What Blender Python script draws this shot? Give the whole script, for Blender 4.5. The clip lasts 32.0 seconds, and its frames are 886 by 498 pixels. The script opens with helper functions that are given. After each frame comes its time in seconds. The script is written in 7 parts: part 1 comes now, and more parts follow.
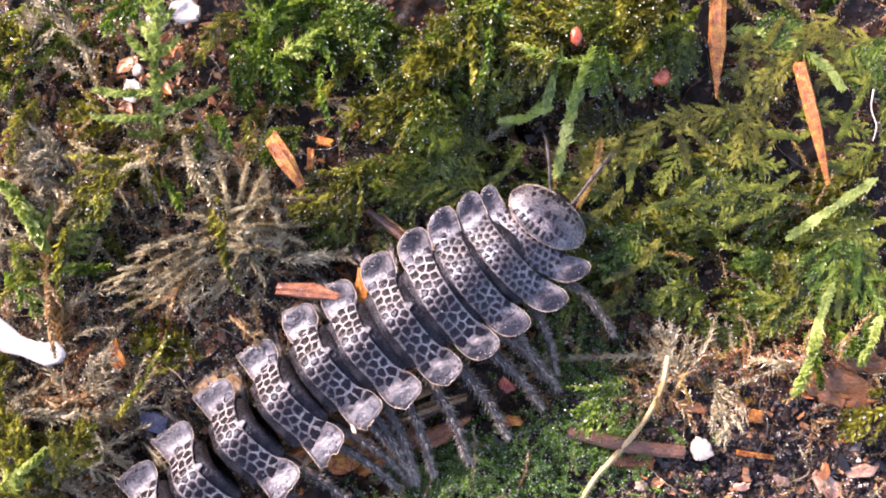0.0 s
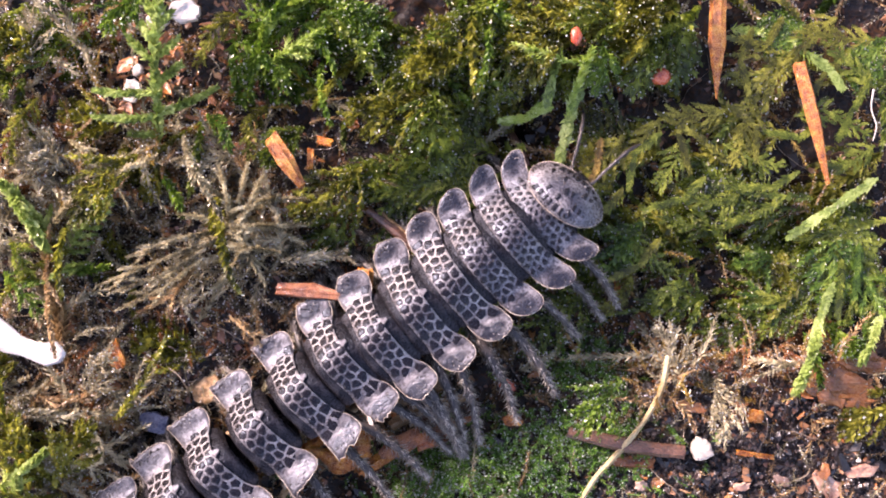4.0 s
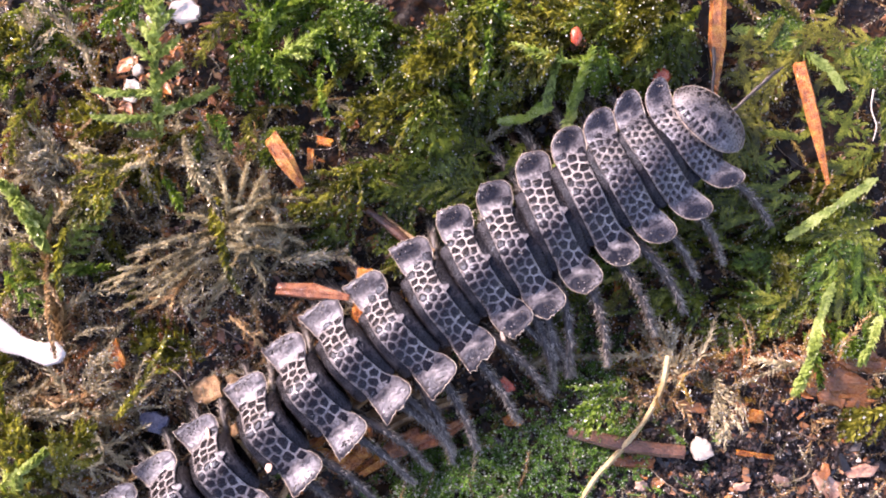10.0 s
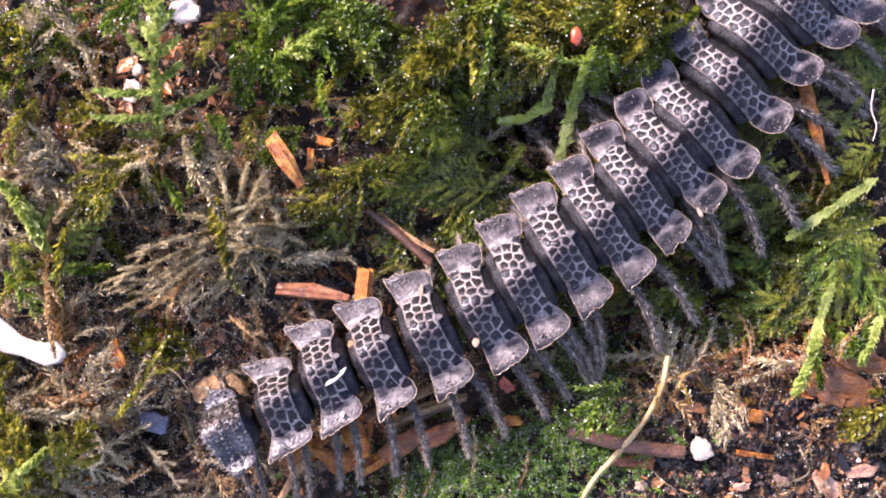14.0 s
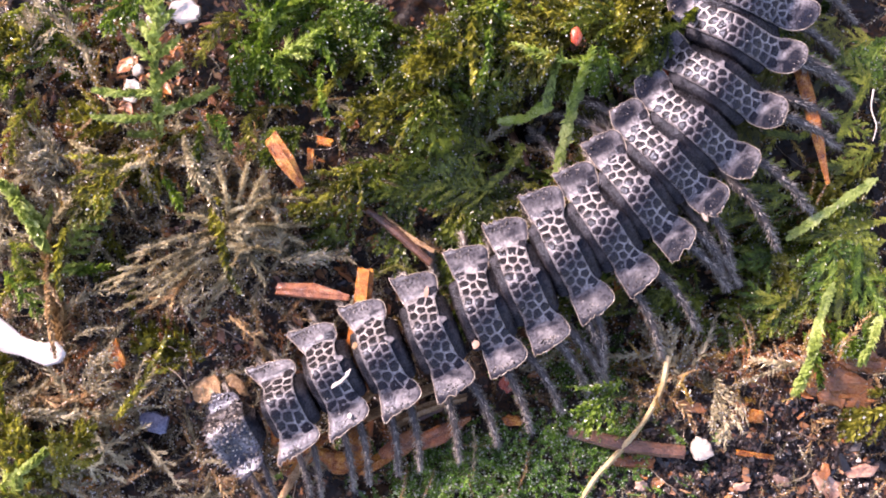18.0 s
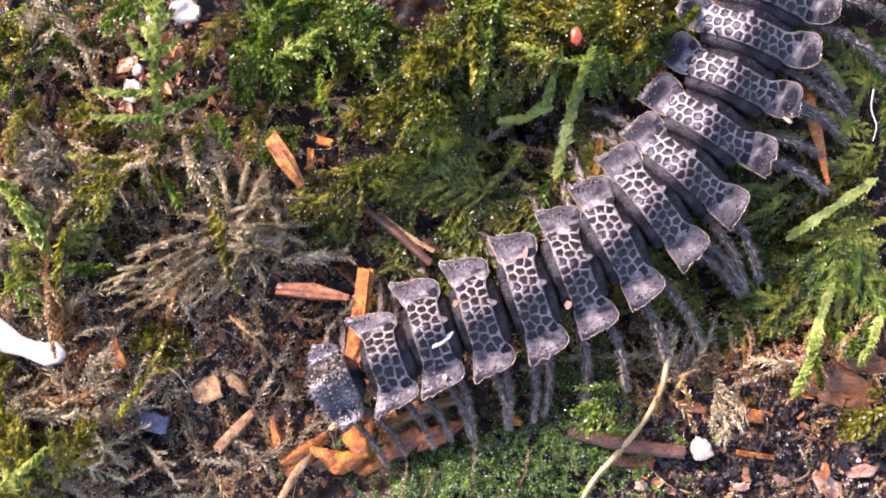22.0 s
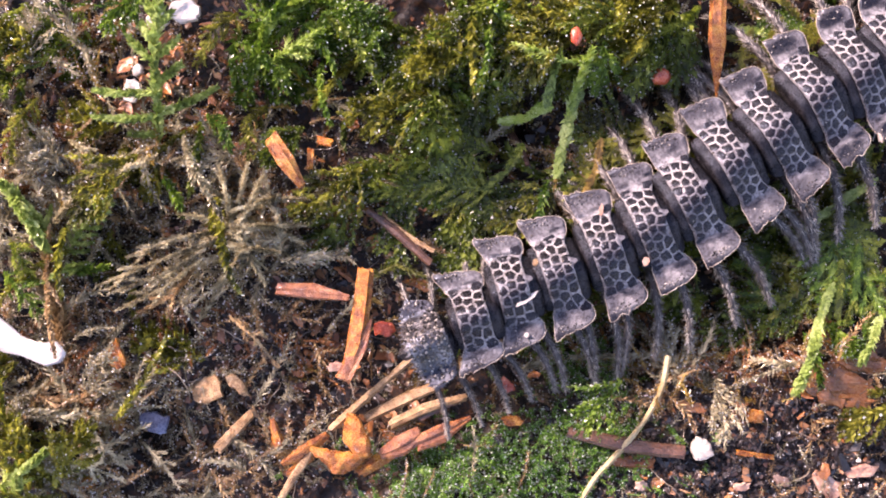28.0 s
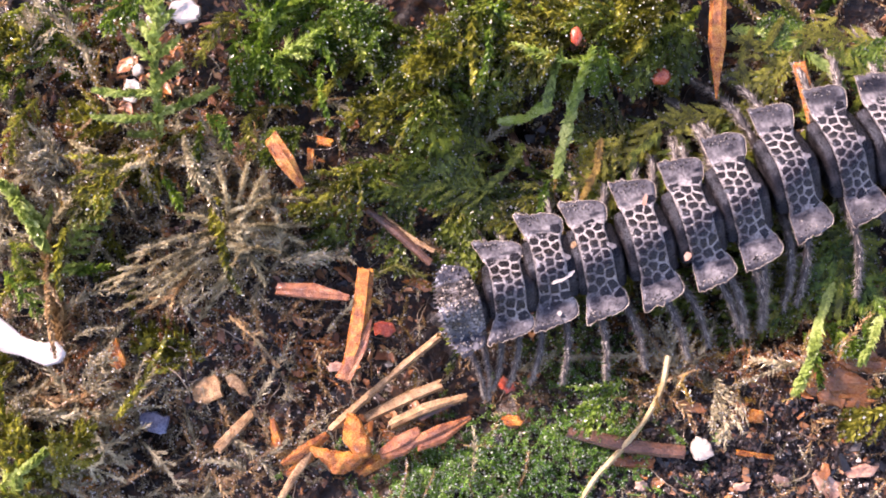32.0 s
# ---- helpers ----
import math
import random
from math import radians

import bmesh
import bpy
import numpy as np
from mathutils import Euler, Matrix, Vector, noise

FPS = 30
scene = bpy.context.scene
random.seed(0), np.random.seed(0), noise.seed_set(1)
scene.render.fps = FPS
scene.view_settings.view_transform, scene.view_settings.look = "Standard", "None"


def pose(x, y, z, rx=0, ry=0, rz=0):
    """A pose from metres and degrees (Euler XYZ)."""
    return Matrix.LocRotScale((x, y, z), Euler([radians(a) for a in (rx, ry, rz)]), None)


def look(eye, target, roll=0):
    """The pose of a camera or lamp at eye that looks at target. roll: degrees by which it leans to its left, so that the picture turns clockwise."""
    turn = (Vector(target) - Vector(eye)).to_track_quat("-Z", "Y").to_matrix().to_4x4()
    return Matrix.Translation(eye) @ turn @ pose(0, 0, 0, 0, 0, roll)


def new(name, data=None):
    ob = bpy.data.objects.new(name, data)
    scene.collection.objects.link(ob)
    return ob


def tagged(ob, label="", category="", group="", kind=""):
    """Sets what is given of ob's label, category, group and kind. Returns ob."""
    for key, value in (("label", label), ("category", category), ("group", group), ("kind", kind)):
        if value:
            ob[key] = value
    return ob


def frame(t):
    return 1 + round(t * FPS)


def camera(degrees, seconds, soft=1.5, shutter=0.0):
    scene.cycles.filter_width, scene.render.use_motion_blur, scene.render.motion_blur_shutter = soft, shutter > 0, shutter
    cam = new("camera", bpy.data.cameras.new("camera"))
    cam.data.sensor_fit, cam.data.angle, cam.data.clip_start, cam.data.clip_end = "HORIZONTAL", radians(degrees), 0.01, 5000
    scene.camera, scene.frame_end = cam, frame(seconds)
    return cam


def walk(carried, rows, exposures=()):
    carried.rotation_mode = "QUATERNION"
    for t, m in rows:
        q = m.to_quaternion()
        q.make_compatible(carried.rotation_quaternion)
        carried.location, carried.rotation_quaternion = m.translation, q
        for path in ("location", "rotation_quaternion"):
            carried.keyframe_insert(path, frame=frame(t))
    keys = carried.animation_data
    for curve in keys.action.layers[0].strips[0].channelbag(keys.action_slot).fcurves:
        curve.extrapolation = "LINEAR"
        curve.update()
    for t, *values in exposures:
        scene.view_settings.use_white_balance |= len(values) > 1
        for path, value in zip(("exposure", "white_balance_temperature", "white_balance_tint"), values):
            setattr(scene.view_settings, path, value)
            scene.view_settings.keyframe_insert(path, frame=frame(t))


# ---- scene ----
# A flat-backed millipede crosses a mossy bank of bark litter. All lengths below are in millimetres; MM turns them into metres.
MM = 0.001

# ---- camera: held still above the moss, looking straight down ----
cam = camera(40.0, 32.0, soft=1.85, shutter=0.6)
still = pose(0, 0, 107.7 * MM)
walk(cam, [(0.0, still), (32.0, still)], exposures=[(0.0, 1.95, 7200, 37), (3.5, 1.87, 7200, 38), (32.0, 1.86, 7200, 40)])

# ---- light: open daylight, low soft sun from the upper side of the bank ----
SUN_AZ, SUN_EL = -54.0, 27.0
world = bpy.data.worlds.new("daylight")
scene.world = world
world.use_nodes = True
wn = world.node_tree.nodes
sky = wn.new("ShaderNodeTexSky")
sky.sky_type = "NISHITA"
sky.sun_disc = False
sky.sun_elevation = radians(SUN_EL)
sky.sun_rotation = radians(SUN_AZ)
wn["Background"].inputs["Strength"].default_value = 0.15
world.node_tree.links.new(sky.outputs[0], wn["Background"].inputs["Color"])
sun_data = bpy.data.lights.new("sun", "SUN")
sun_data.energy = 3.45
sun_data.angle = radians(14.0)
sun_data.color = (1.0, 0.95, 0.88)
sun = new("sun", sun_data)
sa, se = radians(SUN_AZ), radians(SUN_EL)
sun.matrix_world = look((0.5 * math.sin(sa) * math.cos(se), 0.5 * math.cos(sa) * math.cos(se), 0.5 * math.sin(se)), (0, 0, 0))


# ---- materials ----
def material(name, colors, scale=0.6, rough=0.45, spread=0.15, bump=0.3, bump_scale=3.0, island=0.5, coat=0.0, coat_rough=0.1,
             leafy=0.0, specular=0.5, fine=0.3, sheen_blue=False, pigment=None):
    """Noise at two scales and a random value per piece choose from the colours; scale is in cycles per millimetre."""
    m = bpy.data.materials.new(name)
    m.use_nodes = True
    nt = m.node_tree
    n, ln = nt.nodes, nt.links.new
    bsdf = n["Principled BSDF"]
    tc, mp = n.new("ShaderNodeTexCoord"), n.new("ShaderNodeMapping")
    mp.inputs["Scale"].default_value = [1000 * scale] * 3
    ln(tc.outputs["Object"], mp.inputs["Vector"])
    big = n.new("ShaderNodeTexNoise")
    big.inputs["Scale"].default_value, big.inputs["Detail"].default_value = 1.0, 5.0
    small = n.new("ShaderNodeTexNoise")
    small.inputs["Scale"].default_value, small.inputs["Detail"].default_value = bump_scale * 2.5, 4.0
    ln(mp.outputs[0], big.inputs["Vector"])
    ln(mp.outputs[0], small.inputs["Vector"])
    rnd = n.new("ShaderNodeNewGeometry").outputs["Random Per Island"]
    mixa = n.new("ShaderNodeMix")
    mixa.inputs[0].default_value = fine
    ln(big.outputs[0], mixa.inputs[2])
    ln(small.outputs[0], mixa.inputs[3])
    mixb = n.new("ShaderNodeMix")
    mixb.inputs[0].default_value = island
    ln(mixa.outputs[0], mixb.inputs[2])
    ln(rnd, mixb.inputs[3])
    ramp = n.new("ShaderNodeValToRGB")
    el = ramp.color_ramp.elements
    k = len(colors)
    lo, hi = (0.37, 0.63) if island < 0.3 else (0.22, 0.78)
    for j, c in enumerate(colors):
        e = el[j] if j < 2 else el.new(0.5)
        e.color = (*c, 1)
    for j, c in enumerate(colors):
        el[j].position = lo + (hi - lo) * j / max(1, k - 1)
    for j, c in enumerate(colors):
        el[j].color = (*c, 1)
    ln(mixb.outputs[0], ramp.inputs[0])
    ln(ramp.outputs[0], bsdf.inputs["Base Color"])
    if pigment:
        att, ragged, tint = n.new("ShaderNodeAttribute"), n.new("ShaderNodeMath"), n.new("ShaderNodeMix")
        att.attribute_name = "pigment"
        ragged.operation, ragged.use_clamp = "MULTIPLY_ADD", True
        ragged.inputs[2].default_value = -0.12
        spread_out = n.new("ShaderNodeMapRange")
        spread_out.inputs[1].default_value, spread_out.inputs[2].default_value, spread_out.inputs[3].default_value, spread_out.inputs[4].default_value = 0.3, 0.7, 0.75, 1.45
        ln(small.outputs[0], spread_out.inputs[0])
        ln(att.outputs["Fac"], ragged.inputs[0])
        ln(spread_out.outputs[0], ragged.inputs[1])
        tint.data_type = "RGBA"
        ln(ragged.outputs[0], tint.inputs[0])
        ln(ramp.outputs[0], tint.inputs[6])
        tint.inputs[7].default_value = (*pigment, 1)
        ln(tint.outputs[2], bsdf.inputs["Base Color"])
    rr = n.new("ShaderNodeMapRange")
    rr.inputs[3].default_value, rr.inputs[4].default_value = max(0.03, rough - spread), min(1, rough + spread)
    rr.inputs[1].default_value, rr.inputs[2].default_value = 0.3, 0.7
    ln(small.outputs[0], rr.inputs[0])
    ln(rr.outputs[0], bsdf.inputs["Roughness"])
    bsdf.inputs["Coat Weight"].default_value = coat
    bsdf.inputs["Coat Roughness"].default_value = coat_rough
    bsdf.inputs["Specular IOR Level"].default_value = specular
    # reflections are coloured blue to strengthen the look of mirrored sky
    if sheen_blue:
        bsdf.inputs["Specular Tint"].default_value = (0.62, 0.76, 1.0, 1)
        bsdf.inputs["Coat IOR"].default_value = 1.6
    if bump:
        bp = n.new("ShaderNodeBump")
        bp.inputs["Strength"].default_value, bp.inputs["Distance"].default_value = bump, 0.15 * MM
        ln(small.outputs[0], bp.inputs["Height"])
        ln(bp.outputs[0], bsdf.inputs["Normal"])
        if not leafy:
            ln(bp.outputs[0], bsdf.inputs["Coat Normal"])
    if leafy:
        tr, mx = n.new("ShaderNodeBsdfTranslucent"), n.new("ShaderNodeMixShader")
        ln(ramp.outputs[0], tr.inputs["Color"])
        mx.inputs[0].default_value = leafy
        ln(bsdf.outputs[0], mx.inputs[1])
        ln(tr.outputs[0], mx.inputs[2])
        ln(mx.outputs[0], n["Material Output"].inputs["Surface"])
    return m


WET = dict(rough=0.45, coat=0.42, coat_rough=0.14, island=0.14, scale=0.5, bump=0.35, bump_scale=6.0)
M = {
    "soil": material("humus", [(0.006, 0.0045, 0.004), (0.014, 0.009, 0.006), (0.032, 0.016, 0.008), (0.09, 0.035, 0.012)], scale=0.45, rough=0.6,
                     spread=0.25, bump=1.0, bump_scale=2.6, island=0.0, specular=0.2, fine=0.45, coat=0.25, coat_rough=0.2),
    "bright": material("bright_moss", [(0.018, 0.05, 0.004), (0.078, 0.165, 0.01), (0.29, 0.4, 0.055)], leafy=0.5, **WET),
    "green": material("green_moss", [(0.02, 0.034, 0.004), (0.085, 0.13, 0.01), (0.34, 0.4, 0.06)], leafy=0.55, **WET),
    "olive": material("olive_moss", [(0.035, 0.038, 0.004), (0.15, 0.155, 0.013), (0.46, 0.44, 0.07)], leafy=0.55, **WET),
    "gold": material("golden_moss", [(0.09, 0.055, 0.012), (0.3, 0.18, 0.03), (0.56, 0.38, 0.09)], leafy=0.35, **WET),
    "russet": material("russet_moss", [(0.06, 0.018, 0.005), (0.25, 0.085, 0.018), (0.48, 0.22, 0.065)], leafy=0.3, **WET),
    "dead": material("dead_moss", [(0.06, 0.03, 0.012), (0.28, 0.165, 0.062), (0.56, 0.38, 0.18)], leafy=0.3, **WET),
    "grey": material("grey_dead_moss", [(0.08, 0.064, 0.032), (0.32, 0.27, 0.15), (0.6, 0.53, 0.35)], leafy=0.3, **WET),
    "straw": material("straw_coloured_shoot", [(0.13, 0.1, 0.045), (0.42, 0.35, 0.19), (0.66, 0.6, 0.4)], leafy=0.35, **WET),
    "pale": material("pale_moss_frond", [(0.11, 0.17, 0.035), (0.29, 0.39, 0.085), (0.55, 0.62, 0.24)], leafy=0.45, **WET),
    "fresh": material("fresh_moss_frond", [(0.13, 0.22, 0.025), (0.38, 0.5, 0.075), (0.64, 0.7, 0.27)], leafy=0.45, **WET),
    "fern": material("mid_green_fern_moss", [(0.024, 0.04, 0.004), (0.12, 0.165, 0.013), (0.42, 0.46, 0.07)], leafy=0.55, **WET),
    "teal": material("blue_green_moss", [(0.03, 0.092, 0.012), (0.095, 0.235, 0.026), (0.27, 0.42, 0.066)], leafy=0.35, **WET),
    "bark": material("orange_bark", [(0.07, 0.011, 0.001), (0.36, 0.095, 0.005), (0.66, 0.29, 0.035)], scale=1.3, rough=0.3,
                     bump=1.2, island=0.1, coat=0.55, coat_rough=0.12, fine=0.45),
    "rust": material("rusty_bark", [(0.06, 0.012, 0.003), (0.2, 0.052, 0.01), (0.42, 0.15, 0.04)], scale=1.2, rough=0.3, bump=1.0, island=0.2, coat=0.6, fine=0.4),
    "wood": material("pale_wood", [(0.06, 0.026, 0.01), (0.25, 0.135, 0.05), (0.5, 0.32, 0.16)], scale=1.3, rough=0.35, bump=0.8, island=0.2,
                     coat=0.3, fine=0.5),
    "twig": material("dark_twig", [(0.025, 0.012, 0.008), (0.08, 0.035, 0.02), (0.17, 0.075, 0.04)], scale=0.8, rough=0.4, bump=0.6, island=0.2,
                     coat=0.4, fine=0.5),
    "leaf_litter": material("brown_leaf_litter", [(0.12, 0.04, 0.015), (0.28, 0.11, 0.04), (0.42, 0.22, 0.1)], scale=0.5, rough=0.3, bump=0.5,
                            island=0.3, coat=0.6, leafy=0.2, fine=0.4),
    "stalk": material("pale_stalk", [(0.2, 0.13, 0.05), (0.36, 0.26, 0.12), (0.5, 0.4, 0.22)], scale=0.6, rough=0.45, bump=0.4, island=0.1),
    "white": material("white_fragment", [(0.34, 0.29, 0.24), (0.47, 0.42, 0.36), (0.57, 0.53, 0.48)], scale=0.35, rough=0.4, bump=0.3, island=0.1,
                      coat=0.3, fine=0.25),
    "pink": material("pinkish_chip", [(0.2, 0.08, 0.05), (0.38, 0.21, 0.14), (0.52, 0.36, 0.27)], scale=0.6, rough=0.4, bump=0.5, island=0.2, coat=0.4),
    "red": material("red_bud", [(0.2, 0.025, 0.01), (0.42, 0.06, 0.018), (0.55, 0.13, 0.04)], scale=0.8, rough=0.3, bump=0.5, island=0.1, coat=0.6),
    "blue": material("bluish_pebble", [(0.05, 0.055, 0.09), (0.1, 0.11, 0.17), (0.19, 0.21, 0.29)], scale=0.5, rough=0.3, bump=0.5, island=0.1, coat=0.5),
    "crumb": material("litter_crumbs", [(0.008, 0.006, 0.005), (0.02, 0.012, 0.008), (0.07, 0.028, 0.012), (0.17, 0.06, 0.02), (0.3, 0.14, 0.06)],
                      rough=0.45, bump=0.4, island=0.85, coat=0.5, coat_rough=0.12),
    "flake": material("bark_flakes", [(0.04, 0.015, 0.005), (0.12, 0.042, 0.011), (0.28, 0.09, 0.018), (0.4, 0.155, 0.036), (0.38, 0.22, 0.11)], scale=0.8,
                      rough=0.36, bump=0.6, island=0.6, coat=1.0, coat_rough=0.12),
    "grain": material("soil_grains", [(0.006, 0.006, 0.008), (0.014, 0.013, 0.016), (0.02, 0.017, 0.02), (0.036, 0.028, 0.026), (0.08, 0.055, 0.045)],
                      rough=0.35, bump=0.4, island=0.9, coat=0.45, coat_rough=0.12),
    "fibre": material("dead_rootlet", [(0.03, 0.02, 0.013), (0.1, 0.07, 0.045), (0.24, 0.18, 0.12)], rough=0.35, bump=0, island=0.7, coat=1.0, coat_rough=0.12),
    "shell": material("grey_cuticle", [(0.035, 0.031, 0.033), (0.12, 0.11, 0.11), (0.29, 0.272, 0.26)], scale=0.4, rough=0.3, spread=0.15, bump=0.6, pigment=(0.005, 0.004, 0.005),
                      bump_scale=4.0, island=0.0, coat=0.1, coat_rough=0.1, fine=0.3, specular=0.34, sheen_blue=True),
    "front": material("dark_grey_cuticle", [(0.026, 0.023, 0.025), (0.075, 0.068, 0.07), (0.21, 0.197, 0.193)], scale=0.6, rough=0.3, spread=0.12, bump=0.45, pigment=(0.005, 0.004, 0.005),
                      bump_scale=3.4, island=0.0, coat=0.12, coat_rough=0.12, fine=0.45, specular=0.5, sheen_blue=True),
    "cell": material("black_cuticle", [(0.004, 0.0035, 0.004), (0.009, 0.0075, 0.008), (0.022, 0.018, 0.018)], scale=1.2, rough=0.26, bump=0.4,
                     bump_scale=2.0, island=0.3, coat=0.0, specular=0.26, sheen_blue=True),
    "barrel": material("dark_body", [(0.004, 0.0035, 0.004), (0.009, 0.008, 0.009), (0.03, 0.027, 0.029)], scale=0.9, rough=0.3, bump=0.7, island=0.0,
                       specular=0.22, sheen_blue=True),
    "tail": material("dusty_dark_plate", [(0.004, 0.0035, 0.004), (0.022, 0.019, 0.019), (0.16, 0.145, 0.135)], scale=1.1, rough=0.4, bump=1.6, bump_scale=3.0,
                     island=0.0, coat=0.08, coat_rough=0.2, specular=0.35),
    "rim": material("pale_margin", [(0.12, 0.09, 0.075), (0.33, 0.26, 0.2), (0.55, 0.47, 0.38)], scale=1.2, rough=0.4, bump=0.3, island=0.0, coat=0.3),
    "leg": material("dark_hairy_leg", [(0.008, 0.006, 0.005), (0.022, 0.016, 0.014), (0.06, 0.045, 0.036)], scale=1.2, rough=0.4, bump=0.5, island=0.2,
                    coat=0.3),
    "granule": material("dark_granules", [(0.006, 0.005, 0.005), (0.02, 0.016, 0.015), (0.08, 0.065, 0.055), (0.28, 0.25, 0.22)], rough=0.28, bump=0.3, island=0.9, coat=0.5),
    "hair": material("grey_bristle", [(0.08, 0.065, 0.05), (0.2, 0.17, 0.14), (0.4, 0.36, 0.3)], rough=0.4, bump=0, island=0.8),
}
# clear material of the beads that are added for small glints on wet leaves
water = bpy.data.materials.new("glint_bead")
water.use_nodes = True
wb = water.node_tree.nodes["Principled BSDF"]
wb.inputs["Transmission Weight"].default_value, wb.inputs["Roughness"].default_value, wb.inputs["IOR"].default_value = 1.0, 0.35, 1.5
M["water"] = water


# ---- mesh helpers ----
def mesh_from(name, verts, faces, mat, smooth=True):
    """A mesh from numpy arrays in millimetres: verts (n, 3), faces (m, k)."""
    verts, faces = np.asarray(verts, float) * MM, np.asarray(faces, int)
    me = bpy.data.meshes.new(name)
    m, k = faces.shape
    me.vertices.add(len(verts))
    me.vertices.foreach_set("co", verts.astype(np.float32).ravel())
    me.loops.add(m * k)
    me.loops.foreach_set("vertex_index", faces.astype(np.int32).ravel())
    me.polygons.add(m)
    me.polygons.foreach_set("loop_start", np.arange(0, m * k, k, dtype=np.int32))
    me.polygons.foreach_set("use_smooth", np.full(m, smooth))
    me.update(calc_edges=True)
    me.validate()
    me.materials.append(M[mat])
    return me


def thing(name, me, label, category, group="", kind=""):
    return tagged(new(name, me), label, category, group, kind)


def part(name, me, parent, label=""):
    ob = new(name, me)
    ob.parent = parent
    return tagged(ob, label)


rng = np.random.default_rng(7)
LATTICE = rng.random((64, 64))


def value_noise(x, y):
    x, y = np.asarray(x, float), np.asarray(y, float)
    i, j = np.floor(x).astype(int), np.floor(y).astype(int)
    u, v = x - i, y - j
    u, v = u * u * (3 - 2 * u), v * v * (3 - 2 * v)
    a, b = LATTICE[i % 64, j % 64], LATTICE[(i + 1) % 64, j % 64]
    c, d = LATTICE[i % 64, (j + 1) % 64], LATTICE[(i + 1) % 64, (j + 1) % 64]
    return (a * (1 - u) + b * u) * (1 - v) + (c * (1 - u) + d * u) * v


def fbm(x, y, octaves=4):
    return sum(value_noise(x * 2 ** k + 17.3 * k, y * 2 ** k + 5.1 * k) / 2 ** k for k in range(octaves)) / 2 - 0.46


def blob(x, y, cx, cy, rx, ry):
    return np.exp(-((x - cx) / rx) ** 2 - ((y - cy) / ry) ** 2)


# hollows in the litter: centre, radius, depth; the one at (23.5, -0.8) is added to deepen the animal's shadow
HOLLOWS = [(-27.0, 0.8, 2.8, 2.2), (-26.10, -16.70, 2.4, 2.6), (-28.70, 0.05, 2.6, 1.8), (-11.20, 4.05, 2.2, 1.5), (6.05, 10.30, 2.6, 2.0), (-15.20, 11.80, 2.2, 1.6), (20.80, 14.05, 2.0, 1.4),
           (-18.20, -16.45, 1.8, 1.6), (-4.70, 15.55, 3.0, 1.4), (35.80, -7.95, 2.0, 1.0), (23.5, -0.8, 6.5, 1.6), (15.0, -6.0, 3.5, 1.0), (5.2, 9.6, 2.2, 1.0)]


def ground_z(x, y):
    """Height of the litter."""
    x, y = np.asarray(x, float), np.asarray(y, float)
    near = np.exp(-((np.abs(x) / 90) ** 4) - ((np.abs(y) / 70) ** 4))
    z = near * (2.0 * fbm(x / 9, y / 9, 3) + 1.5 * fbm(x / 1.7 + 40, y / 1.7, 4)) + (1 - near) * 14 * fbm(x / 110, y / 110, 4)
    for cx, cy, r, d in HOLLOWS:
        z = z - d * blob(x, y, cx, cy, r, r)
    return z - 2.2 * track_mask(x, y)


def rest_z(x, y):
    """Height at which loose pieces lie: on the litter, or on the moss that fills the pressed-down way."""
    return ground_z(x, y) + 2.0 * track_mask(x, y)


def track_mask(x, y):
    """1 along the way that the animal takes, where the moss is pressed down, and on the bank sunk for its shadow, 0
    away from them.
    """
    first = [(-30, -26), (-18, -18), (-5, -8), (8, -1), (18, 6), (26, 13), (36, 22), (48, 30)]
    later = [(-4, -9), (8, -2), (18, 4), (28, 9.5), (38, 14.5), (52, 20)]
    early = [(-7.2, -3.4), (1.8, 4.4), (7.0, 8.2), (14, 9.4)]
    # not walked on: sinks ground and moss so the animal's shadow reaches farther
    bank = [(16, -5), (24, -2.5), (34, 0), (46, 4.5)]
    best = np.full(np.shape(x), 1e9)
    x, y = x - 1.2, y + 1.6
    for (ax, ay), (bx, by), less in [(*p, 0.0) for way in (first, later) for p in zip(way, way[1:])] + [(*p, 1.4) for p in zip(early, early[1:])] + [(*p, 3.2) for p in zip(bank, bank[1:])]:
        dx, dy = bx - ax, by - ay
        t = np.clip(((x - ax) * dx + (y - ay) * dy) / (dx * dx + dy * dy), 0, 1)
        best = np.minimum(best, np.hypot(x - ax - t * dx, y - ay - t * dy) + less)
    return 1 / (1 + np.exp((best - 8.2) / 0.7))


# ---- ground ----
def build_ground():
    def axis(inner, step, outer):
        a = list(np.arange(0, inner, step))
        s = step
        while a[-1] < outer:
            s *= 1.18
            a.append(a[-1] + s)
        a = np.array(a)
        return np.concatenate([-a[:0:-1], a])
    gx, gy = axis(48, 0.24, 12000), axis(30, 0.24, 12000)
    X, Y = np.meshgrid(gx, gy)
    Z = ground_z(X, Y)
    nx, ny = len(gx), len(gy)
    i, j = np.meshgrid(np.arange(nx - 1), np.arange(ny - 1))
    a = (j * nx + i).ravel()
    me = mesh_from("ground", np.stack([X.ravel(), Y.ravel(), Z.ravel()], 1), np.stack([a, a + 1, a + nx + 1, a + nx], 1), "soil")
    thing("ground", me, "dark wet humus under moss and bark litter", "ground", kind="structure")


build_ground()


# ---- moss ----
TIPS = []


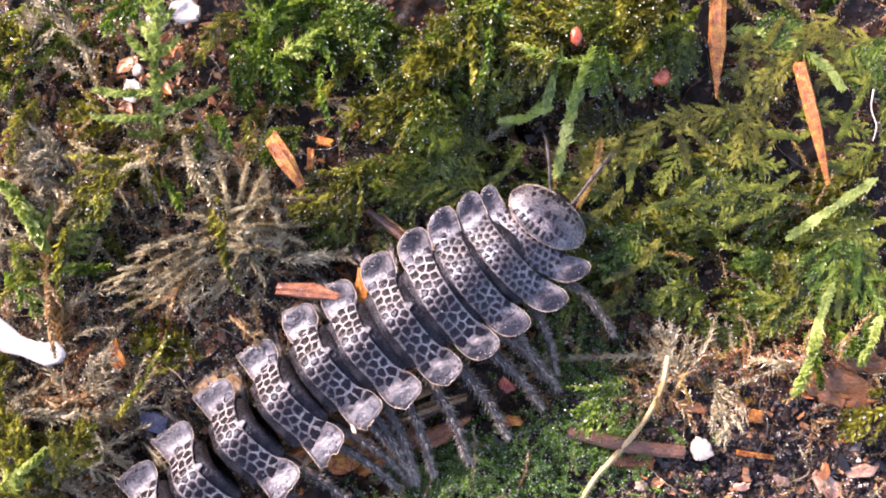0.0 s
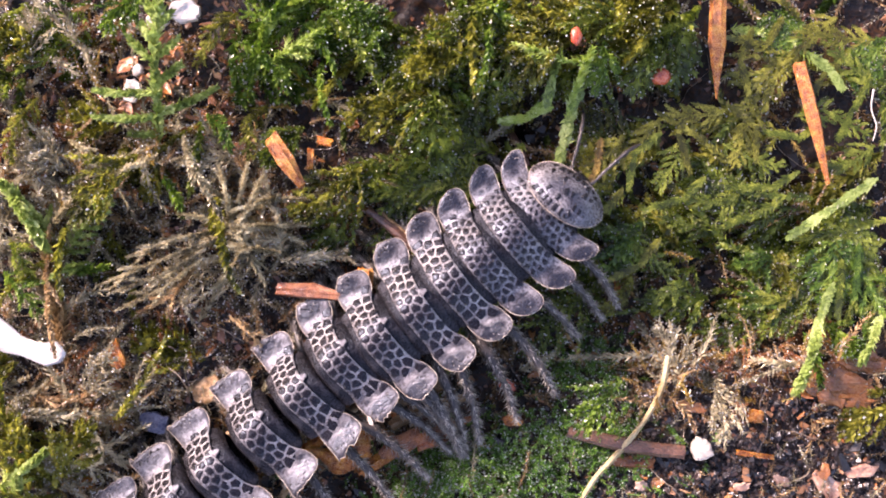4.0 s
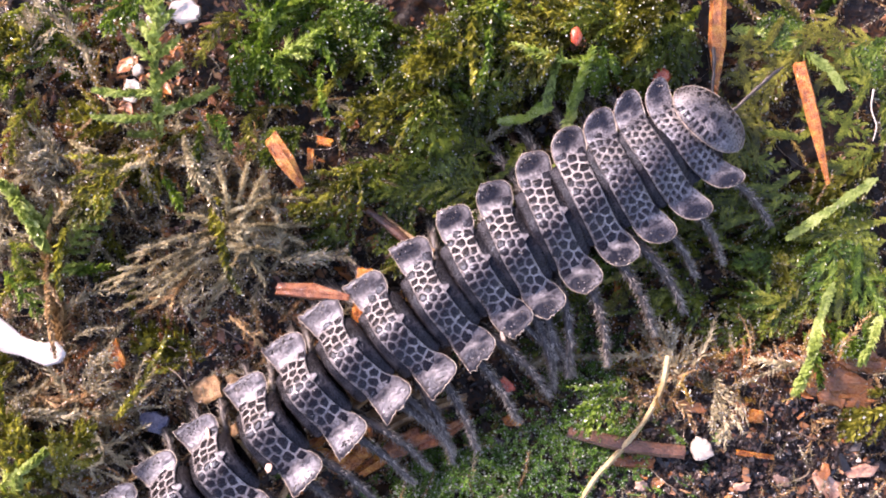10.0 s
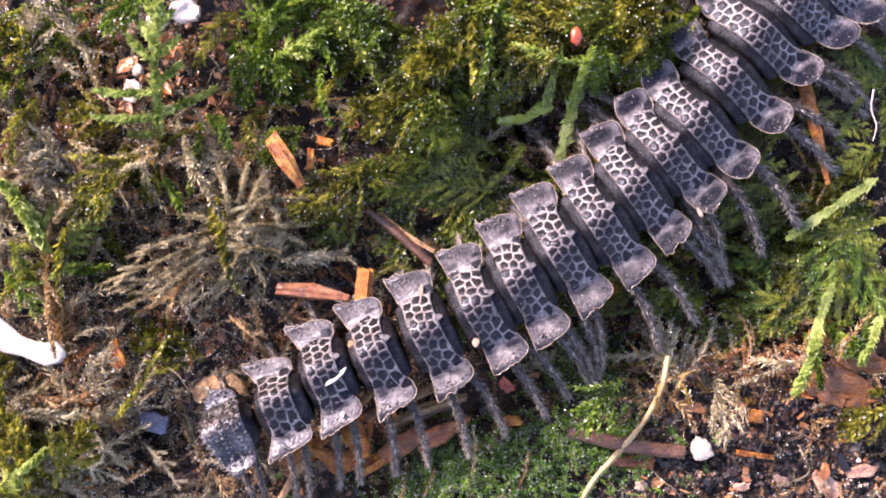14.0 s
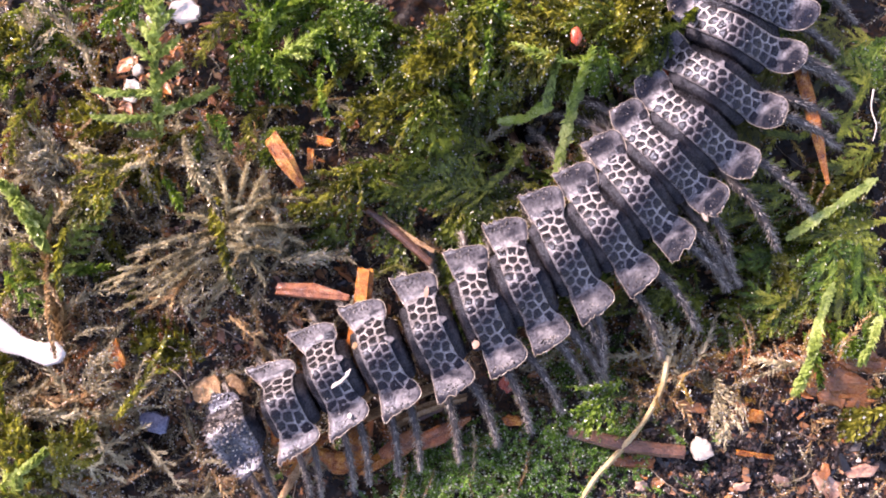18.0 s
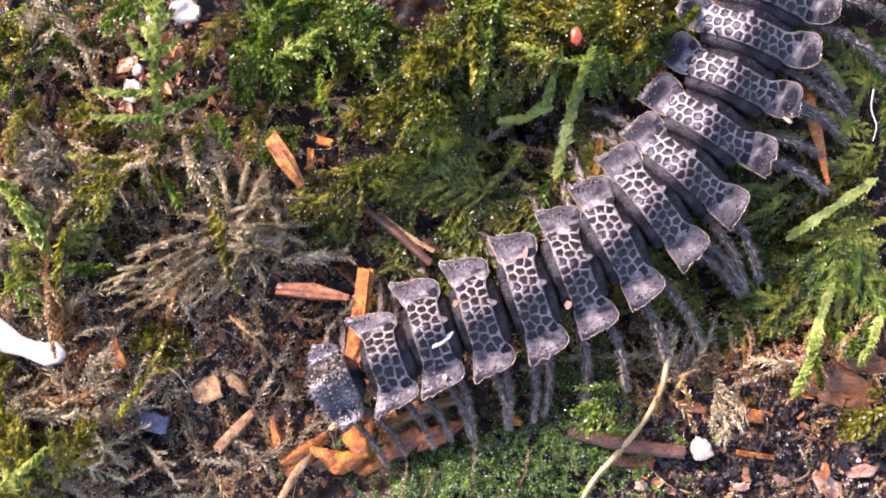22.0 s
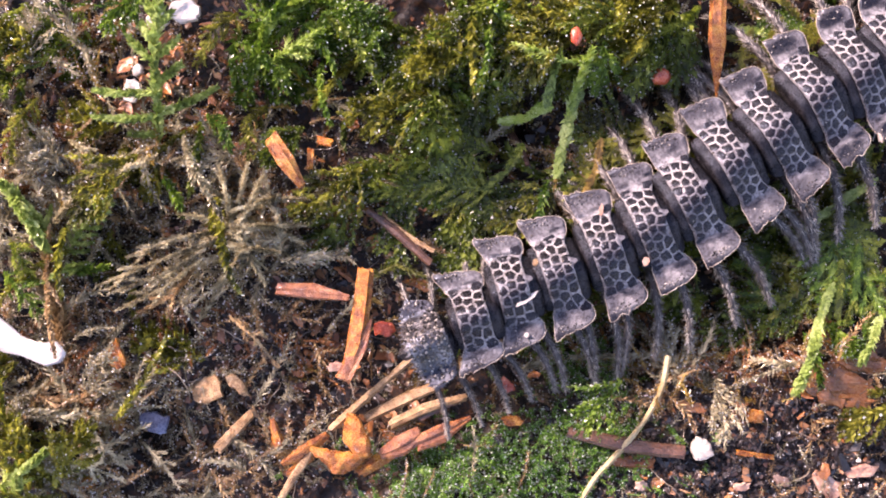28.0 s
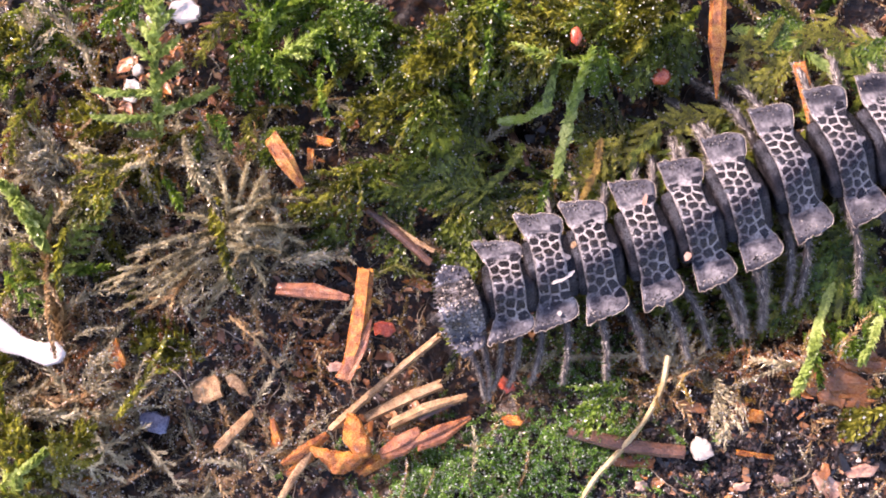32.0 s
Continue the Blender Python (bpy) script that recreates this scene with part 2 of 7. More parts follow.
def leafy(base, phi, e0, e1, length, K, leaf, width, alpha=0.8, curl=None, stem=0.06, flat=0.0):
    """Arching shoots clothed in keeled leaves. base (n, 3); phi, e0, e1, length, leaf (n,) in radians and millimetres."""
    n = len(base)
    curl = np.zeros(n) if curl is None else curl
    s = (np.arange(K) + 0.5) / K
    el = e0[:, None] + (e1 - e0)[:, None] * s ** 0.7
    ph = phi[:, None] + curl[:, None] * s
    d = np.stack([np.cos(ph) * np.cos(el), np.sin(ph) * np.cos(el), np.sin(el)], 2)
    pos = base[:, None, :] + np.cumsum(d, 1) * (length / K)[:, None, None]
    side = np.stack([-np.sin(ph), np.cos(ph), np.zeros_like(ph)], 2)
    up = np.cross(d, side)
    psi = np.arange(K)[None, :] * 2.399 + rng.random(n)[:, None] * 6.28 + rng.normal(0, 0.25, (n, K))
    c, sn = np.cos(psi), np.sin(psi) * (1 - flat)
    al = alpha * (1.05 - 0.55 * s)[None, :] + rng.normal(0, 0.13, (n, K))
    radial = side * c[..., None] + up * sn[..., None]
    radial /= np.linalg.norm(radial, axis=2, keepdims=True) + 1e-9
    l = d * np.cos(al)[..., None] + radial * np.sin(al)[..., None]
    w = np.cross(d, radial)
    size = (leaf[:, None] * (0.65 + 0.35 * np.sin(np.pi * np.clip(s * 0.9 + 0.1, 0, 1)))[None, :] * rng.uniform(0.8, 1.2, (n, K)))[..., None]
    wd = w * size * width * 0.5
    out = np.cross(w, l)
    b = pos
    v = np.stack([b, b + l * size * 0.42 + wd + out * size * 0.07, b + l * size * 0.42 - wd + out * size * 0.07, b + l * size * 0.5 - out * size * 0.05,
                  b + l * size * 0.92 + radial * size * 0.28], 2)
    v = v.reshape(-1, 3)
    TIPS.append(v[4::5][:: 4])
    f = (np.arange(n * K) * 5)[:, None, None] + np.array([[0, 1, 3], [0, 3, 2], [1, 4, 3], [3, 4, 2]])[None]
    f = f.reshape(-1, 3)
    # the stem: a three-sided rod
    ang = np.array([0, 2.094, 4.189])
    rad = stem * (1.1 - 0.7 * s)
    sv = pos[:, :, None, :] + (side[:, :, None, :] * np.cos(ang)[None, None, :, None] + up[:, :, None, :] * np.sin(ang)[None, None, :, None]) * rad[None, :, None, None]
    sv = sv[:, ::3]
    k2 = sv.shape[1]
    o = len(v)
    q = (np.arange(n)[:, None] * k2 + np.arange(k2 - 1)[None, :]).ravel() * 3 + o
    sf = np.concatenate([np.stack([q + a, q + (a + 1) % 3, q + 3 + (a + 1) % 3], 1) for a in range(3)]
                        + [np.stack([q + a, q + 3 + (a + 1) % 3, q + 3 + a], 1) for a in range(3)])
    return np.concatenate([v, sv.reshape(-1, 3)]), np.concatenate([f, sf])


def settle(v):
    """Press the shoots down where the animal walks."""
    m = track_mask(v[:, 0], v[:, 1])
    cap = np.interp(v[:, 0], [8, 16], [2.9, 1.9])
    v[:, 2] = v[:, 2] * (1 - m) + np.where(v[:, 2] > 0, cap * np.tanh(0.63 * v[:, 2] / cap), v[:, 2]) * m
    return v


# patches where litter lies bare between the moss: centre, radii, how bare
BARE = [(-12.95, 7.55, 2.6, 2.8, .9), (-11.20, -3.95, 4.0, 1.4, .9), (-7.45, -6.95, 2.2, 5.0, .8), (-5.20, -16.45, 6.5, 3.5, .85), (-18.60, -16.35, 2.4, 2.2, .8), (-29.45, -9.45, 1.4, 1.8, .9),
        (-26.10, -16.20, 2.4, 2.2, 1), (-36.20, -8.20, 3.6, 2.2, 1), (25.80, -20.45, 15, 4.0, .85), (-27.45, 14.55, 1.8, 2.4, .8), (-22.95, 20.80, 2.2, 1.6, .9), (19.40, 15.40, 1.6, 1.4, .9),
        (34.80, -12.45, 5.0, 2.4, .8), (24.05, 17.55, 0.9, 4.5, .8), (32.80, 11.05, 1.2, 5.5, .7), (6.05, 10.05, 2.0, 1.8, .85), (18.6, 14.8, 1.8, 1.6, .95), (11.3, 18.0, 1.0, 1.3, .9), (-13.2, 7.4, 2.4, 2.6, .9), (-10.9, 8.0, 1.6, 1.8, .9), (-9.5, 9.3, 1.8, 1.0, .9), (-26.6, 13.8, 1.8, 2.0, .9), (-22.3, 20.2, 2.6, 1.8, .9),
        (-11.5, -3.6, 3.6, 1.1, .95), (23.6, 17.6, 0.9, 5.0, .9), (32.4, 11.0, 1.2, 5.5, .9)]
BARE += [(-27.0, 0.9, 4.4, 2.4, .97), (-25.2, 5.2, 3.4, 1.4, .8), (-28.70, 0.05, 2.2, 1.8, .8), (-21.20, -12.45, 3.0, 1.8, .7), (-15.20, 11.55, 1.6, 1.6, .7), (17.30, -17.95, 5.0, 2.0, .7), (-9.70, 9.30, 2.6, 1.6, .7), (-4.20, 1.05, 3.4, 2.2, .92),
        (-14.20, -12.95, 5, 4, .4), (-4.20, -7.45, 5, 4, .4), (6.80, -1.95, 5, 4, .35), (9.80, -5.95, 4, 3, .4), (20.30, -3.95, 4, 3, .25), (-22.20, 13.55, 4, 4, .25),
        (-29.20, 12.05, 4, 4, .5), (-6.70, 16.55, 3.5, 2.5, .7), (-4.20, 11.30, 3.5, 1.6, .7), (7.30, 10.55, 3, 2, .7)]


def clump(x, y):
    """0 in the gaps of the moss, rising inside its clumps."""
    return np.clip(fbm(x / 3.6 + 9, y / 3.6, 3) + 0.09, 0, 1)


def open_litter(x, y):
    """How bare the litter lies at a place, 0 to 1."""
    w = np.ones(np.shape(x))
    for cx, cy, rx, ry, k in BARE:
        if k > 0.65:
            w = w * (1 - k * blob(x, y, cx, cy, rx, ry))
    return 1 - w


def scatter(n, spots, extra=0.0, bare=False, even=True):
    """Places in the moss: spots are (x, y, rx, ry, weight); extra is a thin cover everywhere."""
    x, y = rng.uniform(-52, 52, n), rng.uniform(-34, 34, n)
    w = np.full(n, extra)
    for cx, cy, rx, ry, k in spots:
        w = w + k * blob(x, y, cx, cy, rx, ry)
    w = w * (0.6 + 1.2 * clump(x, y) if even else 0.07 + 4.2 * clump(x, y))
    if bare:
        for cx, cy, rx, ry, k in BARE:
            w = w * (1 - k * blob(x, y, cx, cy, rx, ry))
    keep = rng.random(n) < w
    return x[keep], y[keep]


def moss(name, mat, label, n, spots, extra, length, leaf, width, K, lift, droop, turn, alpha=0.8, spread=0.9, branched=0.5, stem=0.05, up=(-0.3, 1.8), flat=0.0, bare=True):
    """A stand of shoots, some of them branched like feathers, as one object."""
    x, y = scatter(n, spots, extra, bare, up[1] < 1.5)
    m = len(x)
    phi = radians(turn) + 5.0 * fbm(x / 13 + 3, y / 13 + 8, 2) + rng.normal(0, spread, m)
    ln_ = rng.uniform(*length, m)
    e0, e1 = rng.normal(lift, 0.25, m), rng.normal(droop, 0.25, m)
    if bare:
        reach = 0.5 * ln_[:, None] * np.array([0.6, 1.4])
        over = open_litter(x[:, None] + reach * np.cos(phi)[:, None], y[:, None] + reach * np.sin(phi)[:, None]).max(1)
        k = rng.random(m) > over
        x, y, phi, ln_, e0, e1, m = x[k], y[k], phi[k], ln_[k], e0[k], e1[k], int(k.sum())
    base = np.stack([x, y, ground_z(x, y) + rng.uniform(*up, m) + (9.0 * np.minimum(clump(x, y), 0.3) - 0.6 if up[1] > 1.5 else 0)], 1)
    lf = rng.uniform(*leaf, m)
    curl = rng.normal(0, 0.5, m)
    V, F = leafy(base, phi, e0, e1, ln_, K, lf, width, alpha, curl, stem, flat)
    parts = [(V, F)]
    pick = rng.random(m) < branched
    if pick.any():
        b, p, a0, a1, L, c, q = base[pick], phi[pick], e0[pick], e1[pick], ln_[pick], curl[pick], lf[pick]
        for st in (0.15, 0.25, 0.35, 0.45, 0.55, 0.65, 0.75, 0.85):
            sg = np.linspace(0, 1, 12)[None, :] * st
            el = a0[:, None] + (a1 - a0)[:, None] * sg ** 0.7
            ph = p[:, None] + c[:, None] * sg
            d = np.stack([np.cos(ph) * np.cos(el), np.sin(ph) * np.cos(el), np.sin(el)], 2).mean(1)
            at = b + d * (L * st)[:, None]
            for sgn in (1, -1):
                k = rng.random(len(b)) < 0.8
                nb = k.sum()
                V, F = leafy(at[k], ph[k, -1] + sgn * rng.normal(0.85, 0.15, nb), el[k, -1] + 0.1, el[k, -1] - 0.35, L[k] * (1 - st) * rng.uniform(0.4, 0.7, nb) + 0.3,
                             max(6, int(K * 0.36)), q[k] * 0.85, width, alpha, -sgn * rng.uniform(0.1, 0.6, nb), stem * 0.7, flat)
                parts.append((V, F))
    vs, fs, o = [], [], 0
    for V, F in parts:
        vs.append(V)
        fs.append(F + o)
        o += len(V)
    me = mesh_from(name, settle(np.concatenate(vs)), np.concatenate(fs), mat, smooth=False)
    return thing(name, me, label, "moss", kind="stuff")


moss("dead_moss", "dead", "wet dead brown moss matted on the litter", 14500,
     [(-29.0, 0.0, 10, 7, .45), (-22.70, 5.55, 9, 6, .6), (-36.20, -1.95, 6, 9, .6), (-24.20, -20.45, 10, 4, .6), (-15.70, -5.95, 8, 6, .25), (23.80, -9.95, 9, 4, .6), (-11.20, -12.95, 6, 6, .1),
      (-31.20, 12.05, 7, 6, .3), (33.30, -16.95, 10, 3, .25), (-29.20, -10.95, 8, 6, .5)], 0.1, (1.8, 5.0), (0.38, 0.7), 0.34, 32, 0.5, -0.2, 20, branched=0.02, spread=1.6, alpha=0.6)
moss("grey_moss", "grey", "greyish straw-coloured withered moss shoots", 12500,
     [(-29.0, 0.5, 9, 5, .55), (-18.20, 5.55, 7, 4, .5), (-26.70, 7.05, 6, 3, .7), (-15.70, 0.55, 5, 4, .6), (-28.20, -19.45, 8, 4, .4), (-36.20, 2.05, 4, 6, .8), (24.80, -9.95, 6, 3, .3),
      (-16.20, -17.95, 4, 3, .3), (-32.70, -12.95, 7, 4, .35), (-22.70, -1.95, 8, 4, .35), (-36.20, -7.95, 6, 6, .3), (-29.20, 16.05, 9, 7, .2)], 0.01, (3.5, 8.0), (0.6, 1.1), 0.3, 50, 0.5, -0.1, 60, alpha=0.42, branched=0.08, spread=1.5)
moss("green_moss", "green", "dense dark green feathery moss, wet and glossy", 2100,
     [(-0.20, 16.05, 12, 8, .8), (19.80, 5.55, 14, 8, .9), (19.80, -0.95, 7, 4, .7), (27.30, 2.05, 5, 5, .5), (-0.20, 8.55, 6, 4, .9), (35.80, 4.55, 6, 8, .55), (10.80, 20.05, 16, 5, .6), (-36.20, 16.55, 6, 6, .5),
      (-17.20, 17.55, 6, 6, .4), (28.30, -0.45, 8, 5, .25), (-0.20, 2.05, 6, 4, .5)], 0.03, (4.5, 9.5), (0.75, 1.1), 0.55, 56, 0.8, -0.4, -120, branched=0.6, alpha=0.36, spread=0.55, up=(-0.3, 3.0), flat=0.3)
moss("olive_moss", "olive", "olive and yellowish feathery moss fronds", 1900,
     [(8.80, 14.05, 7, 7, .7), (25.80, 18.05, 12, 4, .7), (18.30, 9.05, 10, 6, .7), (18.30, 0.05, 7, 5, .35), (23.30, -1.95, 5, 3, .25), (14.80, -1.95, 4, 3, .6), (-3.20, 10.05, 8, 6, .5), (13.80, 7.05, 4, 5, .6),
      (-21.70, 13.05, 5, 6, .4)] + [(14.80, 19.05, 7, 4, .6), (-6.70, -0.95, 4, 2, .6), (-36.20, -20.45, 4, 3, .7), (35.80, -1.95, 5, 6, .3), (33.30, 12.05, 6, 6, .5), (-26.70, 4.55, 6, 4, .6), (-34.20, -0.45, 5, 5, .6), (-19.20, 1.05, 6, 4, .5), (-24.20, -12.95, 5, 4, .25), (-30.20, -18.95, 5, 3, .4),
      (-31.70, 16.55, 5, 5, .3), (-26.70, 12.05, 6, 6, .6), (-20.20, 16.05, 5, 6, .5)],
     0.03, (4.5, 9.5), (0.8, 1.25), 0.6, 56, 0.8, -0.4, 200, branched=0.5, alpha=0.33, spread=0.55, up=(-0.2, 3.2), flat=0.3)
moss("golden_moss", "gold", "golden brown ageing moss", 7000,
     [(-8.20, 2.05, 3, 5, 1.2), (-3.0, -2.5, 4, 1.6, 1.4), (10.80, 8.55, 3, 4, .5), (23.80, -9.95, 9, 3, 1.1), (13.80, -3.95, 3, 3, .6), (-31.20, 8.05, 7, 7, .5), (-4.20, -5.95, 3, 4, .5),
      (14.80, 5.05, 4, 3, .5), (26.80, -10.45, 5, 3, .4), (-23.20, 18.05, 7, 6, .8), (-23.70, 12.55, 5, 5, 1.8), (-30.20, 13.55, 6, 5, .5), (-22.70, 10.55, 4, 4, .5), (8.30, 9.55, 12, 9, .25), (23.30, 5.55, 14, 9, .3)], 0.03, (1.4, 3.8), (0.32, 0.6), 0.36, 26, 0.6, -0.2, 90, branched=0.0, alpha=0.6, spread=1.5)
moss("russet_moss", "russet", "russet brown withered moss, wet", 13000,
     [(-35.5, 7.0, 4.0, 3.0, 2.5), (-22.5, 3.6, 3.0, 1.6, .8), (-25, 12.5, 4, 3, .5), (23.0, -9.5, 6, 2.2, .8), (30.5, -9.0, 4, 2.4, .8), (-8.5, 1.5, 2.4, 5, .8), (10.5, 8.0, 2.5, 2.5, .5),
      (-10.5, -7, 3, 4, .5), (-31, 17, 5, 3, .4), (-18, -8, 6, 3, .3), (14.5, -5.5, 2.5, 2.5, .5), (-27, -8, 5, 3, .3)], 0.008, (1.2, 3.4), (0.3, 0.55), 0.36, 24, 0.7, -0.1, 40, branched=0.0, alpha=0.6, spread=1.6, up=(0.6, 1.48))
moss("bright_moss", "bright", "fresh bright green moss shoots, wet", 2400,
     [(-12.20, 20.05, 8, 4, 1.2), (-17.70, 20.55, 3, 3, .6), (30.30, -3.95, 3, 2, .2), (37.80, 0.05, 4, 4, .15), (31.80, 18.55, 5, 1.6, .7), (-19.20, 11.05, 1.6, 2.4, .8),
      (-35.20, -3.95, 3.5, 3, 1.6), (-0.70, 20.55, 5, 3, .5)] + [(8.80, 17.05, 2, 1.2, .6), (34.80, 9.55, 4, 3, .4), (32.80, -7.45, 2, 2, .4), (-33.20, -5.95, 3, 2, 1.2), (-22.70, 5.05, 8, 5, .12), (-27.20, -5.95, 5, 3, .25), (-0.20, 8.55, 6, 4, .2), (20.80, 5.55, 16, 10, .06), (24.30, 4.05, 6, 5, .15), (18.30, -1.95, 5, 3, .15), (35.80, 2.05, 6, 10, .06), (5.80, 21.05, 20, 4, .4)],
     0.0, (3.5, 8.5), (0.75, 1.15), 0.5, 54, 0.8, -0.3, -60, alpha=0.38, spread=0.6, branched=0.55, up=(0.3, 3.0), flat=0.3)
moss("cushion_moss", "teal", "low carpet of tiny bright green moss", 60000,
     [(12.80, -10.95, 3.4, 3.6, 1.0), (7.30, -17.95, 8, 2.6, 1.0), (3.80, -20.95, 8, 2.5, 1.0), (13.80, -16.45, 3, 2, .7), (-1.20, -20.45, 3.5, 2, .8)],
     0.0, (0.8, 1.8), (0.3, 0.5), 0.42, 14, 1.0, 0.5, 0, alpha=0.9, spread=2.0, branched=0.0, up=(-0.1, 0.6), bare=False)
moss("moss_scraps", "dead", "short scraps of dead moss strewn over the litter", 10000,
     [(-22.70, -9.95, 12, 8, .35), (-31.70, 7.05, 9, 9, .4), (-9.20, -10.45, 8, 8, .12), (25.80, -11.95, 12, 4, .5)], 0.2, (0.7, 2.2), (0.28, 0.5), 0.34, 15, 0.3, -0.1, 0,
     spread=3.0, branched=0.0, up=(-0.1, 0.7), bare=False)
moss("moss_wisps", "grey", "pale wisps of withered moss in the litter", 16000,
     [(-24.20, -10.45, 12, 8, .4), (-25.20, 3.05, 11, 7, .8), (-34.70, -0.95, 6, 7, .9), (-32.70, -17.95, 8, 5, .5)], 0.06, (1.0, 3.0), (0.3, 0.6), 0.22, 20, 0.4, -0.1, 0,
     spread=3.0, branched=0.0, up=(0.0, 1.2), bare=False)


# ---- litter pieces ----
def rod(points, widths, mat, name, flat=0.7, jag=0.12, sides=8, steps=5, lift=0.0, seed=0, ridge=0.1):
    """A splinter, twig or stalk along points (x, y) or (x, y, z above the litter) in millimetres, with its widths, of uneven section."""
    r = np.random.default_rng(seed + 11)
    p = []
    for q in points:
        h = q[2] if len(q) > 2 else 0.0
        p.append((q[0], q[1], float(rest_z(q[0], q[1])) + h + lift))
    p = np.array(p)
    if len(p) == 2:
        p[:, 2] = np.maximum(p[:, 2], p[:, 2].mean() - 0.3)
    seg = np.linspace(0, len(p) - 1, (len(p) - 1) * steps + 1)
    path = np.stack([np.interp(seg, np.arange(len(p)), p[:, k]) for k in range(3)], 1)
    if len(p) > 2:
        for _ in range(3):
            path[1:-1] = 0.25 * path[:-2] + 0.5 * path[1:-1] + 0.25 * path[2:]
    wd = np.interp(seg, np.linspace(0, len(p) - 1, len(widths)), widths)
    d = np.gradient(path, axis=0)
    d /= np.linalg.norm(d, axis=1, keepdims=True)
    side = np.cross(d, (0, 0, 1.0))
    side /= np.linalg.norm(side, axis=1, keepdims=True)
    up = np.cross(side, d)
    ang = np.linspace(0, 2 * np.pi, sides, endpoint=False)
    prof = 1 + r.normal(0, ridge, sides)
    n = len(path)
    rad = wd[:, None] * 0.5 * prof[None, :] * (1 + r.normal(0, jag * 0.6, (n, sides)))
    v = path[:, None, :] + side[:, None, :] * (np.cos(ang) * rad)[..., None] + up[:, None, :] * (np.sin(ang) * rad * flat)[..., None]
    v[0] += d[0] * r.normal(0, jag * 2, sides)[:, None] * wd[0]
    v[-1] += d[-1] * r.normal(0, jag * 2, sides)[:, None] * wd[-1]
    v = np.concatenate([v.reshape(-1, 3), path[:1], path[-1:]])
    f = []
    for i in range(n - 1):
        for a in range(sides):
            b = (a + 1) % sides
            f += [(i * sides + a, i * sides + b, (i + 1) * sides + b), (i * sides + a, (i + 1) * sides + b, (i + 1) * sides + a)]
    for a in range(sides):
        b = (a + 1) % sides
        f += [(n * sides, a, b)[::-1], (n * sides + 1, (n - 1) * sides + a, (n - 1) * sides + b)]
    return mesh_from(name, v, f, mat, smooth=False)


def slab(outline, thick, mat, name, lift=0.0, bend=0.0, rough=0.06, seed=0, dome=0.0, tilt=(0, 0)):
    """A flake or chip with the outline (x, y) in millimetres: two uneven faces, a rounded edge and a real thickness, lying on the litter."""
    r = np.random.default_rng(seed + 5)
    o = np.array(outline, float)
    o = np.concatenate([np.stack([a * 0.9 + b * 0.1, a * 0.45 + b * 0.55]) for a, b in zip(o, np.roll(o, -1, 0))])
    c = o.mean(0)
    k = len(o)
    fine = []
    for i in range(k):
        for t in (0, 0.5):
            q = o[i] * (1 - t) + o[(i + 1) % k] * t
            fine.append(q + r.normal(0, rough, 2))
    o = np.array(fine)
    k = len(o)
    size = np.abs(o - c).max()
    rings, zs = [], []
    for s, h in ((0.0, 1), (0.35, 1), (0.7, 1), (0.93, 0.9), (1.0, 0.45), (0.97, 0.0), (0.6, 0.0), (0.0, 0.0)):
        q = c + (o - c) * s
        z = h * thick + dome * (1 - s * s) * (h > 0) + rough * 7 * fbm(q[:, 0] * 1.3 + 3 * seed, q[:, 1] * 1.3, 3) * (h > 0) + bend * ((q[:, 0] - c[0]) / size) ** 2
        z = z + tilt[0] * (q[:, 0] - c[0]) + tilt[1] * (q[:, 1] - c[1])
        rings.append(q)
        zs.append(z)
    base = float(np.median(rest_z(o[:, 0], o[:, 1]))) + lift
    v = np.concatenate([np.column_stack([q, z + base]) for q, z in zip(rings, zs)])
    f = []
    for i in range(len(rings) - 1):
        for a in range(k):
            b = (a + 1) % k
            f += [(i * k + a, (i + 1) * k + a, (i + 1) * k + b), (i * k + a, (i + 1) * k + b, i * k + b)]
    return mesh_from(name, v, f, mat, smooth=False)


# orange splinters of bark lying in the moss
SPL = "bark splinters in the moss"
SPLINTERS_A = [
    ([(23.76, 22.88), (23.67, 17.73), (23.57, 12.91)], (1.3, 1.35, 0.1), 3.0, "long orange bark splinter with a needle-sharp end in moss"),
    ([(31.03, 16.15), (32.21, 11.10), (33.54, 5.70)], (1.3, 1.3, 0.4), 2.2, "orange bark splinter half sunk in green moss"),
    ([(-14.44, 9.39), (-13.09, 7.27), (-11.94, 5.34)], (0.95, 1.05, 0.5), 6.0, "thin orange bark splinter beside dead moss"),
    ([(-11.19, 8.49), (-11.34, 6.82)], (0.55, 0.5), 4.4, "small orange bark splinter in moss"),
    ([(-14.25, -3.51), (-11.27, -3.71), (-8.04, -4.24)], (1.0, 1.35, 0.5), 4.0, "reddish orange bark splinter lying on litter"),
    ([(-6.69, -1.78), (-7.03, -5.01), (-7.51, -8.14), (-8.28, -10.06)], (1.35, 1.5, 1.5, 0.9), 3.2, "upright-lying bright orange bark splinter"),
    ([(-6.16, -6.07), (-6.93, -8.23), (-8.47, -11.31)], (0.15, 1.25, 1.3), 3.4, "brownish orange pointed bark splinter"),
]
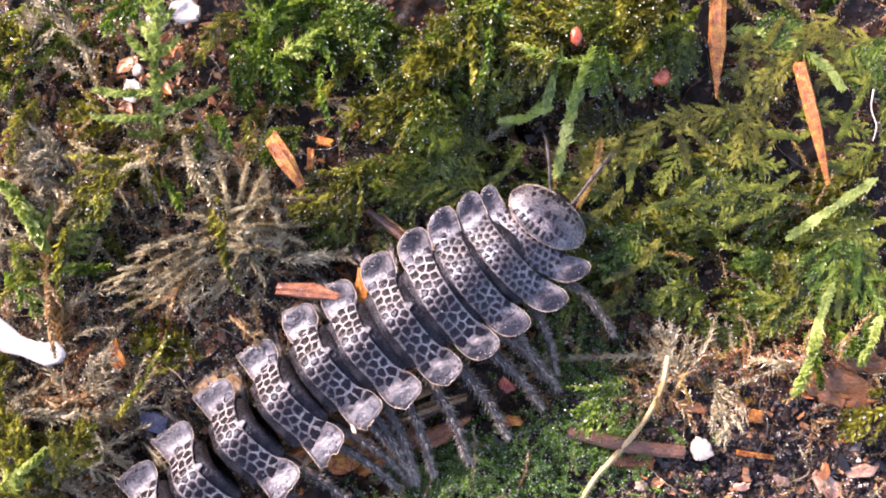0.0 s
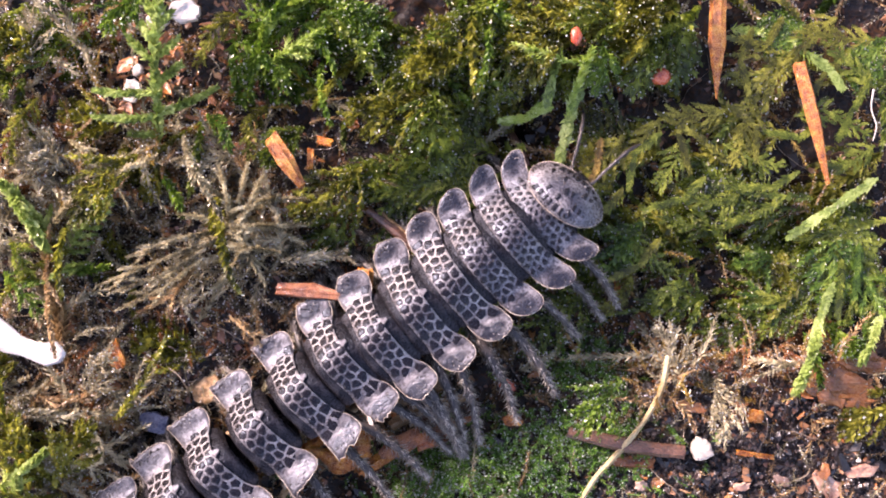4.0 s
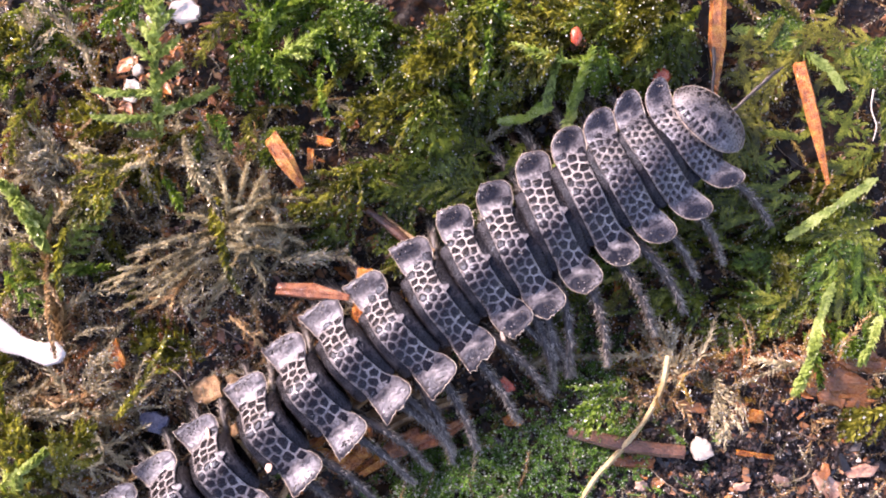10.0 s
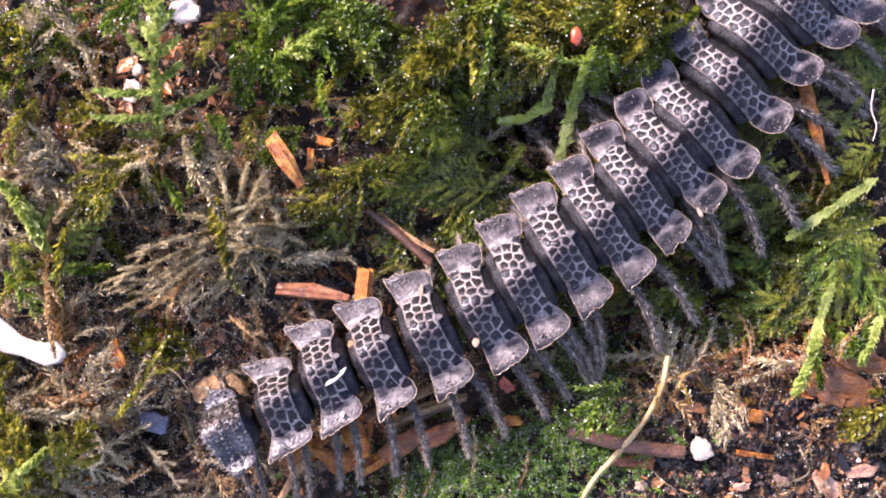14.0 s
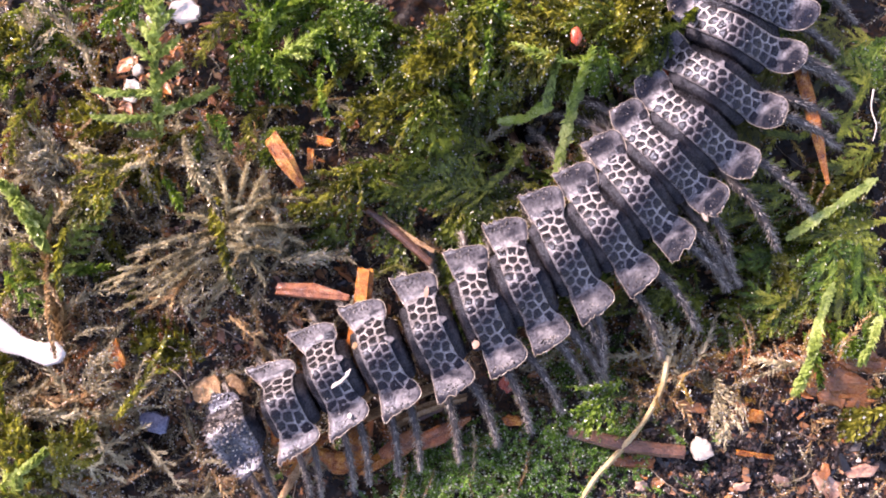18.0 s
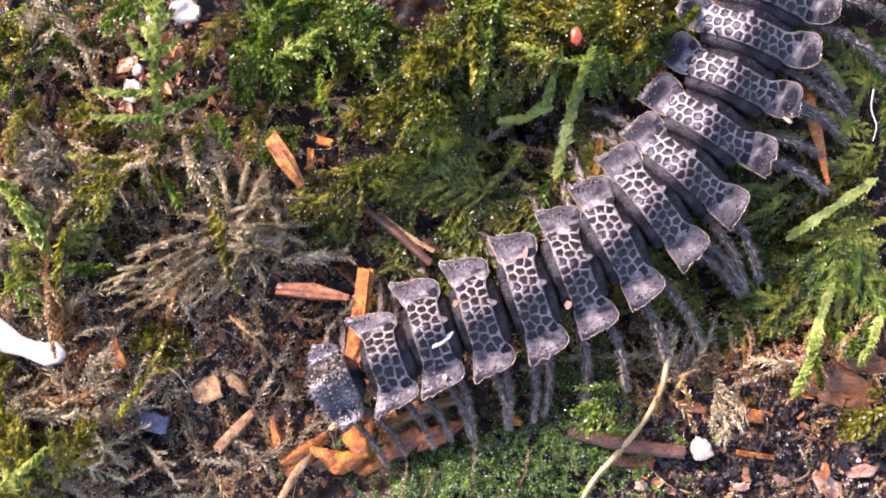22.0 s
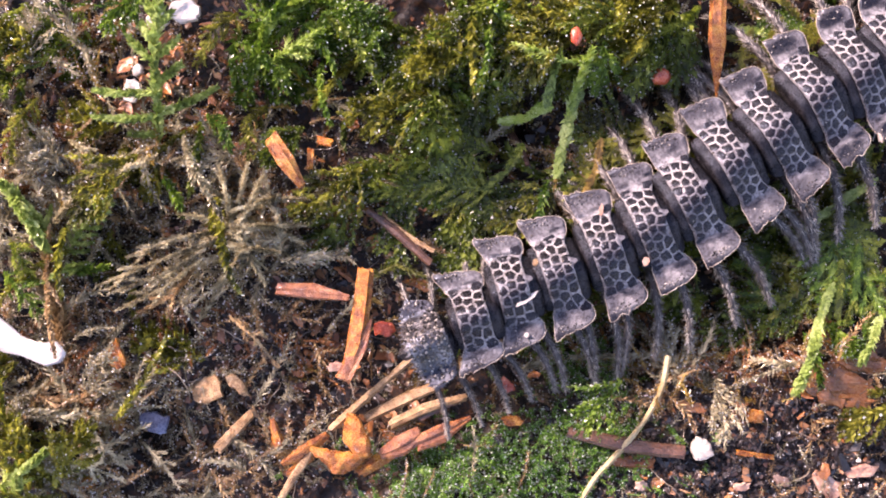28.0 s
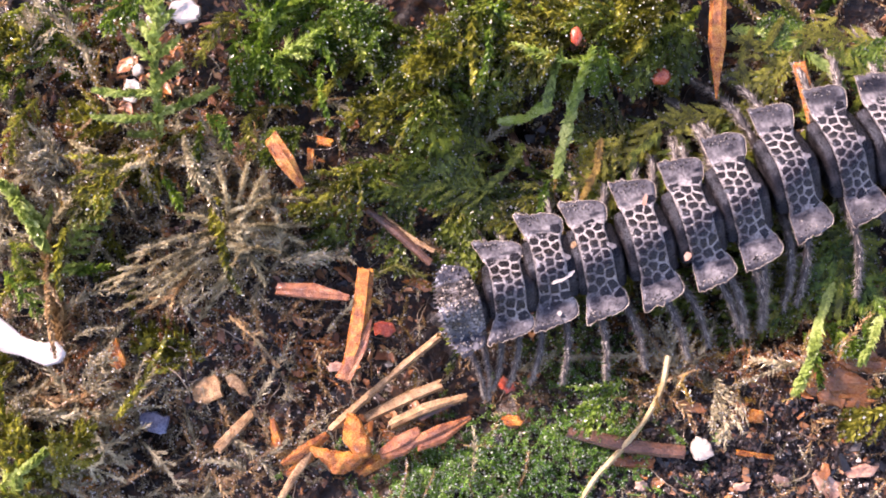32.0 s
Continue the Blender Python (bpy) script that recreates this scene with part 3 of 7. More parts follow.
SPLINTERS_B = [
    ([(25.83, -17.92), (29.17, -18.41)], (0.5, 0.45), 0.5, "thin orange wood sliver on dark soil"),
    ([(-7.76, 10.75), (-7.46, 10.26)], (0.9, 0.8), 4.6, "tiny orange bark crumb in moss"),
    ([(-10.70, 9.38), (-9.43, 9.08)], (0.8, 0.7), 4.2, "small orange bark splinter in moss"),
    ([(15.32, -1.72), (15.61, -3.98)], (0.5, 0.6), 0.8, "small orange bark splinter in moss"),
    ([(-14.07, -18.85), (-12.25, -17.81), (-10.14, -16.29)], (0.35, 1.0, 0.5), 1.3, "orange bark splinter on the chip heap"),
    ([(-13.73, -19.73), (-11.76, -18.26), (-11.02, -17.57)], (0.3, 0.9, 0.8), 0.9, "orange bark splinter on the chip heap"),
    ([(-5.51, -17.96), (-3.84, -17.17), (-2.07, -16.09)], (0.7, 1.6, 1.1), 1.5, "brownish orange splinter at the foot of the chip heap"),
    ([(-2.26, -17.08), (-0.2, -16.29), (2.46, -14.81)], (1.2, 1.5, 0.3), 1.2, "brownish orange splinter at the foot of the chip heap"),
    ([(-15.02, -14.93), (-14.44, -17.23)], (0.4, 1.2), 0.6, "orange bark chip in the litter"),
]
for k, (pts, wds, lift, label) in enumerate(SPLINTERS_A + SPLINTERS_B):
    thing("bark_splinter", rod(pts, wds, "rust" if "brownish" in label or "reddish" in label else "bark", "bark_splinter", flat=0.5, lift=lift, seed=k, sides=13, jag=0.05, ridge=0.24), label, "bark splinter", SPL)

STK = "sticks on the litter"
STICKS_A = [
    ([(-0.29, -7.61), (-4.62, -11.15), (-9.77, -15.76)], (0.8, 0.75, 0.8), "wood", 1.7, "straight pale brown stick lying on the chip heap"),
    ([(-11.49, -17.63), (-12.96, -19.69), (-14.34, -22.05)], (0.6, 0.8, 0.6), "wood", 1.1, "pale broken stick on the litter"),
    ([(-6.78, -14.98), (-3.63, -13.31), (-0.10, -11.93)], (0.7, 1.0, 0.8), "wood", 0.9, "tan wood stick with dark pores"),
    ([(-4.62, -15.56), (-1.67, -14.09), (2.06, -13.11)], (0.9, 1.0, 0.6), "wood", 0.7, "tan wood stick beside the chip heap"),
    ([(-7.27, -19.69), (-4.62, -17.92), (-2.41, -16.25)], (0.9, 1.1, 0.8), "bark", 0.8, "orange bark stick on the chip heap"),
    ([(-19.84, -17.73), (-18.27, -16.06), (-16.60, -14.29)], (0.9, 0.95, 0.7), "wood", 1.0, "short tan stick with pitted surface"),
    ([(-6.58, 3.39), (-4.12, 1.52), (-1.08, -1.23)], (0.6, 0.8, 0.7), "twig", 2.2, "dark brown twig under the moss"),
]
STICKS_B = [
    ([(-5.70, 3.39), (-3.14, 1.13), (-0.79, -0.20)], (0.4, 0.5, 0.4), "wood", 2.0, "thin brown twig under the moss"),
    ([(11.00, -15.86), (16.01, -17.23), (21.16, -17.73)], (1.1, 1.3, 1.1), "twig", 1.3, "dark reddish twig on dark soil"),
    ([(14.5, -18.7), (18.6, -19.0)], (1.0, 1.2), "rust", 0.8, "short reddish brown twig on dark soil"),
    ([(10.61, -17.04), (13.55, -18.22)], (0.5, 0.4), "twig", 0.4, "thin dark twig on dark soil"),
    ([(5.94, 10.75), (6.92, 8.79), (7.46, 7.32)], (0.6, 0.8, 0.6), "twig", 1.0, "dark twig end between moss fronds"),
    ([(-2.16, -14.78), (0.79, -13.50)], (0.7, 0.5), "twig", 0.7, "dark wet stick beside the chip heap"),
]
for k, (pts, wds, mat, lift, label) in enumerate(STICKS_A + STICKS_B):
    thing("stick", rod(pts, wds, mat, "stick", flat=0.8, lift=lift, seed=40 + k, sides=11, jag=0.07, ridge=0.18), label, "stick", STK)

thing("grass_stalk", rod([(*(19.49, -9.28), 2.0), (*(18.95, -12.23), 1.9), (*(17.48, -15.27), 1.5), (*(15.27, -17.92), 1.2), (*(13.31, -20.08), 1.0), (*(12.08, -22.05), 0.8)],
                         (0.55, 0.5, 0.45, 0.55, 0.5, 0.45), "stalk", "grass_stalk", lift=0.7, flat=0.9, jag=0.05), "thin curved straw-coloured dry stalk across soil and moss", "stalk")
thing("white_hair", rod([(*(37.17, 13.80), 2.6), (*(36.92, 12.08), 2.8), (*(37.41, 10.61), 2.8), (*(37.17, 9.38), 2.5)], (0.18, 0.14, 0.12, 0.1), "white", "white_hair", flat=1, jag=0.03),
      "fine white curled plant hair on green moss", "plant hair")

# pale and coloured fragments
thing("petal_fragment", slab([(-38.32, -5.15), (-37.07, -6.11), (-36.3, -7.08), (-34.86, -7.75), (-33.65, -7.99), (-32.79, -7.75), (-31.87, -8.67), (-32.3, -9.58), (-33.51, -9.97), (-34.47, -9.63), (-35.63, -9.05), (-38.32, -8.62)], 0.35,
                             "white", "petal_fragment", lift=4.2, bend=0.3, dome=0.1, rough=0.02), "torn white petal-like fragment lying on brown moss", "petal fragment")
CH = "bark and wood chips"


def chip(cx, cy, length, width, turn, thick, mat, lift, name, label, category, seed):
    """An angular chip of bark, wood or stone, long side along turn."""
    r = np.random.default_rng(seed + 60)
    n = int(r.integers(5, 8))
    c, s = math.cos(radians(turn)), math.sin(radians(turn))
    pts = []
    for j in range(n):
        t = 2 * math.pi * (j + r.uniform(-0.22, 0.22)) / n
        u, v = 0.56 * length * max(-0.9, min(0.9, 1.2 * math.cos(t))), 0.56 * width * max(-0.9, min(0.9, 1.2 * math.sin(t)))
        pts.append((cx + c * u - s * v, cy + s * u + c * v))
    thing(name, slab(pts, thick, mat, name, lift=lift, rough=0.06, seed=seed, tilt=(r.normal(0, 0.1), r.normal(0, 0.1))), label, category, CH)


PALE_CHIPS = [
    (*(-26.57, 13.53), 2.1, 1.7, 60, 0.5, "white", 3.4, "pale_chip", "white chip lying behind a moss frond", "chip"),
    (*(-26.14, 15.26), 1.0, 0.8, 70, 0.4, "white", 3.0, "pale_chip", "small white chip lying behind a moss frond", "chip"),
    (*(-22.05, 20.27), 2.8, 2.0, 8, 0.7, "white", 3.2, "pale_chip", "pale pinkish wood chip among brown moss", "chip"),
    (*(-24.17, 19.31), 1.9, 1.6, 40, 0.6, "white", 4.0, "pale_chip", "pale pinkish wood chip among brown moss", "chip"),
    (*(-9.43, -10.36), 1.4, 0.8, 4, 0.4, "pink", 1.6, "pale_chip", "tiny pale chip beside a splinter", "chip"),
]
BARK_CHIPS = [
    (*(-5.11, -7.02), 2.2, 1.3, -8, 0.5, "red", 0.8, "bark_chip", "reddish wet bark chip in golden moss", "bark chip"),
    (*(27.45, -14.68), 1.4, 1.2, -7, 0.5, "bark", 0.7, "bark_chip", "small orange bark chip above the soil", "bark chip"),
    (*(-31.08, -13.21), 1.4, 1.2, -25, 0.5, "bark", 0.8, "bark_chip", "small orange bark chip in the litter", "bark chip"),
    (*(-31.23, -20.57), 1.8, 1.0, -1, 0.5, "bark", 0.8, "bark_chip", "small orange bark chip in the litter", "bark chip"),
    (*(6.24, -15.07), 2.0, 1.0, -0, 0.4, "bark", 0.8, "bark_chip", "small orange bark chip on green moss", "bark chip"),
    (*(5.60, -12.03), 1.7, 1.0, -38, 0.4, "red", 1.0, "bark_chip", "small red bark chip beside the moss carpet", "bark chip"),
    (*(15.37, 14.04), 0.7, 0.4, -80, 0.4, "bark", 1.5, "bark_chip", "tiny orange bark crumb in moss", "bark chip"),
]
SOIL_CHIPS = [
    (*(22.64, -17.53), 2.0, 1.8, -67, 0.9, "white", 1.0, "white_crumb", "bright white mineral crumb on dark soil", "crumb"),
    (*(33.9, -20.9), 3.0, 1.7, -38, 0.5, "pink", 0.1, "pale_chip", "pinkish flaking bark chip on dark soil", "chip"),
    (*(37.2, -19.6), 3.2, 1.2, 8, 0.5, "pink", 0.1, "pale_chip", "pinkish flaking bark chip on dark soil", "chip"),
    (*(30.00, -20.47), 1.8, 0.8, -25, 0.4, "pink", 0.2, "pale_chip", "tan bark chip on dark soil", "chip"),
    (*(26.4, -21.0), 1.6, 0.7, 9, 0.4, "pink", 0.2, "pale_chip", "tan bark chip on dark soil", "chip"),
    (*(17.48, -20.92), 1.1, 1.0, -21, 0.5, "pink", 0.4, "pale_chip", "small pale chip on dark soil", "chip"),
    (*(-20.82, -12.47), 3.0, 2.2, 20, 0.6, "wood", -0.2, "wood_chip", "crumbling tan wood chip in the litter", "wood chip"),
    (*(-17.87, -12.08), 2.8, 1.1, -41, 0.5, "wood", 0.9, "wood_chip", "tan wood chip in the litter", "wood chip"),
    (*(-25.73, -15.42), 2.6, 1.9, -17, 0.7, "blue", 1.0, "pebble", "bluish grey cracked pebble in a dark hollow", "pebble"),
]
for k, row in enumerate(PALE_CHIPS + BARK_CHIPS + SOIL_CHIPS):
    chip(*row, seed=k)

thing("bark_chip", slab([(-8.46, -14.32), (-7.38, -14.52), (-6.69, -15.7), (-6.25, -17.08), (-6.35, -17.96), (-7.28, -18.26), (-8.17, -17.47), (-8.76, -16.44), (-8.66, -15.21)], 0.5, "bark", "bark_chip", lift=2.0, rough=0.05, seed=51, dome=0.5, bend=0.3, tilt=(0.12, -0.1)),
      "glossy orange curled bark chip on the chip heap", "bark chip", CH)
thing("bark_chip", slab([(-11.76, -17.27), (-10.28, -17.42), (-8.86, -17.76), (-7.09, -17.67), (-6.1, -17.96), (-7.09, -18.95), (-8.46, -19.73), (-9.65, -19.78), (-10.04, -18.85), (-11.02, -18.26)], 0.4, "bark", "bark_chip", lift=1.3, rough=0.07, seed=52, dome=0.3, tilt=(-0.1, 0.08)),
      "glossy orange torn bark chip under the chip heap", "bark chip", CH)
thing("bark_chip", slab([(-28.26, -7.56), (-27.78, -8.62), (-27.34, -9.97), (-28.12, -10.64), (-28.89, -10.16), (-29.03, -9.0)], 0.5, "bark", "bark_chip", lift=2.2, rough=0.05, seed=44, tilt=(0.1, 0.15)),
      "pointed orange bark chip in the litter", "bark chip", CH)


for k, (pts, lift) in enumerate([
    ([(31.23, -10.75), (33.68, -9.77), (36.14, -10.51), (38.10, -12.23), (36.63, -13.70), (33.68, -13.31), (31.72, -12.72)], 0.5),
    ([(33.68, -9.18), (36.63, -8.30), (39.08, -9.77), (38.59, -11.15), (35.65, -10.75)], 0.7),
    ([(32.70, -12.23), (35.65, -12.72), (35.16, -13.90), (32.95, -13.50)], 1.0),
    ([(35.16, -12.72), (37.91, -13.01), (37.37, -14.44), (35.40, -14.09)], 0.8),
]):
    thing("leaf_fragment", slab(pts, 0.15, "leaf_litter", "leaf_fragment", lift=lift, rough=0.12, seed=80 + k, dome=0.4, bend=0.5),
          "wet reddish brown leaf fragment in the litter", "leaf fragment", "leaf fragments")


def bud(name, x, y, rx, ry, h, label, seed):
    r = np.random.default_rng(seed)
    v, f, nu, nv = [], [], 12, 8
    z0 = float(rest_z(x, y))
    for j in range(nv + 1):
        th = math.pi * j / nv
        for i in range(nu):
            a = 2 * math.pi * i / nu
            k = 1 + 0.04 * math.cos(5 * a) * math.sin(th) + r.normal(0, 0.04)
            v.append((x + rx * k * math.sin(th) * math.cos(a), y + ry * k * math.sin(th) * math.sin(a), z0 + h + rx * 0.7 * k * math.cos(th)))
    for j in range(nv):
        for i in range(nu):
            b = (i + 1) % nu
            f.append((j * nu + i, (j + 1) * nu + i, (j + 1) * nu + b, j * nu + b))
    thing(name, mesh_from(name, v, f, "red"), label, "bud")


bud("red_bud", 18.63, 14.83, 0.95, 0.8, 3.6, "round dull red bud in a dark gap of the moss", 3)
bud("red_bud", 11.05, 17.66, 0.5, 0.8, 6.6, "small glossy red bud on moss", 4)


# ---- crumbs and rootlets ----
def crumbs():
    n = 38000
    x, y = scatter(n, [(25.80, -20.45, 18, 5, .9), (-9.20, -11.95, 10, 9, .3), (-30.20, 14.55, 9, 9, .5), (-31.70, -10.45, 10, 8, .45), (-20.20, -15.95, 8, 6, .5), (34.80, -12.95, 8, 4, .5),
                       (-9.20, 2.05, 5, 6, .5), (-24.20, 3.05, 8, 6, .35), (-24.20, -9.95, 10, 6, .7)], 0.3)
    n = len(x)
    size = np.clip(rng.lognormal(-1.45, 0.5, n), 0.08, 0.9)
    cube = np.array([(-1, -1, -1), (1, -1, -1), (1, 1, -1), (-1, 1, -1), (-1, -1, 1), (1, -1, 1), (1, 1, 1), (-1, 1, 1)], float) * 0.5
    v = cube[None] * (1 + rng.normal(0, 0.42, (n, 8, 3)))
    v = v * np.stack([rng.uniform(0.7, 1.7, n), rng.uniform(0.6, 1.1, n), rng.uniform(0.45, 0.9, n)], 1)[:, None, :] * size[:, None, None]
    a, t = rng.uniform(0, 6.28, n), rng.normal(0, 0.35, n)
    ca, sa_, ct, st = np.cos(a), np.sin(a), np.cos(t), np.sin(t)
    vx, vy, vz = v[..., 0], v[..., 1], v[..., 2]
    vx, vz = vx * ct[:, None] - vz * st[:, None], vx * st[:, None] + vz * ct[:, None]
    v = np.stack([vx * ca[:, None] - vy * sa_[:, None] + x[:, None], vx * sa_[:, None] + vy * ca[:, None] + y[:, None], vz + (ground_z(x, y) + size * 0.12)[:, None]], 2)
    q = np.array([(0, 3, 2, 1), (4, 5, 6, 7), (0, 1, 5, 4), (1, 2, 6, 5), (2, 3, 7, 6), (3, 0, 4, 7)])
    f = (np.arange(n) * 8)[:, None, None] + q[None]
    thing("litter_crumbs", mesh_from("litter_crumbs", v.reshape(-1, 3), f.reshape(-1, 4), "crumb", smooth=False), "wet crumbs of bark, humus and soil",
          "litter", kind="stuff")


def rootlets():
    x, y = scatter(7000, [(-22.70, -7.95, 12, 8, .5), (-24.20, 5.55, 10, 6, .5), (-16.70, 1.05, 5, 4, .5), (-11.20, -10.45, 7, 6, .5), (-31.70, -17.95, 8, 5, .5), (25.80, -12.95, 12, 4, .4), (-22.70, -10.95, 9, 6, .6)], 0.05)
    n, K = len(x), 14
    ph = rng.uniform(0, 6.28, n)[:, None] + np.cumsum(rng.normal(0, 0.3, (n, K)), 1)
    L = rng.uniform(1.5, 6, n)[:, None] / K
    px, py = x[:, None] + np.cumsum(np.cos(ph) * L, 1), y[:, None] + np.cumsum(np.sin(ph) * L, 1)
    hump = np.sin(np.linspace(0, np.pi, K))[None, :] * rng.uniform(0.2, 1.8, n)[:, None]
    pos = np.stack([px, py, ground_z(px, py) + hump], 2)
    r = rng.uniform(0.025, 0.08, n)
    ang = np.array([0, 2.094, 4.189])
    side = np.stack([-np.sin(ph), np.cos(ph), 0 * ph], 2)
    v = pos[:, :, None, :] + (side[:, :, None, :] * np.cos(ang)[None, None, :, None] + np.array([0, 0, 1.0]) * np.sin(ang)[None, None, :, None]) * r[:, None, None, None]
    q = (np.arange(n)[:, None] * K + np.arange(K - 1)[None, :]).ravel() * 3
    f = np.concatenate([np.stack([q + a, q + (a + 1) % 3, q + 3 + (a + 1) % 3, q + 3 + a], 1) for a in range(3)])
    thing("rootlets", mesh_from("rootlets", settle(v.reshape(-1, 3)), f, "fibre"), "tangled dead rootlets and moss fibres", "rootlets", kind="stuff")


# faceted beads added at leaf tips, standing in for the leaves' wet highlights
def glint_beads():
    t = settle(np.concatenate(TIPS))
    t = t[(np.abs(t[:, 0]) < 42) & (np.abs(t[:, 1]) < 25)]
    t = t[rng.permutation(len(t))[:42000]]
    n = len(t)
    octa = np.array([(1, 0, 0), (-1, 0, 0), (0, 1, 0), (0, -1, 0), (0, 0, 1), (0, 0, -1)], float)
    fi = np.array([(0, 2, 4), (2, 1, 4), (1, 3, 4), (3, 0, 4), (2, 0, 5), (1, 2, 5), (3, 1, 5), (0, 3, 5)])
    r = rng.uniform(0.06, 0.12, n)
    v = octa[None] * (1 + rng.normal(0, 0.2, (n, 6, 1))) + rng.normal(0, 0.22, (n, 6, 3))
    v = t[:, None, :] + v * r[:, None, None]
    f = (np.arange(n) * 6)[:, None, None] + fi[None]
    thing("glint_beads", mesh_from("glint_beads", v.reshape(-1, 3), f.reshape(-1, 3), "water", smooth=False), "tiny clear beads added on the moss leaves for wet glints", "water beads", kind="stuff")


def bark_flakes():
    x, y = scatter(7500, [(-32.20, 14.55, 5, 4, .5), (-24.70, 12.55, 5, 5, 1.6), (-21.20, 14.55, 4, 5, 1.3), (-21.70, 15.05, 4, 5, .6), (-10.20, 3.05, 5, 6, .7), (-24.20, 10.05, 4, 3, .5), (-20.20, 5.55, 5, 4, .3), (-6.70, -12.95, 6, 7, .35),
                          (34.30, -11.45, 7, 3, .8), (31.80, -21.45, 12, 2.5, .3), (-4.20, -0.45, 4, 4, .5), (-33.20, -13.95, 7, 6, .35), (23.30, -9.95, 6, 3, .4),
                          (-12.20, -5.95, 5, 4, .35), (-37.20, 9.55, 4, 6, .3)], 0.05)
    n, k = len(x), 9
    size = np.clip(rng.lognormal(-0.75, 0.45, n), 0.2, 1.4)
    a = (np.arange(k) / k * 6.283)[None, :] + rng.normal(0, 0.12, (n, k))
    rad = size[:, None] * (1 + rng.normal(0, 0.34, (n, k))) * 0.6
    lx, ly = np.cos(a) * rad * rng.uniform(1.0, 2.0, n)[:, None], np.sin(a) * rad * rng.uniform(0.5, 0.9, n)[:, None]
    t = rng.uniform(0, 6.28, n)[:, None]
    px, py = lx * np.cos(t) - ly * np.sin(t), lx * np.sin(t) + ly * np.cos(t)
    tilt = rng.normal(0, 0.3, (n, 2))
    z0 = (ground_z(x, y) + size * 0.3 + rng.uniform(0, 0.5, n) + 1.8 * blob(x, y, -27.70, 14.05, 9, 8))[:, None]
    lay = []
    for s, h in ((0.0, 0.13), (0.65, 0.12), (1.0, 0.03), (0.9, -0.1), (0.0, -0.1)):
        lay.append(np.stack([x[:, None] + px * s, y[:, None] + py * s, z0 + px * s * tilt[:, :1] + py * s * tilt[:, 1:] + h + rng.normal(0, 0.03, (n, k)) * (s > 0) + 0.5 * (px * s) ** 2 / (size[:, None] + 0.3)], 2))
    v = np.stack(lay, 1).reshape(-1, 3)
    b = np.arange(k)
    q = np.concatenate([np.stack([m * k + b, (m + 1) * k + b, (m + 1) * k + (b + 1) % k, m * k + (b + 1) % k], 1) for m in range(4)])
    v = v.reshape(n, 5 * k, 3)
    inside = (np.abs(x) < 40) & (np.abs(y) < 23)
    large = np.argsort(-size * inside)[:170]
    for j in large:
        tone = "wet orange-brown bark flake lying in the litter" if size[j] > 0.75 else "small curled flake of wet brown bark in the litter"
        thing("bark_flake", mesh_from("bark_flake", v[j], q, "flake", smooth=False), tone, "bark flake", "bark flakes in the litter")
    rest = np.delete(v, large, 0)
    f = (np.arange(len(rest)) * 5 * k)[:, None, None] + q[None]
    thing("bark_flakes", mesh_from("bark_flakes", rest.reshape(-1, 3), f.reshape(-1, 4), "flake", smooth=False), "small orange and brown flakes of wet bark", "bark flakes", kind="stuff")



def soil_grains():
    """Black wet grains of the bare soil."""
    n = 34000
    x, y = rng.uniform(8, 46, n), rng.uniform(-32, -11, n)
    w = blob(x, y, 27.30, -21.95, 17, 6.0) * 1.3
    keep = rng.random(n) < w
    x, y = x[keep], y[keep]
    n = len(x)
    octa = np.array([(1, 0, 0), (-1, 0, 0), (0, 1, 0), (0, -1, 0), (0, 0, 1), (0, 0, -1)], float)
    size = np.clip(rng.lognormal(-1.95, 0.45, n), 0.05, 0.4)
    v = octa[None] * (1 + rng.normal(0, 0.3, (n, 6, 3))) + rng.normal(0, 0.25, (n, 6, 3))
    v = v * size[:, None, None] + np.stack([x, y, ground_z(x, y) + size * 0.4], 1)[:, None, :]
    t = np.array([(0, 2, 4), (2, 1, 4), (1, 3, 4), (3, 0, 4), (2, 0, 5), (1, 2, 5), (3, 1, 5), (0, 3, 5)])
    f = (np.arange(n) * 6)[:, None, None] + t[None]
    thing("soil_grains", mesh_from("soil_grains", v.reshape(-1, 3), f.reshape(-1, 3), "grain", smooth=False), "black wet grains of bare soil", "soil", kind="stuff")


crumbs()
soil_grains()
bark_flakes()
rootlets()
glint_beads()


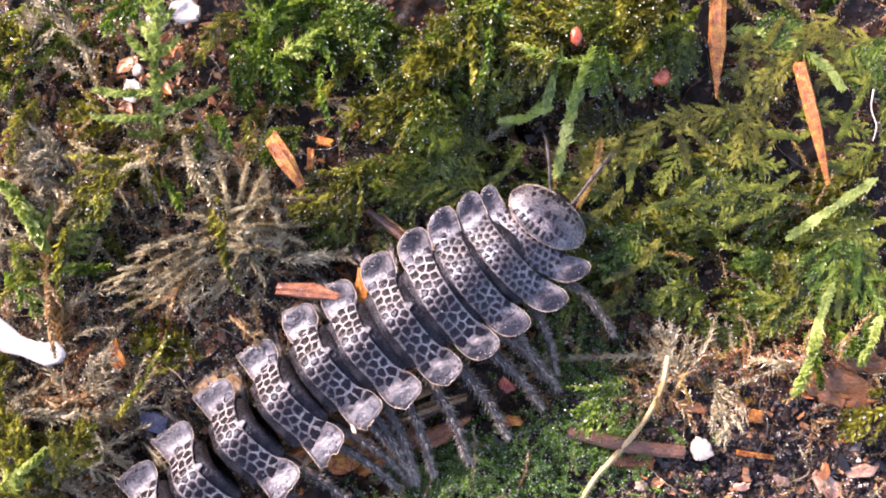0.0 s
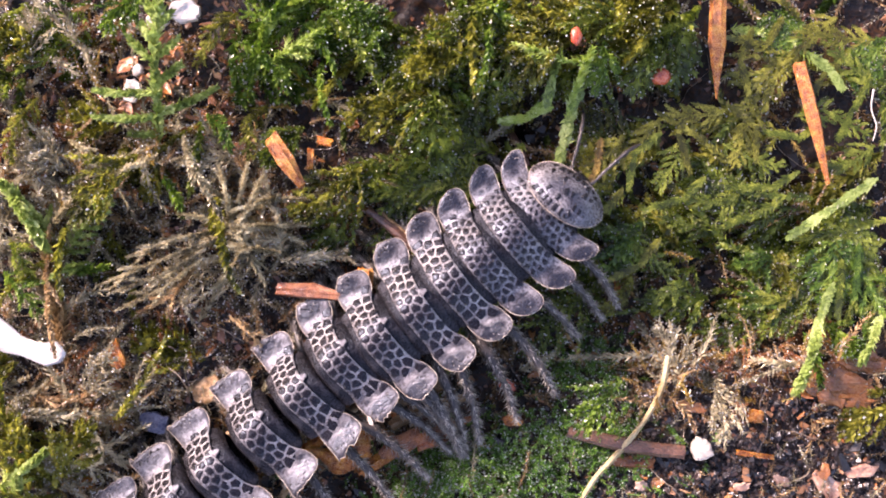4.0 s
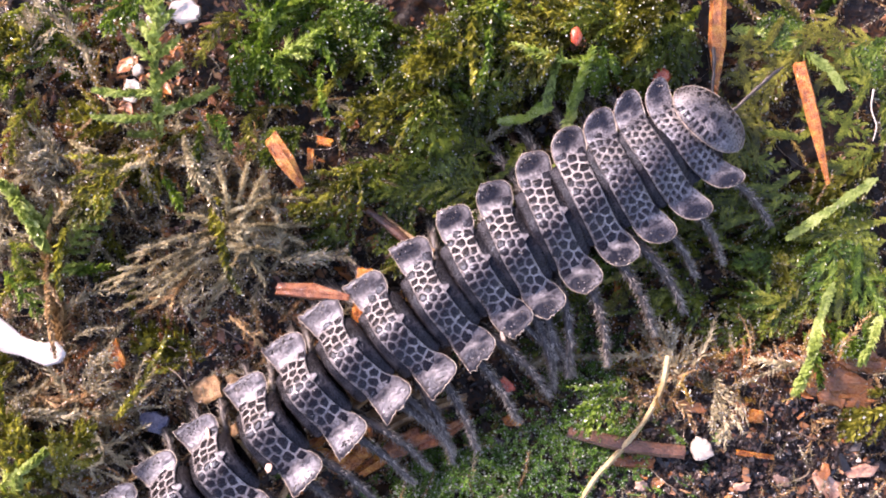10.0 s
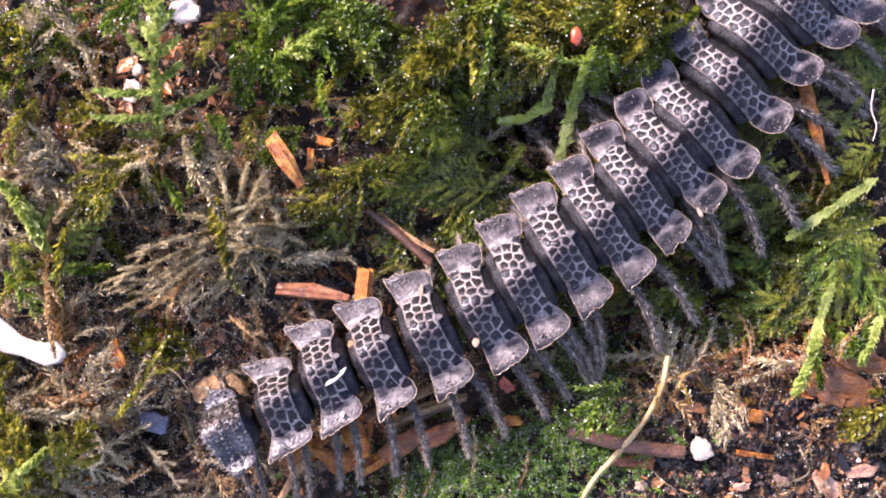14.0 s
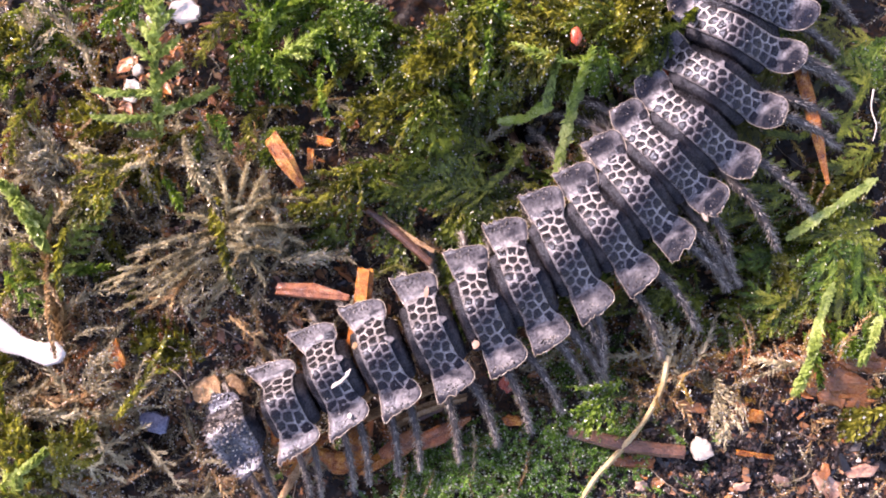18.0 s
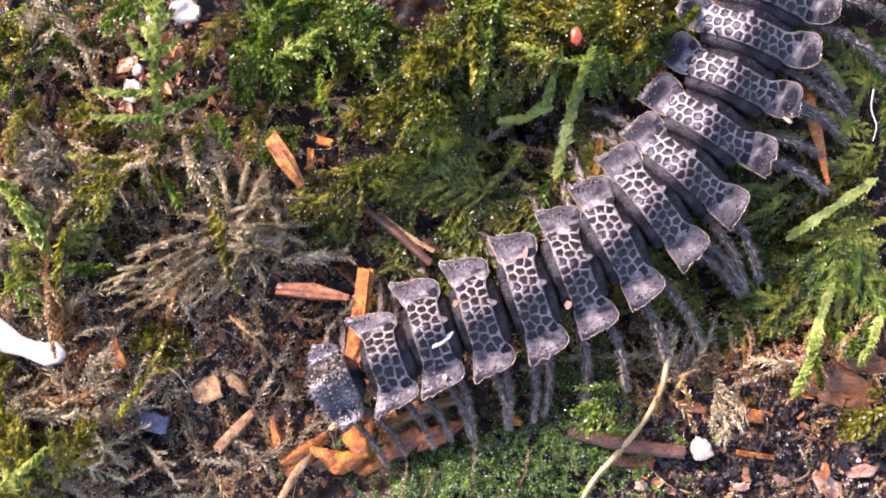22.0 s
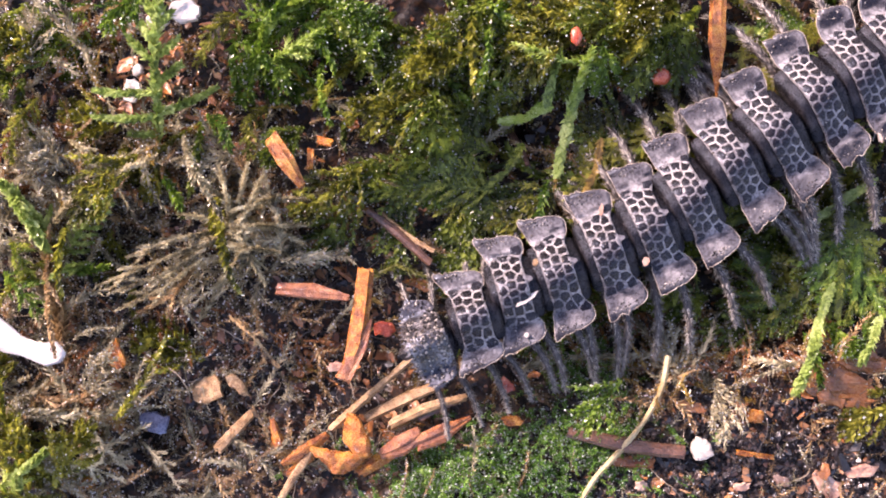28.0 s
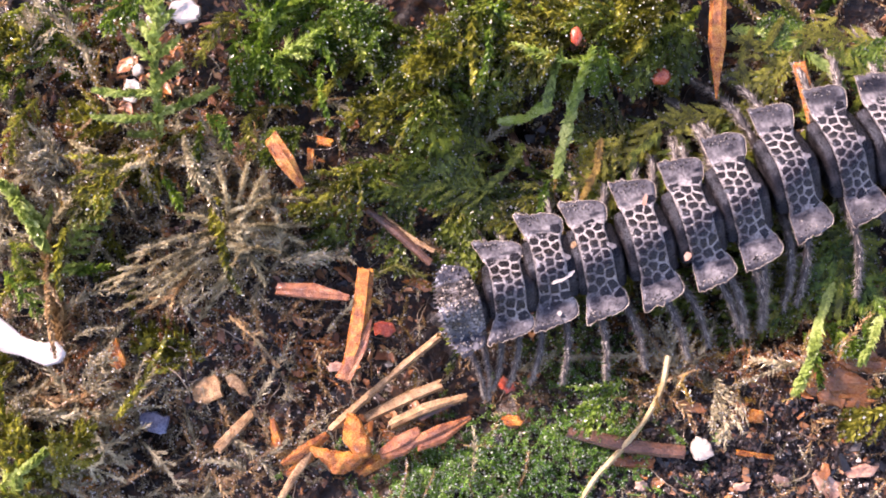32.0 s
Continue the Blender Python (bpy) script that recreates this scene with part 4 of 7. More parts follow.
# ---- single moss fronds that stand out ----
def frond(pts, mat, label, leaf, K, alpha=0.7, branches=(), width=0.36, stem=0.14, bleaf=0.6, lift=1.5):
    """One shoot along its points (x, y, z), with side branches given as (place along it, side, length, angle)."""
    p = np.array(pts, float)
    p[:, 2] += [float(rest_z(a, b)) + lift for a, b in p[:, :2]]
    d = np.diff(p, axis=0)
    L = np.linalg.norm(d, axis=1)
    root = thing("moss_frond", None, label, "moss", "moss fronds")
    root.location = p[0] * MM
    vs, fs, o = [], [], 0
    for a, seg, l in zip(p[:-1], d, L):
        ph, el = math.atan2(seg[1], seg[0]), math.asin(seg[2] / l)
        V, F = leafy(a[None], np.array([ph]), np.array([el]), np.array([el]), np.array([l]), max(6, int(2.6 * K * l / L.sum())), np.array([leaf]), width, alpha, None, stem)
        vs.append(V)
        fs.append(F + o)
        o += len(V)
    part("stem", mesh_from("stem", settle(np.concatenate(vs)) - p[0], np.concatenate(fs), mat, smooth=False), root)
    cum = np.concatenate([[0], np.cumsum(L)]) / L.sum()
    for s, sgn, bl, ba in branches:
        at = np.array([np.interp(s, cum, p[:, k]) for k in range(3)])
        i = min(len(d) - 1, int(np.searchsorted(cum, s, side="right")) - 1)
        ph = math.atan2(d[i][1], d[i][0]) + sgn * radians(ba)
        V, F = leafy(at[None], np.array([ph]), np.array([0.25]), np.array([-0.35]), np.array([bl]), max(10, int(bl * 15)), np.array([bleaf]), width, alpha, np.array([-sgn * 0.35]), stem * 0.6)
        part("branch", mesh_from("branch", settle(V) - p[0], F, mat, smooth=False), root)


frond([(-24.41, 9.11, 1.0), (-24.03, 11.97, 3.4), (-23.74, 15.3, 5.0), (-23.08, 21.5, 6.4)], "pale", "tall fresh green moss frond with side branches, out of the litter", 1.25, 40, width=0.75,
      branches=((.2, 1, 5.6, 108), (.36, 1, 5.4, 102), (.56, 1, 3.0, 62), (.66, 1, 2.0, 50), (.22, -1, 5.4, 68), (.42, -1, 2.6, 55), (.58, -1, 2.4, 52), (.08, 1, 2.4, 110), (.76, -1, 1.6, 46), (.8, 1, 1.6, 46)),
      stem=0.24, bleaf=0.85, alpha=0.42, lift=2.0)
frond([(*(-33.00, -8.30), 0.4), (*(-33.29, -3.88), 1.4), (*(-33.78, 0.54), 2.6)], "dead", "thick brown withered moss stem, fuzzy with dead leaves", 1.35, 90, alpha=0.5, width=0.45, stem=0.4)
frond([(*(-33.58, -0.25), 1.2), (*(-34.66, 2.60), 2.6), (*(-37.12, 5.35), 3.4)], "pale", "pale green tip of a withered moss shoot", 1.3, 70, alpha=0.3, width=0.75, stem=0.25,
      branches=((.3, -1, 2.2, 45), (.5, 1, 1.6, 40)))
frond([(*(-33.00, -0.83), 1.0), (*(-31.13, 1.62), 2.2), (*(-28.58, 4.47), 2.8)], "pale", "comb-like pale green moss frond beside a dark hollow", 0.7, 30, alpha=0.5, width=0.5, stem=0.16, bleaf=0.6,
      branches=tuple((0.1 + 0.13 * k, s, 1.9 - 0.16 * k, 58) for k in range(7) for s in (1, -1)))
# withered shoots spreading like a star from one tuft
for k, (tip, rise, leaf) in enumerate([((-12.37, 4.37), 2.2, .75), ((-11.59, 2.21), 1.8, .7), ((-15.3, 6.1), 2.6, .7), ((-11.98, 0.44), 1.4, .65), ((-22.68, -0.54), 1.8, .75), ((-23.96, -2.50), 1.4, .8),
                                       ((-24.94, 0.64), 2.0, .7), ((-18.95, 6.92), 2.6, .75), ((-21.21, 6.33), 2.4, .7), ((-16.50, 7.12), 2.6, .7), ((-19.44, -3.14), 1.4, .7), ((-15.42, -2.90), 1.2, .65), ((-22.29, 3.00), 2.6, .7)]):
    ox, oy = (-17.38, 2.26)
    ox, oy = ox + 0.9 * math.sin(3.3 * k), oy + 0.7 * math.cos(2.3 * k)
    u = 0.03 * (k % 3)
    sx, sy = ox + u * (tip[0] - ox), oy + u * (tip[1] - oy)
    mx_, my_ = ox + 0.55 * (tip[0] - ox) + 0.4 * math.sin(2.1 * k), oy + 0.55 * (tip[1] - oy) + 0.4 * math.cos(1.7 * k)
    frond([(sx, sy, 1.6), (mx_, my_, rise + 0.7 * math.sin(1.9 * k)), (*tip, rise - 0.3)], "straw", "straw-coloured withered moss shoot spreading from a tuft", leaf, 60, alpha=0.4, width=0.36, stem=0.14, lift=2.2)
# pale green shoots hanging over the bank; the darker fern colour stands in for the animal's shade
for pts in ([(39.08, 2.60), (35.16, 1.62), (30.93, 0.83)], [(38.84, 0.79), (35.40, -0.34), (32.21, -1.62)], [(37.51, 0.25), (36.33, -2.90), (35.25, -6.43)], [(35.55, 0.54), (34.37, -2.70), (32.95, -5.94)],
            [(39.08, -1.42), (37.71, -4.66), (36.73, -8.00)], [(30.74, -4.86), (28.87, -4.27), (27.30, -4.66)]):
    frond([(*pts[0], 1.6), (*pts[1], 2.6), (*pts[2], 1.4)], "fern", "green moss shoot drooping over the litter, coloured darker for shade", 0.85, 50, alpha=0.45, width=0.36, stem=0.15, lift=0.9,
          branches=((.35, 1, 1.6, 40), (.5, -1, 1.6, 40), (.68, 1, 1.2, 38)))
frond([(*(10.80, 8.79), 1.2), (*(10.80, 10.36), 2.2), (*(11.19, 13.06), 3.0), (*(12.37, 16.50), 3.4)], "fresh", "yellow-green thick moss shoot", 0.95, 60, alpha=0.5, stem=0.13, width=0.5, lift=3.0)
frond([(*(14.04, 16.25), 1.0), (*(10.61, 15.76), 2.6), (*(5.94, 17.14), 3.0)], "fresh", "yellow-green curved moss shoot", 0.8, 40, stem=0.13, width=0.4, lift=3.0)
frond([(*(10.11, 17.23), 1.4), (*(9.38, 14.78), 2.4), (*(9.23, 12.82), 2.6)], "fresh", "yellow-green thick moss shoot tip", 0.8, 26, alpha=0.4, stem=0.13, width=0.55, lift=3.0)
frond([(*(9.62, 12.32), 2.4), (*(7.17, 11.44), 2.8), (*(4.96, 11.10), 2.6)], "fresh", "yellow-green thick moss shoot tip", 0.8, 26, alpha=0.4, stem=0.13, width=0.55, lift=3.0)
frond([(*(25.2, 19.3), 2.0), (*(27.30, 18.95), 3.4), (*(30.25, 18.22), 3.4), (*(34.17, 15.27), 2.8)], "fresh", "fresh green moss shoot across the splinter", 0.9, 60, stem=0.13, lift=0.0)
frond([(*(-15.66, 15.27), 1.0), (*(-14.93, 18.71), 3.0), (*(-11.98, 22.64), 4.0)], "bright", "fresh green moss frond", 1.1, 46, stem=0.2, alpha=0.3, width=0.7, lift=3.0)
frond([(*(-15.42, 15.27), 1.6), (*(-12.96, 16.74), 2.4), (*(-10.11, 18.46), 2.6)], "fresh", "fresh green moss shoot tip", 0.7, 36, stem=0.13, lift=3.0,
      branches=((.4, 1, 1.6, 50), (.4, -1, 2.2, 50), (.6, -1, 1.6, 50)))
frond([(*(-7.07, -2.65), 1.8), (*(-4.12, -1.42), 2.6), (*(-1.67, -2.41), 2.2)], "olive", "golden olive moss shoot over a splinter", 0.7, 36, stem=0.13, lift=0.3)
# bright instead of fresh: the darker colour stands in for the animal's shade
frond([(*(28.87, -7.07), 1.0), (*(29.26, -5.25), 2.2), (*(26.81, -2.90), 2.4)], "bright", "fresh green moss tuft", 0.7, 36, lift=0.6, branches=((.5, 1, 2.5, 60), (.6, -1, 2.5, 60), (.7, 1, 2, 50)))
frond([(*(-36.53, -22.54), 1.0), (*(-37.51, -20.08), 2.4), (*(-35.55, -17.63), 2.8)], "fresh", "yellow-green moss shoot on the litter", 0.9, 40, alpha=0.5, stem=0.13, branches=((.5, -1, 2.6, 50), (.6, 1, 2, 50)))
# also a step darker in colour, for shade cast by the animal
frond([(*(34.91, -0.44), 1.2), (*(37.12, -2.90), 2.6), (*(38.10, -5.84), 2.4)], "bright", "fresh green moss frond", 0.8, 44, branches=((.3, -1, 3, 60), (.5, 1, 3, 60), (.6, -1, 2.4, 50), (.75, 1, 2, 50)))


# thick single shoots with close-set leaves
for pts, mat, leaf, label in [
    ([(-37.04, 5.01), (-35.09, 2.72), (-33.64, 0.05)], "pale", 1.35, "thick pale green moss shoot with a pointed tip"),
    ([(-33.64, 2.24), (-33.39, -1.9), (-33.05, -5.78), (-32.66, -8.94)], "dead", 0.59, "upright brown withered moss shoot on the litter"),
    ([(-33.49, 1.99), (-31.3, 4.18), (-28.14, 6.12), (-24.25, 7.83)], "straw", 0.68, "greyish withered moss shoot on the litter"),
    ([(-31.89, 9.28), (-30.09, 8.31), (-28.39, 6.95)], "straw", 0.43, "straw-coloured withered moss shoot over a dark hollow"),
    ([(-18.91, 1.75), (-23.04, 0.63), (-27.17, -0.68)], "grey", 0.59, "greyish withered moss shoot on the litter"),
    ([(-19.39, 0.78), (-24.01, -1.02), (-29.36, -3.11)], "straw", 0.53, "straw-coloured withered moss shoot over a dark hollow"),
    ([(-20.12, 0.05), (-24.01, -2.38), (-28.39, -3.84)], "grey", 0.5, "greyish withered moss shoot on the litter"),
    ([(-20.37, -0.68), (-23.53, -3.35), (-27.66, -5.2)], "straw", 0.5, "straw-coloured withered moss shoot on the litter"),
    ([(-21.1, -1.41), (-22.55, -3.84), (-25.71, -5.3)], "dead", 0.5, "brown withered moss shoot on the litter"),
    ([(-13.8, 4.67), (-15.75, 3.84), (-17.45, 2.38)], "straw", 0.53, "straw-coloured withered moss shoot on the litter"),
    ([(-13.56, 1.9), (-15.75, 1.99), (-17.94, 1.6)], "straw", 0.56, "straw-coloured withered moss shoot on the litter"),
    ([(-13.8, -0.34), (-15.99, 0.05), (-18.18, 0.53)], "straw", 0.5, "straw-coloured withered moss shoot on the litter"),
    ([(-22.07, 9.77), (-21.34, 7.34), (-19.88, 4.91), (-18.66, 2.48)], "grey", 0.68, "greyish withered moss shoot on the litter"),
    ([(-30.33, -1.17), (-32.27, -1.9), (-33.0, -2.38)], "pale", 0.7, "small pale green moss shoot tip"),
    ([(34.12, -2.87), (32.86, -5.78), (31.16, -8.94), (29.94, -12.01)], "pale", 1.3, "thick pale green moss shoot with a pointed tip"),
    ([(36.26, 0.53), (36.07, -1.9), (35.87, -4.08)], "bright", 1.0, "thick bright green moss shoot, wet"),
    ([(34.8, -0.92), (34.61, -3.35), (34.22, -5.78)], "fern", 1.0, "thick mid-green moss shoot, wet"),
    ([(-11.51, 21.47), (-13.53, 20.03), (-15.12, 18.25)], "fresh", 1.15, "thick yellow-green moss shoot, translucent and wet"),
    ([(5.73, 16.8), (7.27, 16.27), (8.86, 15.55)], "fresh", 1.0, "thick yellow-green moss shoot, translucent and wet"),
    ([(4.86, 11.02), (7.13, 11.31), (8.76, 12.57)], "fresh", 1.05, "thick yellow-green moss shoot, translucent and wet"),
    ([(9.82, 16.9), (9.34, 14.73), (8.86, 12.28)], "pale", 1.1, "thick pale green moss shoot with a pointed tip"),
    ([(12.71, 16.8), (11.46, 12.57), (10.4, 9.44), (9.92, 6.55)], "pale", 1.35, "thick pale green moss shoot with a pointed tip"),
    ([(37.94, 6.21), (33.99, 3.66), (30.23, 1.11)], "pale", 1.2, "thick pale green moss shoot with a pointed tip"),
    ([(-36.3, -21.13), (-35.58, -18.97), (-33.41, -17.04)], "pale", 1.2, "thick pale green moss shoot with a pointed tip"),
    ([(37.84, -5.73), (36.4, -7.65), (35.43, -9.58)], "pale", 1.0, "thick pale green moss shoot with a pointed tip"),
    ([(32.06, 16.9), (33.51, 15.69), (34.71, 14.11)], "pale", 1.1, "thick pale green moss shoot with a pointed tip"),
    ([(19.55, 20.27), (17.62, 18.34), (15.21, 15.45)], "olive", 1.0, "thick olive moss shoot with close-set leaves"),
    ([(21.95, 20.75), (20.03, 18.82), (17.14, 17.86)], "fern", 1.0, "thick mid-green moss shoot, wet"),
    ([(27.0, 19.31), (25.9, 16.42), (26.6, 13.53)], "olive", 1.0, "thick olive moss shoot with close-set leaves"),
    ([(29.66, 20.27), (28.21, 17.76), (24.84, 18.34)], "olive", 1.0, "thick olive moss shoot with close-set leaves"),
    ([(33.51, 11.6), (31.1, 9.68), (28.21, 10.16)], "fern", 1.0, "thick mid-green moss shoot, wet"),
    ([(24.84, 12.57), (27.25, 10.64), (27.25, 7.75)], "olive", 1.0, "thick olive moss shoot with close-set leaves"),
    ([(21.47, 12.57), (20.51, 10.16), (21.47, 6.79)], "olive", 1.0, "thick olive moss shoot with close-set leaves"),
    ([(19.06, 10.16), (16.66, 8.23), (16.18, 5.34)], "fern", 1.0, "thick mid-green moss shoot, wet"),
    ([(31.1, 6.79), (28.69, 5.34), (24.84, 5.34)], "fern", 1.0, "thick mid-green moss shoot, wet"),
    ([(22.92, 6.31), (20.99, 4.38), (17.62, 3.42)], "fern", 1.0, "thick mid-green moss shoot, wet"),
    ([(29.66, 4.38), (27.25, 2.94), (24.36, 1.97)], "fern", 1.0, "thick mid-green moss shoot, wet"),
    ([(13.77, 9.68), (13.29, 6.79), (11.84, 3.9)], "gold", 1.0, "thick golden brown moss shoot"),
    ([(15.69, 5.34), (14.25, 3.42), (11.36, 2.46)], "olive", 1.0, "thick olive moss shoot with close-set leaves"),
    ([(19.06, 1.01), (17.14, -1.4), (14.25, -2.84)], "olive", 1.0, "thick olive moss shoot with close-set leaves"),
    ([(35.43, 17.38), (33.03, 14.97), (31.58, 12.57)], "olive", 1.0, "thick olive moss shoot with close-set leaves"),
    ([(37.36, 14.97), (35.43, 11.6), (34.47, 9.68)], "fern", 1.0, "thick mid-green moss shoot, wet"),
    ([(-4.04, 20.27), (-5.97, 18.34), (-8.86, 17.86)], "fern", 1.0, "thick mid-green moss shoot, wet"),
    ([(1.73, 14.49), (-0.67, 15.45), (-3.08, 14.97)], "fern", 1.0, "thick mid-green moss shoot, wet"),
    ([(7.03, 9.2), (5.58, 6.79), (3.66, 5.34)], "fern", 1.0, "thick mid-green moss shoot, wet"),
    ([(-6.93, 16.42), (-8.86, 14.49), (-10.78, 12.08)], "olive", 1.0, "thick olive moss shoot with close-set leaves"),
]:
    n = len(pts) - 1
    frond([(x, y, 1.6 + 2.4 * math.sin(2.4 * k / n) / (1 + 0.2 * k)) for k, (x, y) in enumerate(pts)], mat, label, leaf if leaf < 1 else 0.85 * leaf, 58 if leaf > 1 else 44 if leaf > 0.75 else 70, alpha=0.27 if leaf > 1 else 0.4, width=0.8 if leaf > 1 else 0.6, stem=0.18 if leaf > 0.75 else 0.11, lift=2.4,
          branches=() if leaf > 0.75 else tuple((0.2 + 0.14 * k, 1 - 2 * (k % 2), 1.1 + 0.9 * math.sin(5 * k + pts[0][0]), 30 + 8 * math.sin(3 * k + pts[0][1])) for k in range(5)), bleaf=0.45)
# feathery fronds with two ranks of branches
for pts, mat, reach, label in [
    ([(4.53, 4.96), (-0.67, 5.73), (-6.35, 4.86)], "fern", 3.0, "fern-like mid-green moss frond, finely branched"),
    ([(3.76, 6.79), (-1.16, 7.56), (-6.21, 7.17)], "fern", 2.8, "fern-like mid-green moss frond, finely branched"),
    ([(4.62, 8.33), (0.77, 9.68), (-4.53, 9.48)], "fern", 2.6, "fern-like mid-green moss frond, finely branched"),
    ([(4.24, 10.88), (0.87, 12.08), (-2.36, 13.24)], "fern", 2.4, "fern-like mid-green moss frond, finely branched"),
    ([(0.29, 16.8), (-2.02, 14.59), (-4.04, 13.53)], "green", 2.2, "dark green feathery moss frond"),
    ([(-4.04, 18.58), (-6.93, 16.99), (-8.95, 15.84)], "green", 2.2, "dark green feathery moss frond"),
    ([(8.47, 14.88), (5.2, 18.25), (2.21, 19.31)], "green", 2.4, "dark green feathery moss frond"),
    ([(15.31, 20.27), (10.4, 19.5), (7.27, 19.02)], "olive", 2.2, "olive feathery moss frond with pale tips"),
    ([(16.66, 18.25), (13.38, 18.82), (9.68, 17.67)], "olive", 2.0, "olive feathery moss frond with pale tips"),
    ([(-6.84, 21.23), (-8.86, 19.79), (-10.88, 18.73)], "bright", 2.2, "bright green feathery moss frond, wet"),
    ([(-10.78, 20.17), (-13.67, 19.21), (-17.14, 20.27)], "bright", 2.4, "bright green feathery moss frond, wet"),
    ([(-13.43, 16.8), (-11.75, 17.38), (-9.97, 18.15)], "fresh", 1.1, "thick yellow-green moss shoot, translucent and wet"),
    ([(-13.91, 16.99), (-13.67, 15.26), (-13.43, 13.43)], "bright", 1.6, "bright green feathery moss frond, wet"),
    ([(37.74, 18.25), (34.47, 18.34), (31.58, 19.21)], "olive", 2.0, "olive feathery moss frond with pale tips"),
    ([(24.84, 12.08), (22.43, 11.6), (19.06, 11.79)], "olive", 2.0, "olive feathery moss frond with pale tips"),
    ([(27.34, 13.05), (26.29, 10.16), (25.32, 7.27)], "olive", 2.2, "olive feathery moss frond with pale tips"),
    ([(21.57, 9.68), (20.03, 7.27), (18.58, 5.25)], "fern", 2.2, "fern-like mid-green moss frond, finely branched"),
    ([(24.36, 9.2), (26.86, 7.75), (29.75, 7.17)], "fern", 2.0, "fern-like mid-green moss frond, finely branched"),
    ([(19.06, 11.6), (17.14, 9.2), (15.31, 7.27)], "olive", 2.0, "olive feathery moss frond with pale tips"),
    ([(15.79, 10.06), (13.29, 6.79), (10.5, 4.28)], "olive", 1.8, "olive feathery moss frond with pale tips"),
    ([(30.62, 11.6), (33.12, 12.08), (37.36, 9.77)], "fern", 2.2, "fern-like mid-green moss frond, finely branched"),
    ([(37.74, 9.1), (35.43, 7.27), (33.27, 6.98)], "fern", 2.0, "fern-like mid-green moss frond, finely branched"),
    # the next two take darker greens in place of the animal's shade
    ([(37.74, 4.38), (35.43, 1.01), (31.1, -1.88)], "fern", 2.6, "fern-like mid-green moss frond, finely branched"),
    ([(37.74, 0.05), (34.57, -2.84), (32.83, -6.69)], "green", 2.6, "dark green feathery moss frond"),
    ([(29.75, -0.67), (27.73, -1.01), (25.61, -1.3)], "bright", 1.8, "bright green feathery moss frond, wet"),
    ([(24.84, 1.01), (21.95, 1.97), (19.06, 2.84)], "fern", 2.2, "fern-like mid-green moss frond, finely branched"),
    ([(26.38, 5.34), (24.36, 3.9), (20.99, 4.28)], "fern", 2.2, "fern-like mid-green moss frond, finely branched"),
    ([(15.79, 1.97), (17.62, -0.43), (20.6, -2.36)], "green", 2.2, "dark green feathery moss frond"),
    ([(22.43, -1.4), (20.03, -3.8), (17.14, -4.86)], "green", 2.0, "dark green feathery moss frond"),
    ([(16.75, -1.88), (15.21, -4.77), (13.29, -5.73)], "olive", 1.8, "olive feathery moss frond with pale tips"),
    ([(1.73, 20.27), (0.29, 18.34), (-1.64, 16.42)], "green", 2.2, "dark green feathery moss frond"),
    ([(-2.12, 9.2), (-4.04, 12.08), (-6.93, 12.57)], "olive", 2.0, "olive feathery moss frond with pale tips"),
    ([(-17.52, 20.27), (-19.45, 18.34), (-20.89, 15.45)], "olive", 1.8, "olive feathery moss frond with pale tips"),
    ([(-34.86, 13.05), (-36.3, 10.16), (-36.78, 7.27)], "olive", 1.8, "olive feathery moss frond with pale tips"),
    ([(-35.82, -14.49), (-32.54, -14.3), (-29.66, -13.91)], "straw", 1.6, "straw-coloured withered feathery moss frond"),
    ([(-30.52, -15.26), (-29.27, -17.28), (-27.54, -18.82)], "grey", 1.8, "greyish withered moss shoot on the litter"),
    ([(-26.57, -17.19), (-24.65, -18.34), (-23.01, -20.75)], "grey", 1.8, "greyish withered moss shoot on the litter"),
    ([(-33.12, -18.34), (-30.52, -18.82), (-27.83, -20.27)], "straw", 1.6, "straw-coloured withered feathery moss frond"),
    ([(-34.86, -12.47), (-32.93, -13.43), (-29.56, -12.47)], "dead", 1.6, "dead brown feathery moss frond"),
    ([(-18.49, -5.73), (-16.08, -7.65), (-14.64, -10.06)], "dead", 1.6, "dead brown feathery moss frond"),
    ([(-37.74, -1.88), (-35.82, -3.32), (-33.89, -5.73)], "bright", 2.0, "bright green feathery moss frond, wet"),
    ([(-37.26, 1.01), (-35.82, -0.43), (-34.86, -2.84)], "fern", 2.0, "fern-like mid-green moss frond, finely branched"),
    ([(-15.12, -1.88), (-17.04, 0.05), (-20.41, 0.53)], "straw", 1.6, "straw-coloured withered feathery moss frond"),
    ([(34.47, 20.27), (31.58, 18.34), (29.66, 14.97)], "olive", 2.0, "olive feathery moss frond with pale tips"),
    ([(37.74, 14.01), (35.43, 15.94), (33.51, 18.34)], "fern", 2.0, "fern-like mid-green moss frond, finely branched"),
    ([(-20.41, 11.6), (-18.49, 10.16), (-18.01, 8.23)], "bright", 1.2, "bright green feathery moss frond, wet"),
    ([(-15.12, 12.57), (-16.56, 10.64), (-16.56, 7.75)], "olive", 1.6, "olive feathery moss frond with pale tips"),
]:
    wig = np.random.default_rng(int(abs(pts[0][0] * 31 + pts[0][1] * 7) * 10))
    pairs = max(7, int(math.dist(pts[0], pts[2]) / 0.72))
    ranks = [(0.05 + 0.92 * (k + wig.uniform(0, 0.5)) / pairs, sgn, reach * (1 - 0.65 * k / pairs) * wig.uniform(0.6, 1.15), wig.normal(48, 8)) for k in range(pairs) for sgn in (1, -1)]
    # fronds at the lower right are set low to lie in the animal's shadow
    high = 0.4 if pts[0][0] > 12 and pts[0][1] < 5 else 2.2
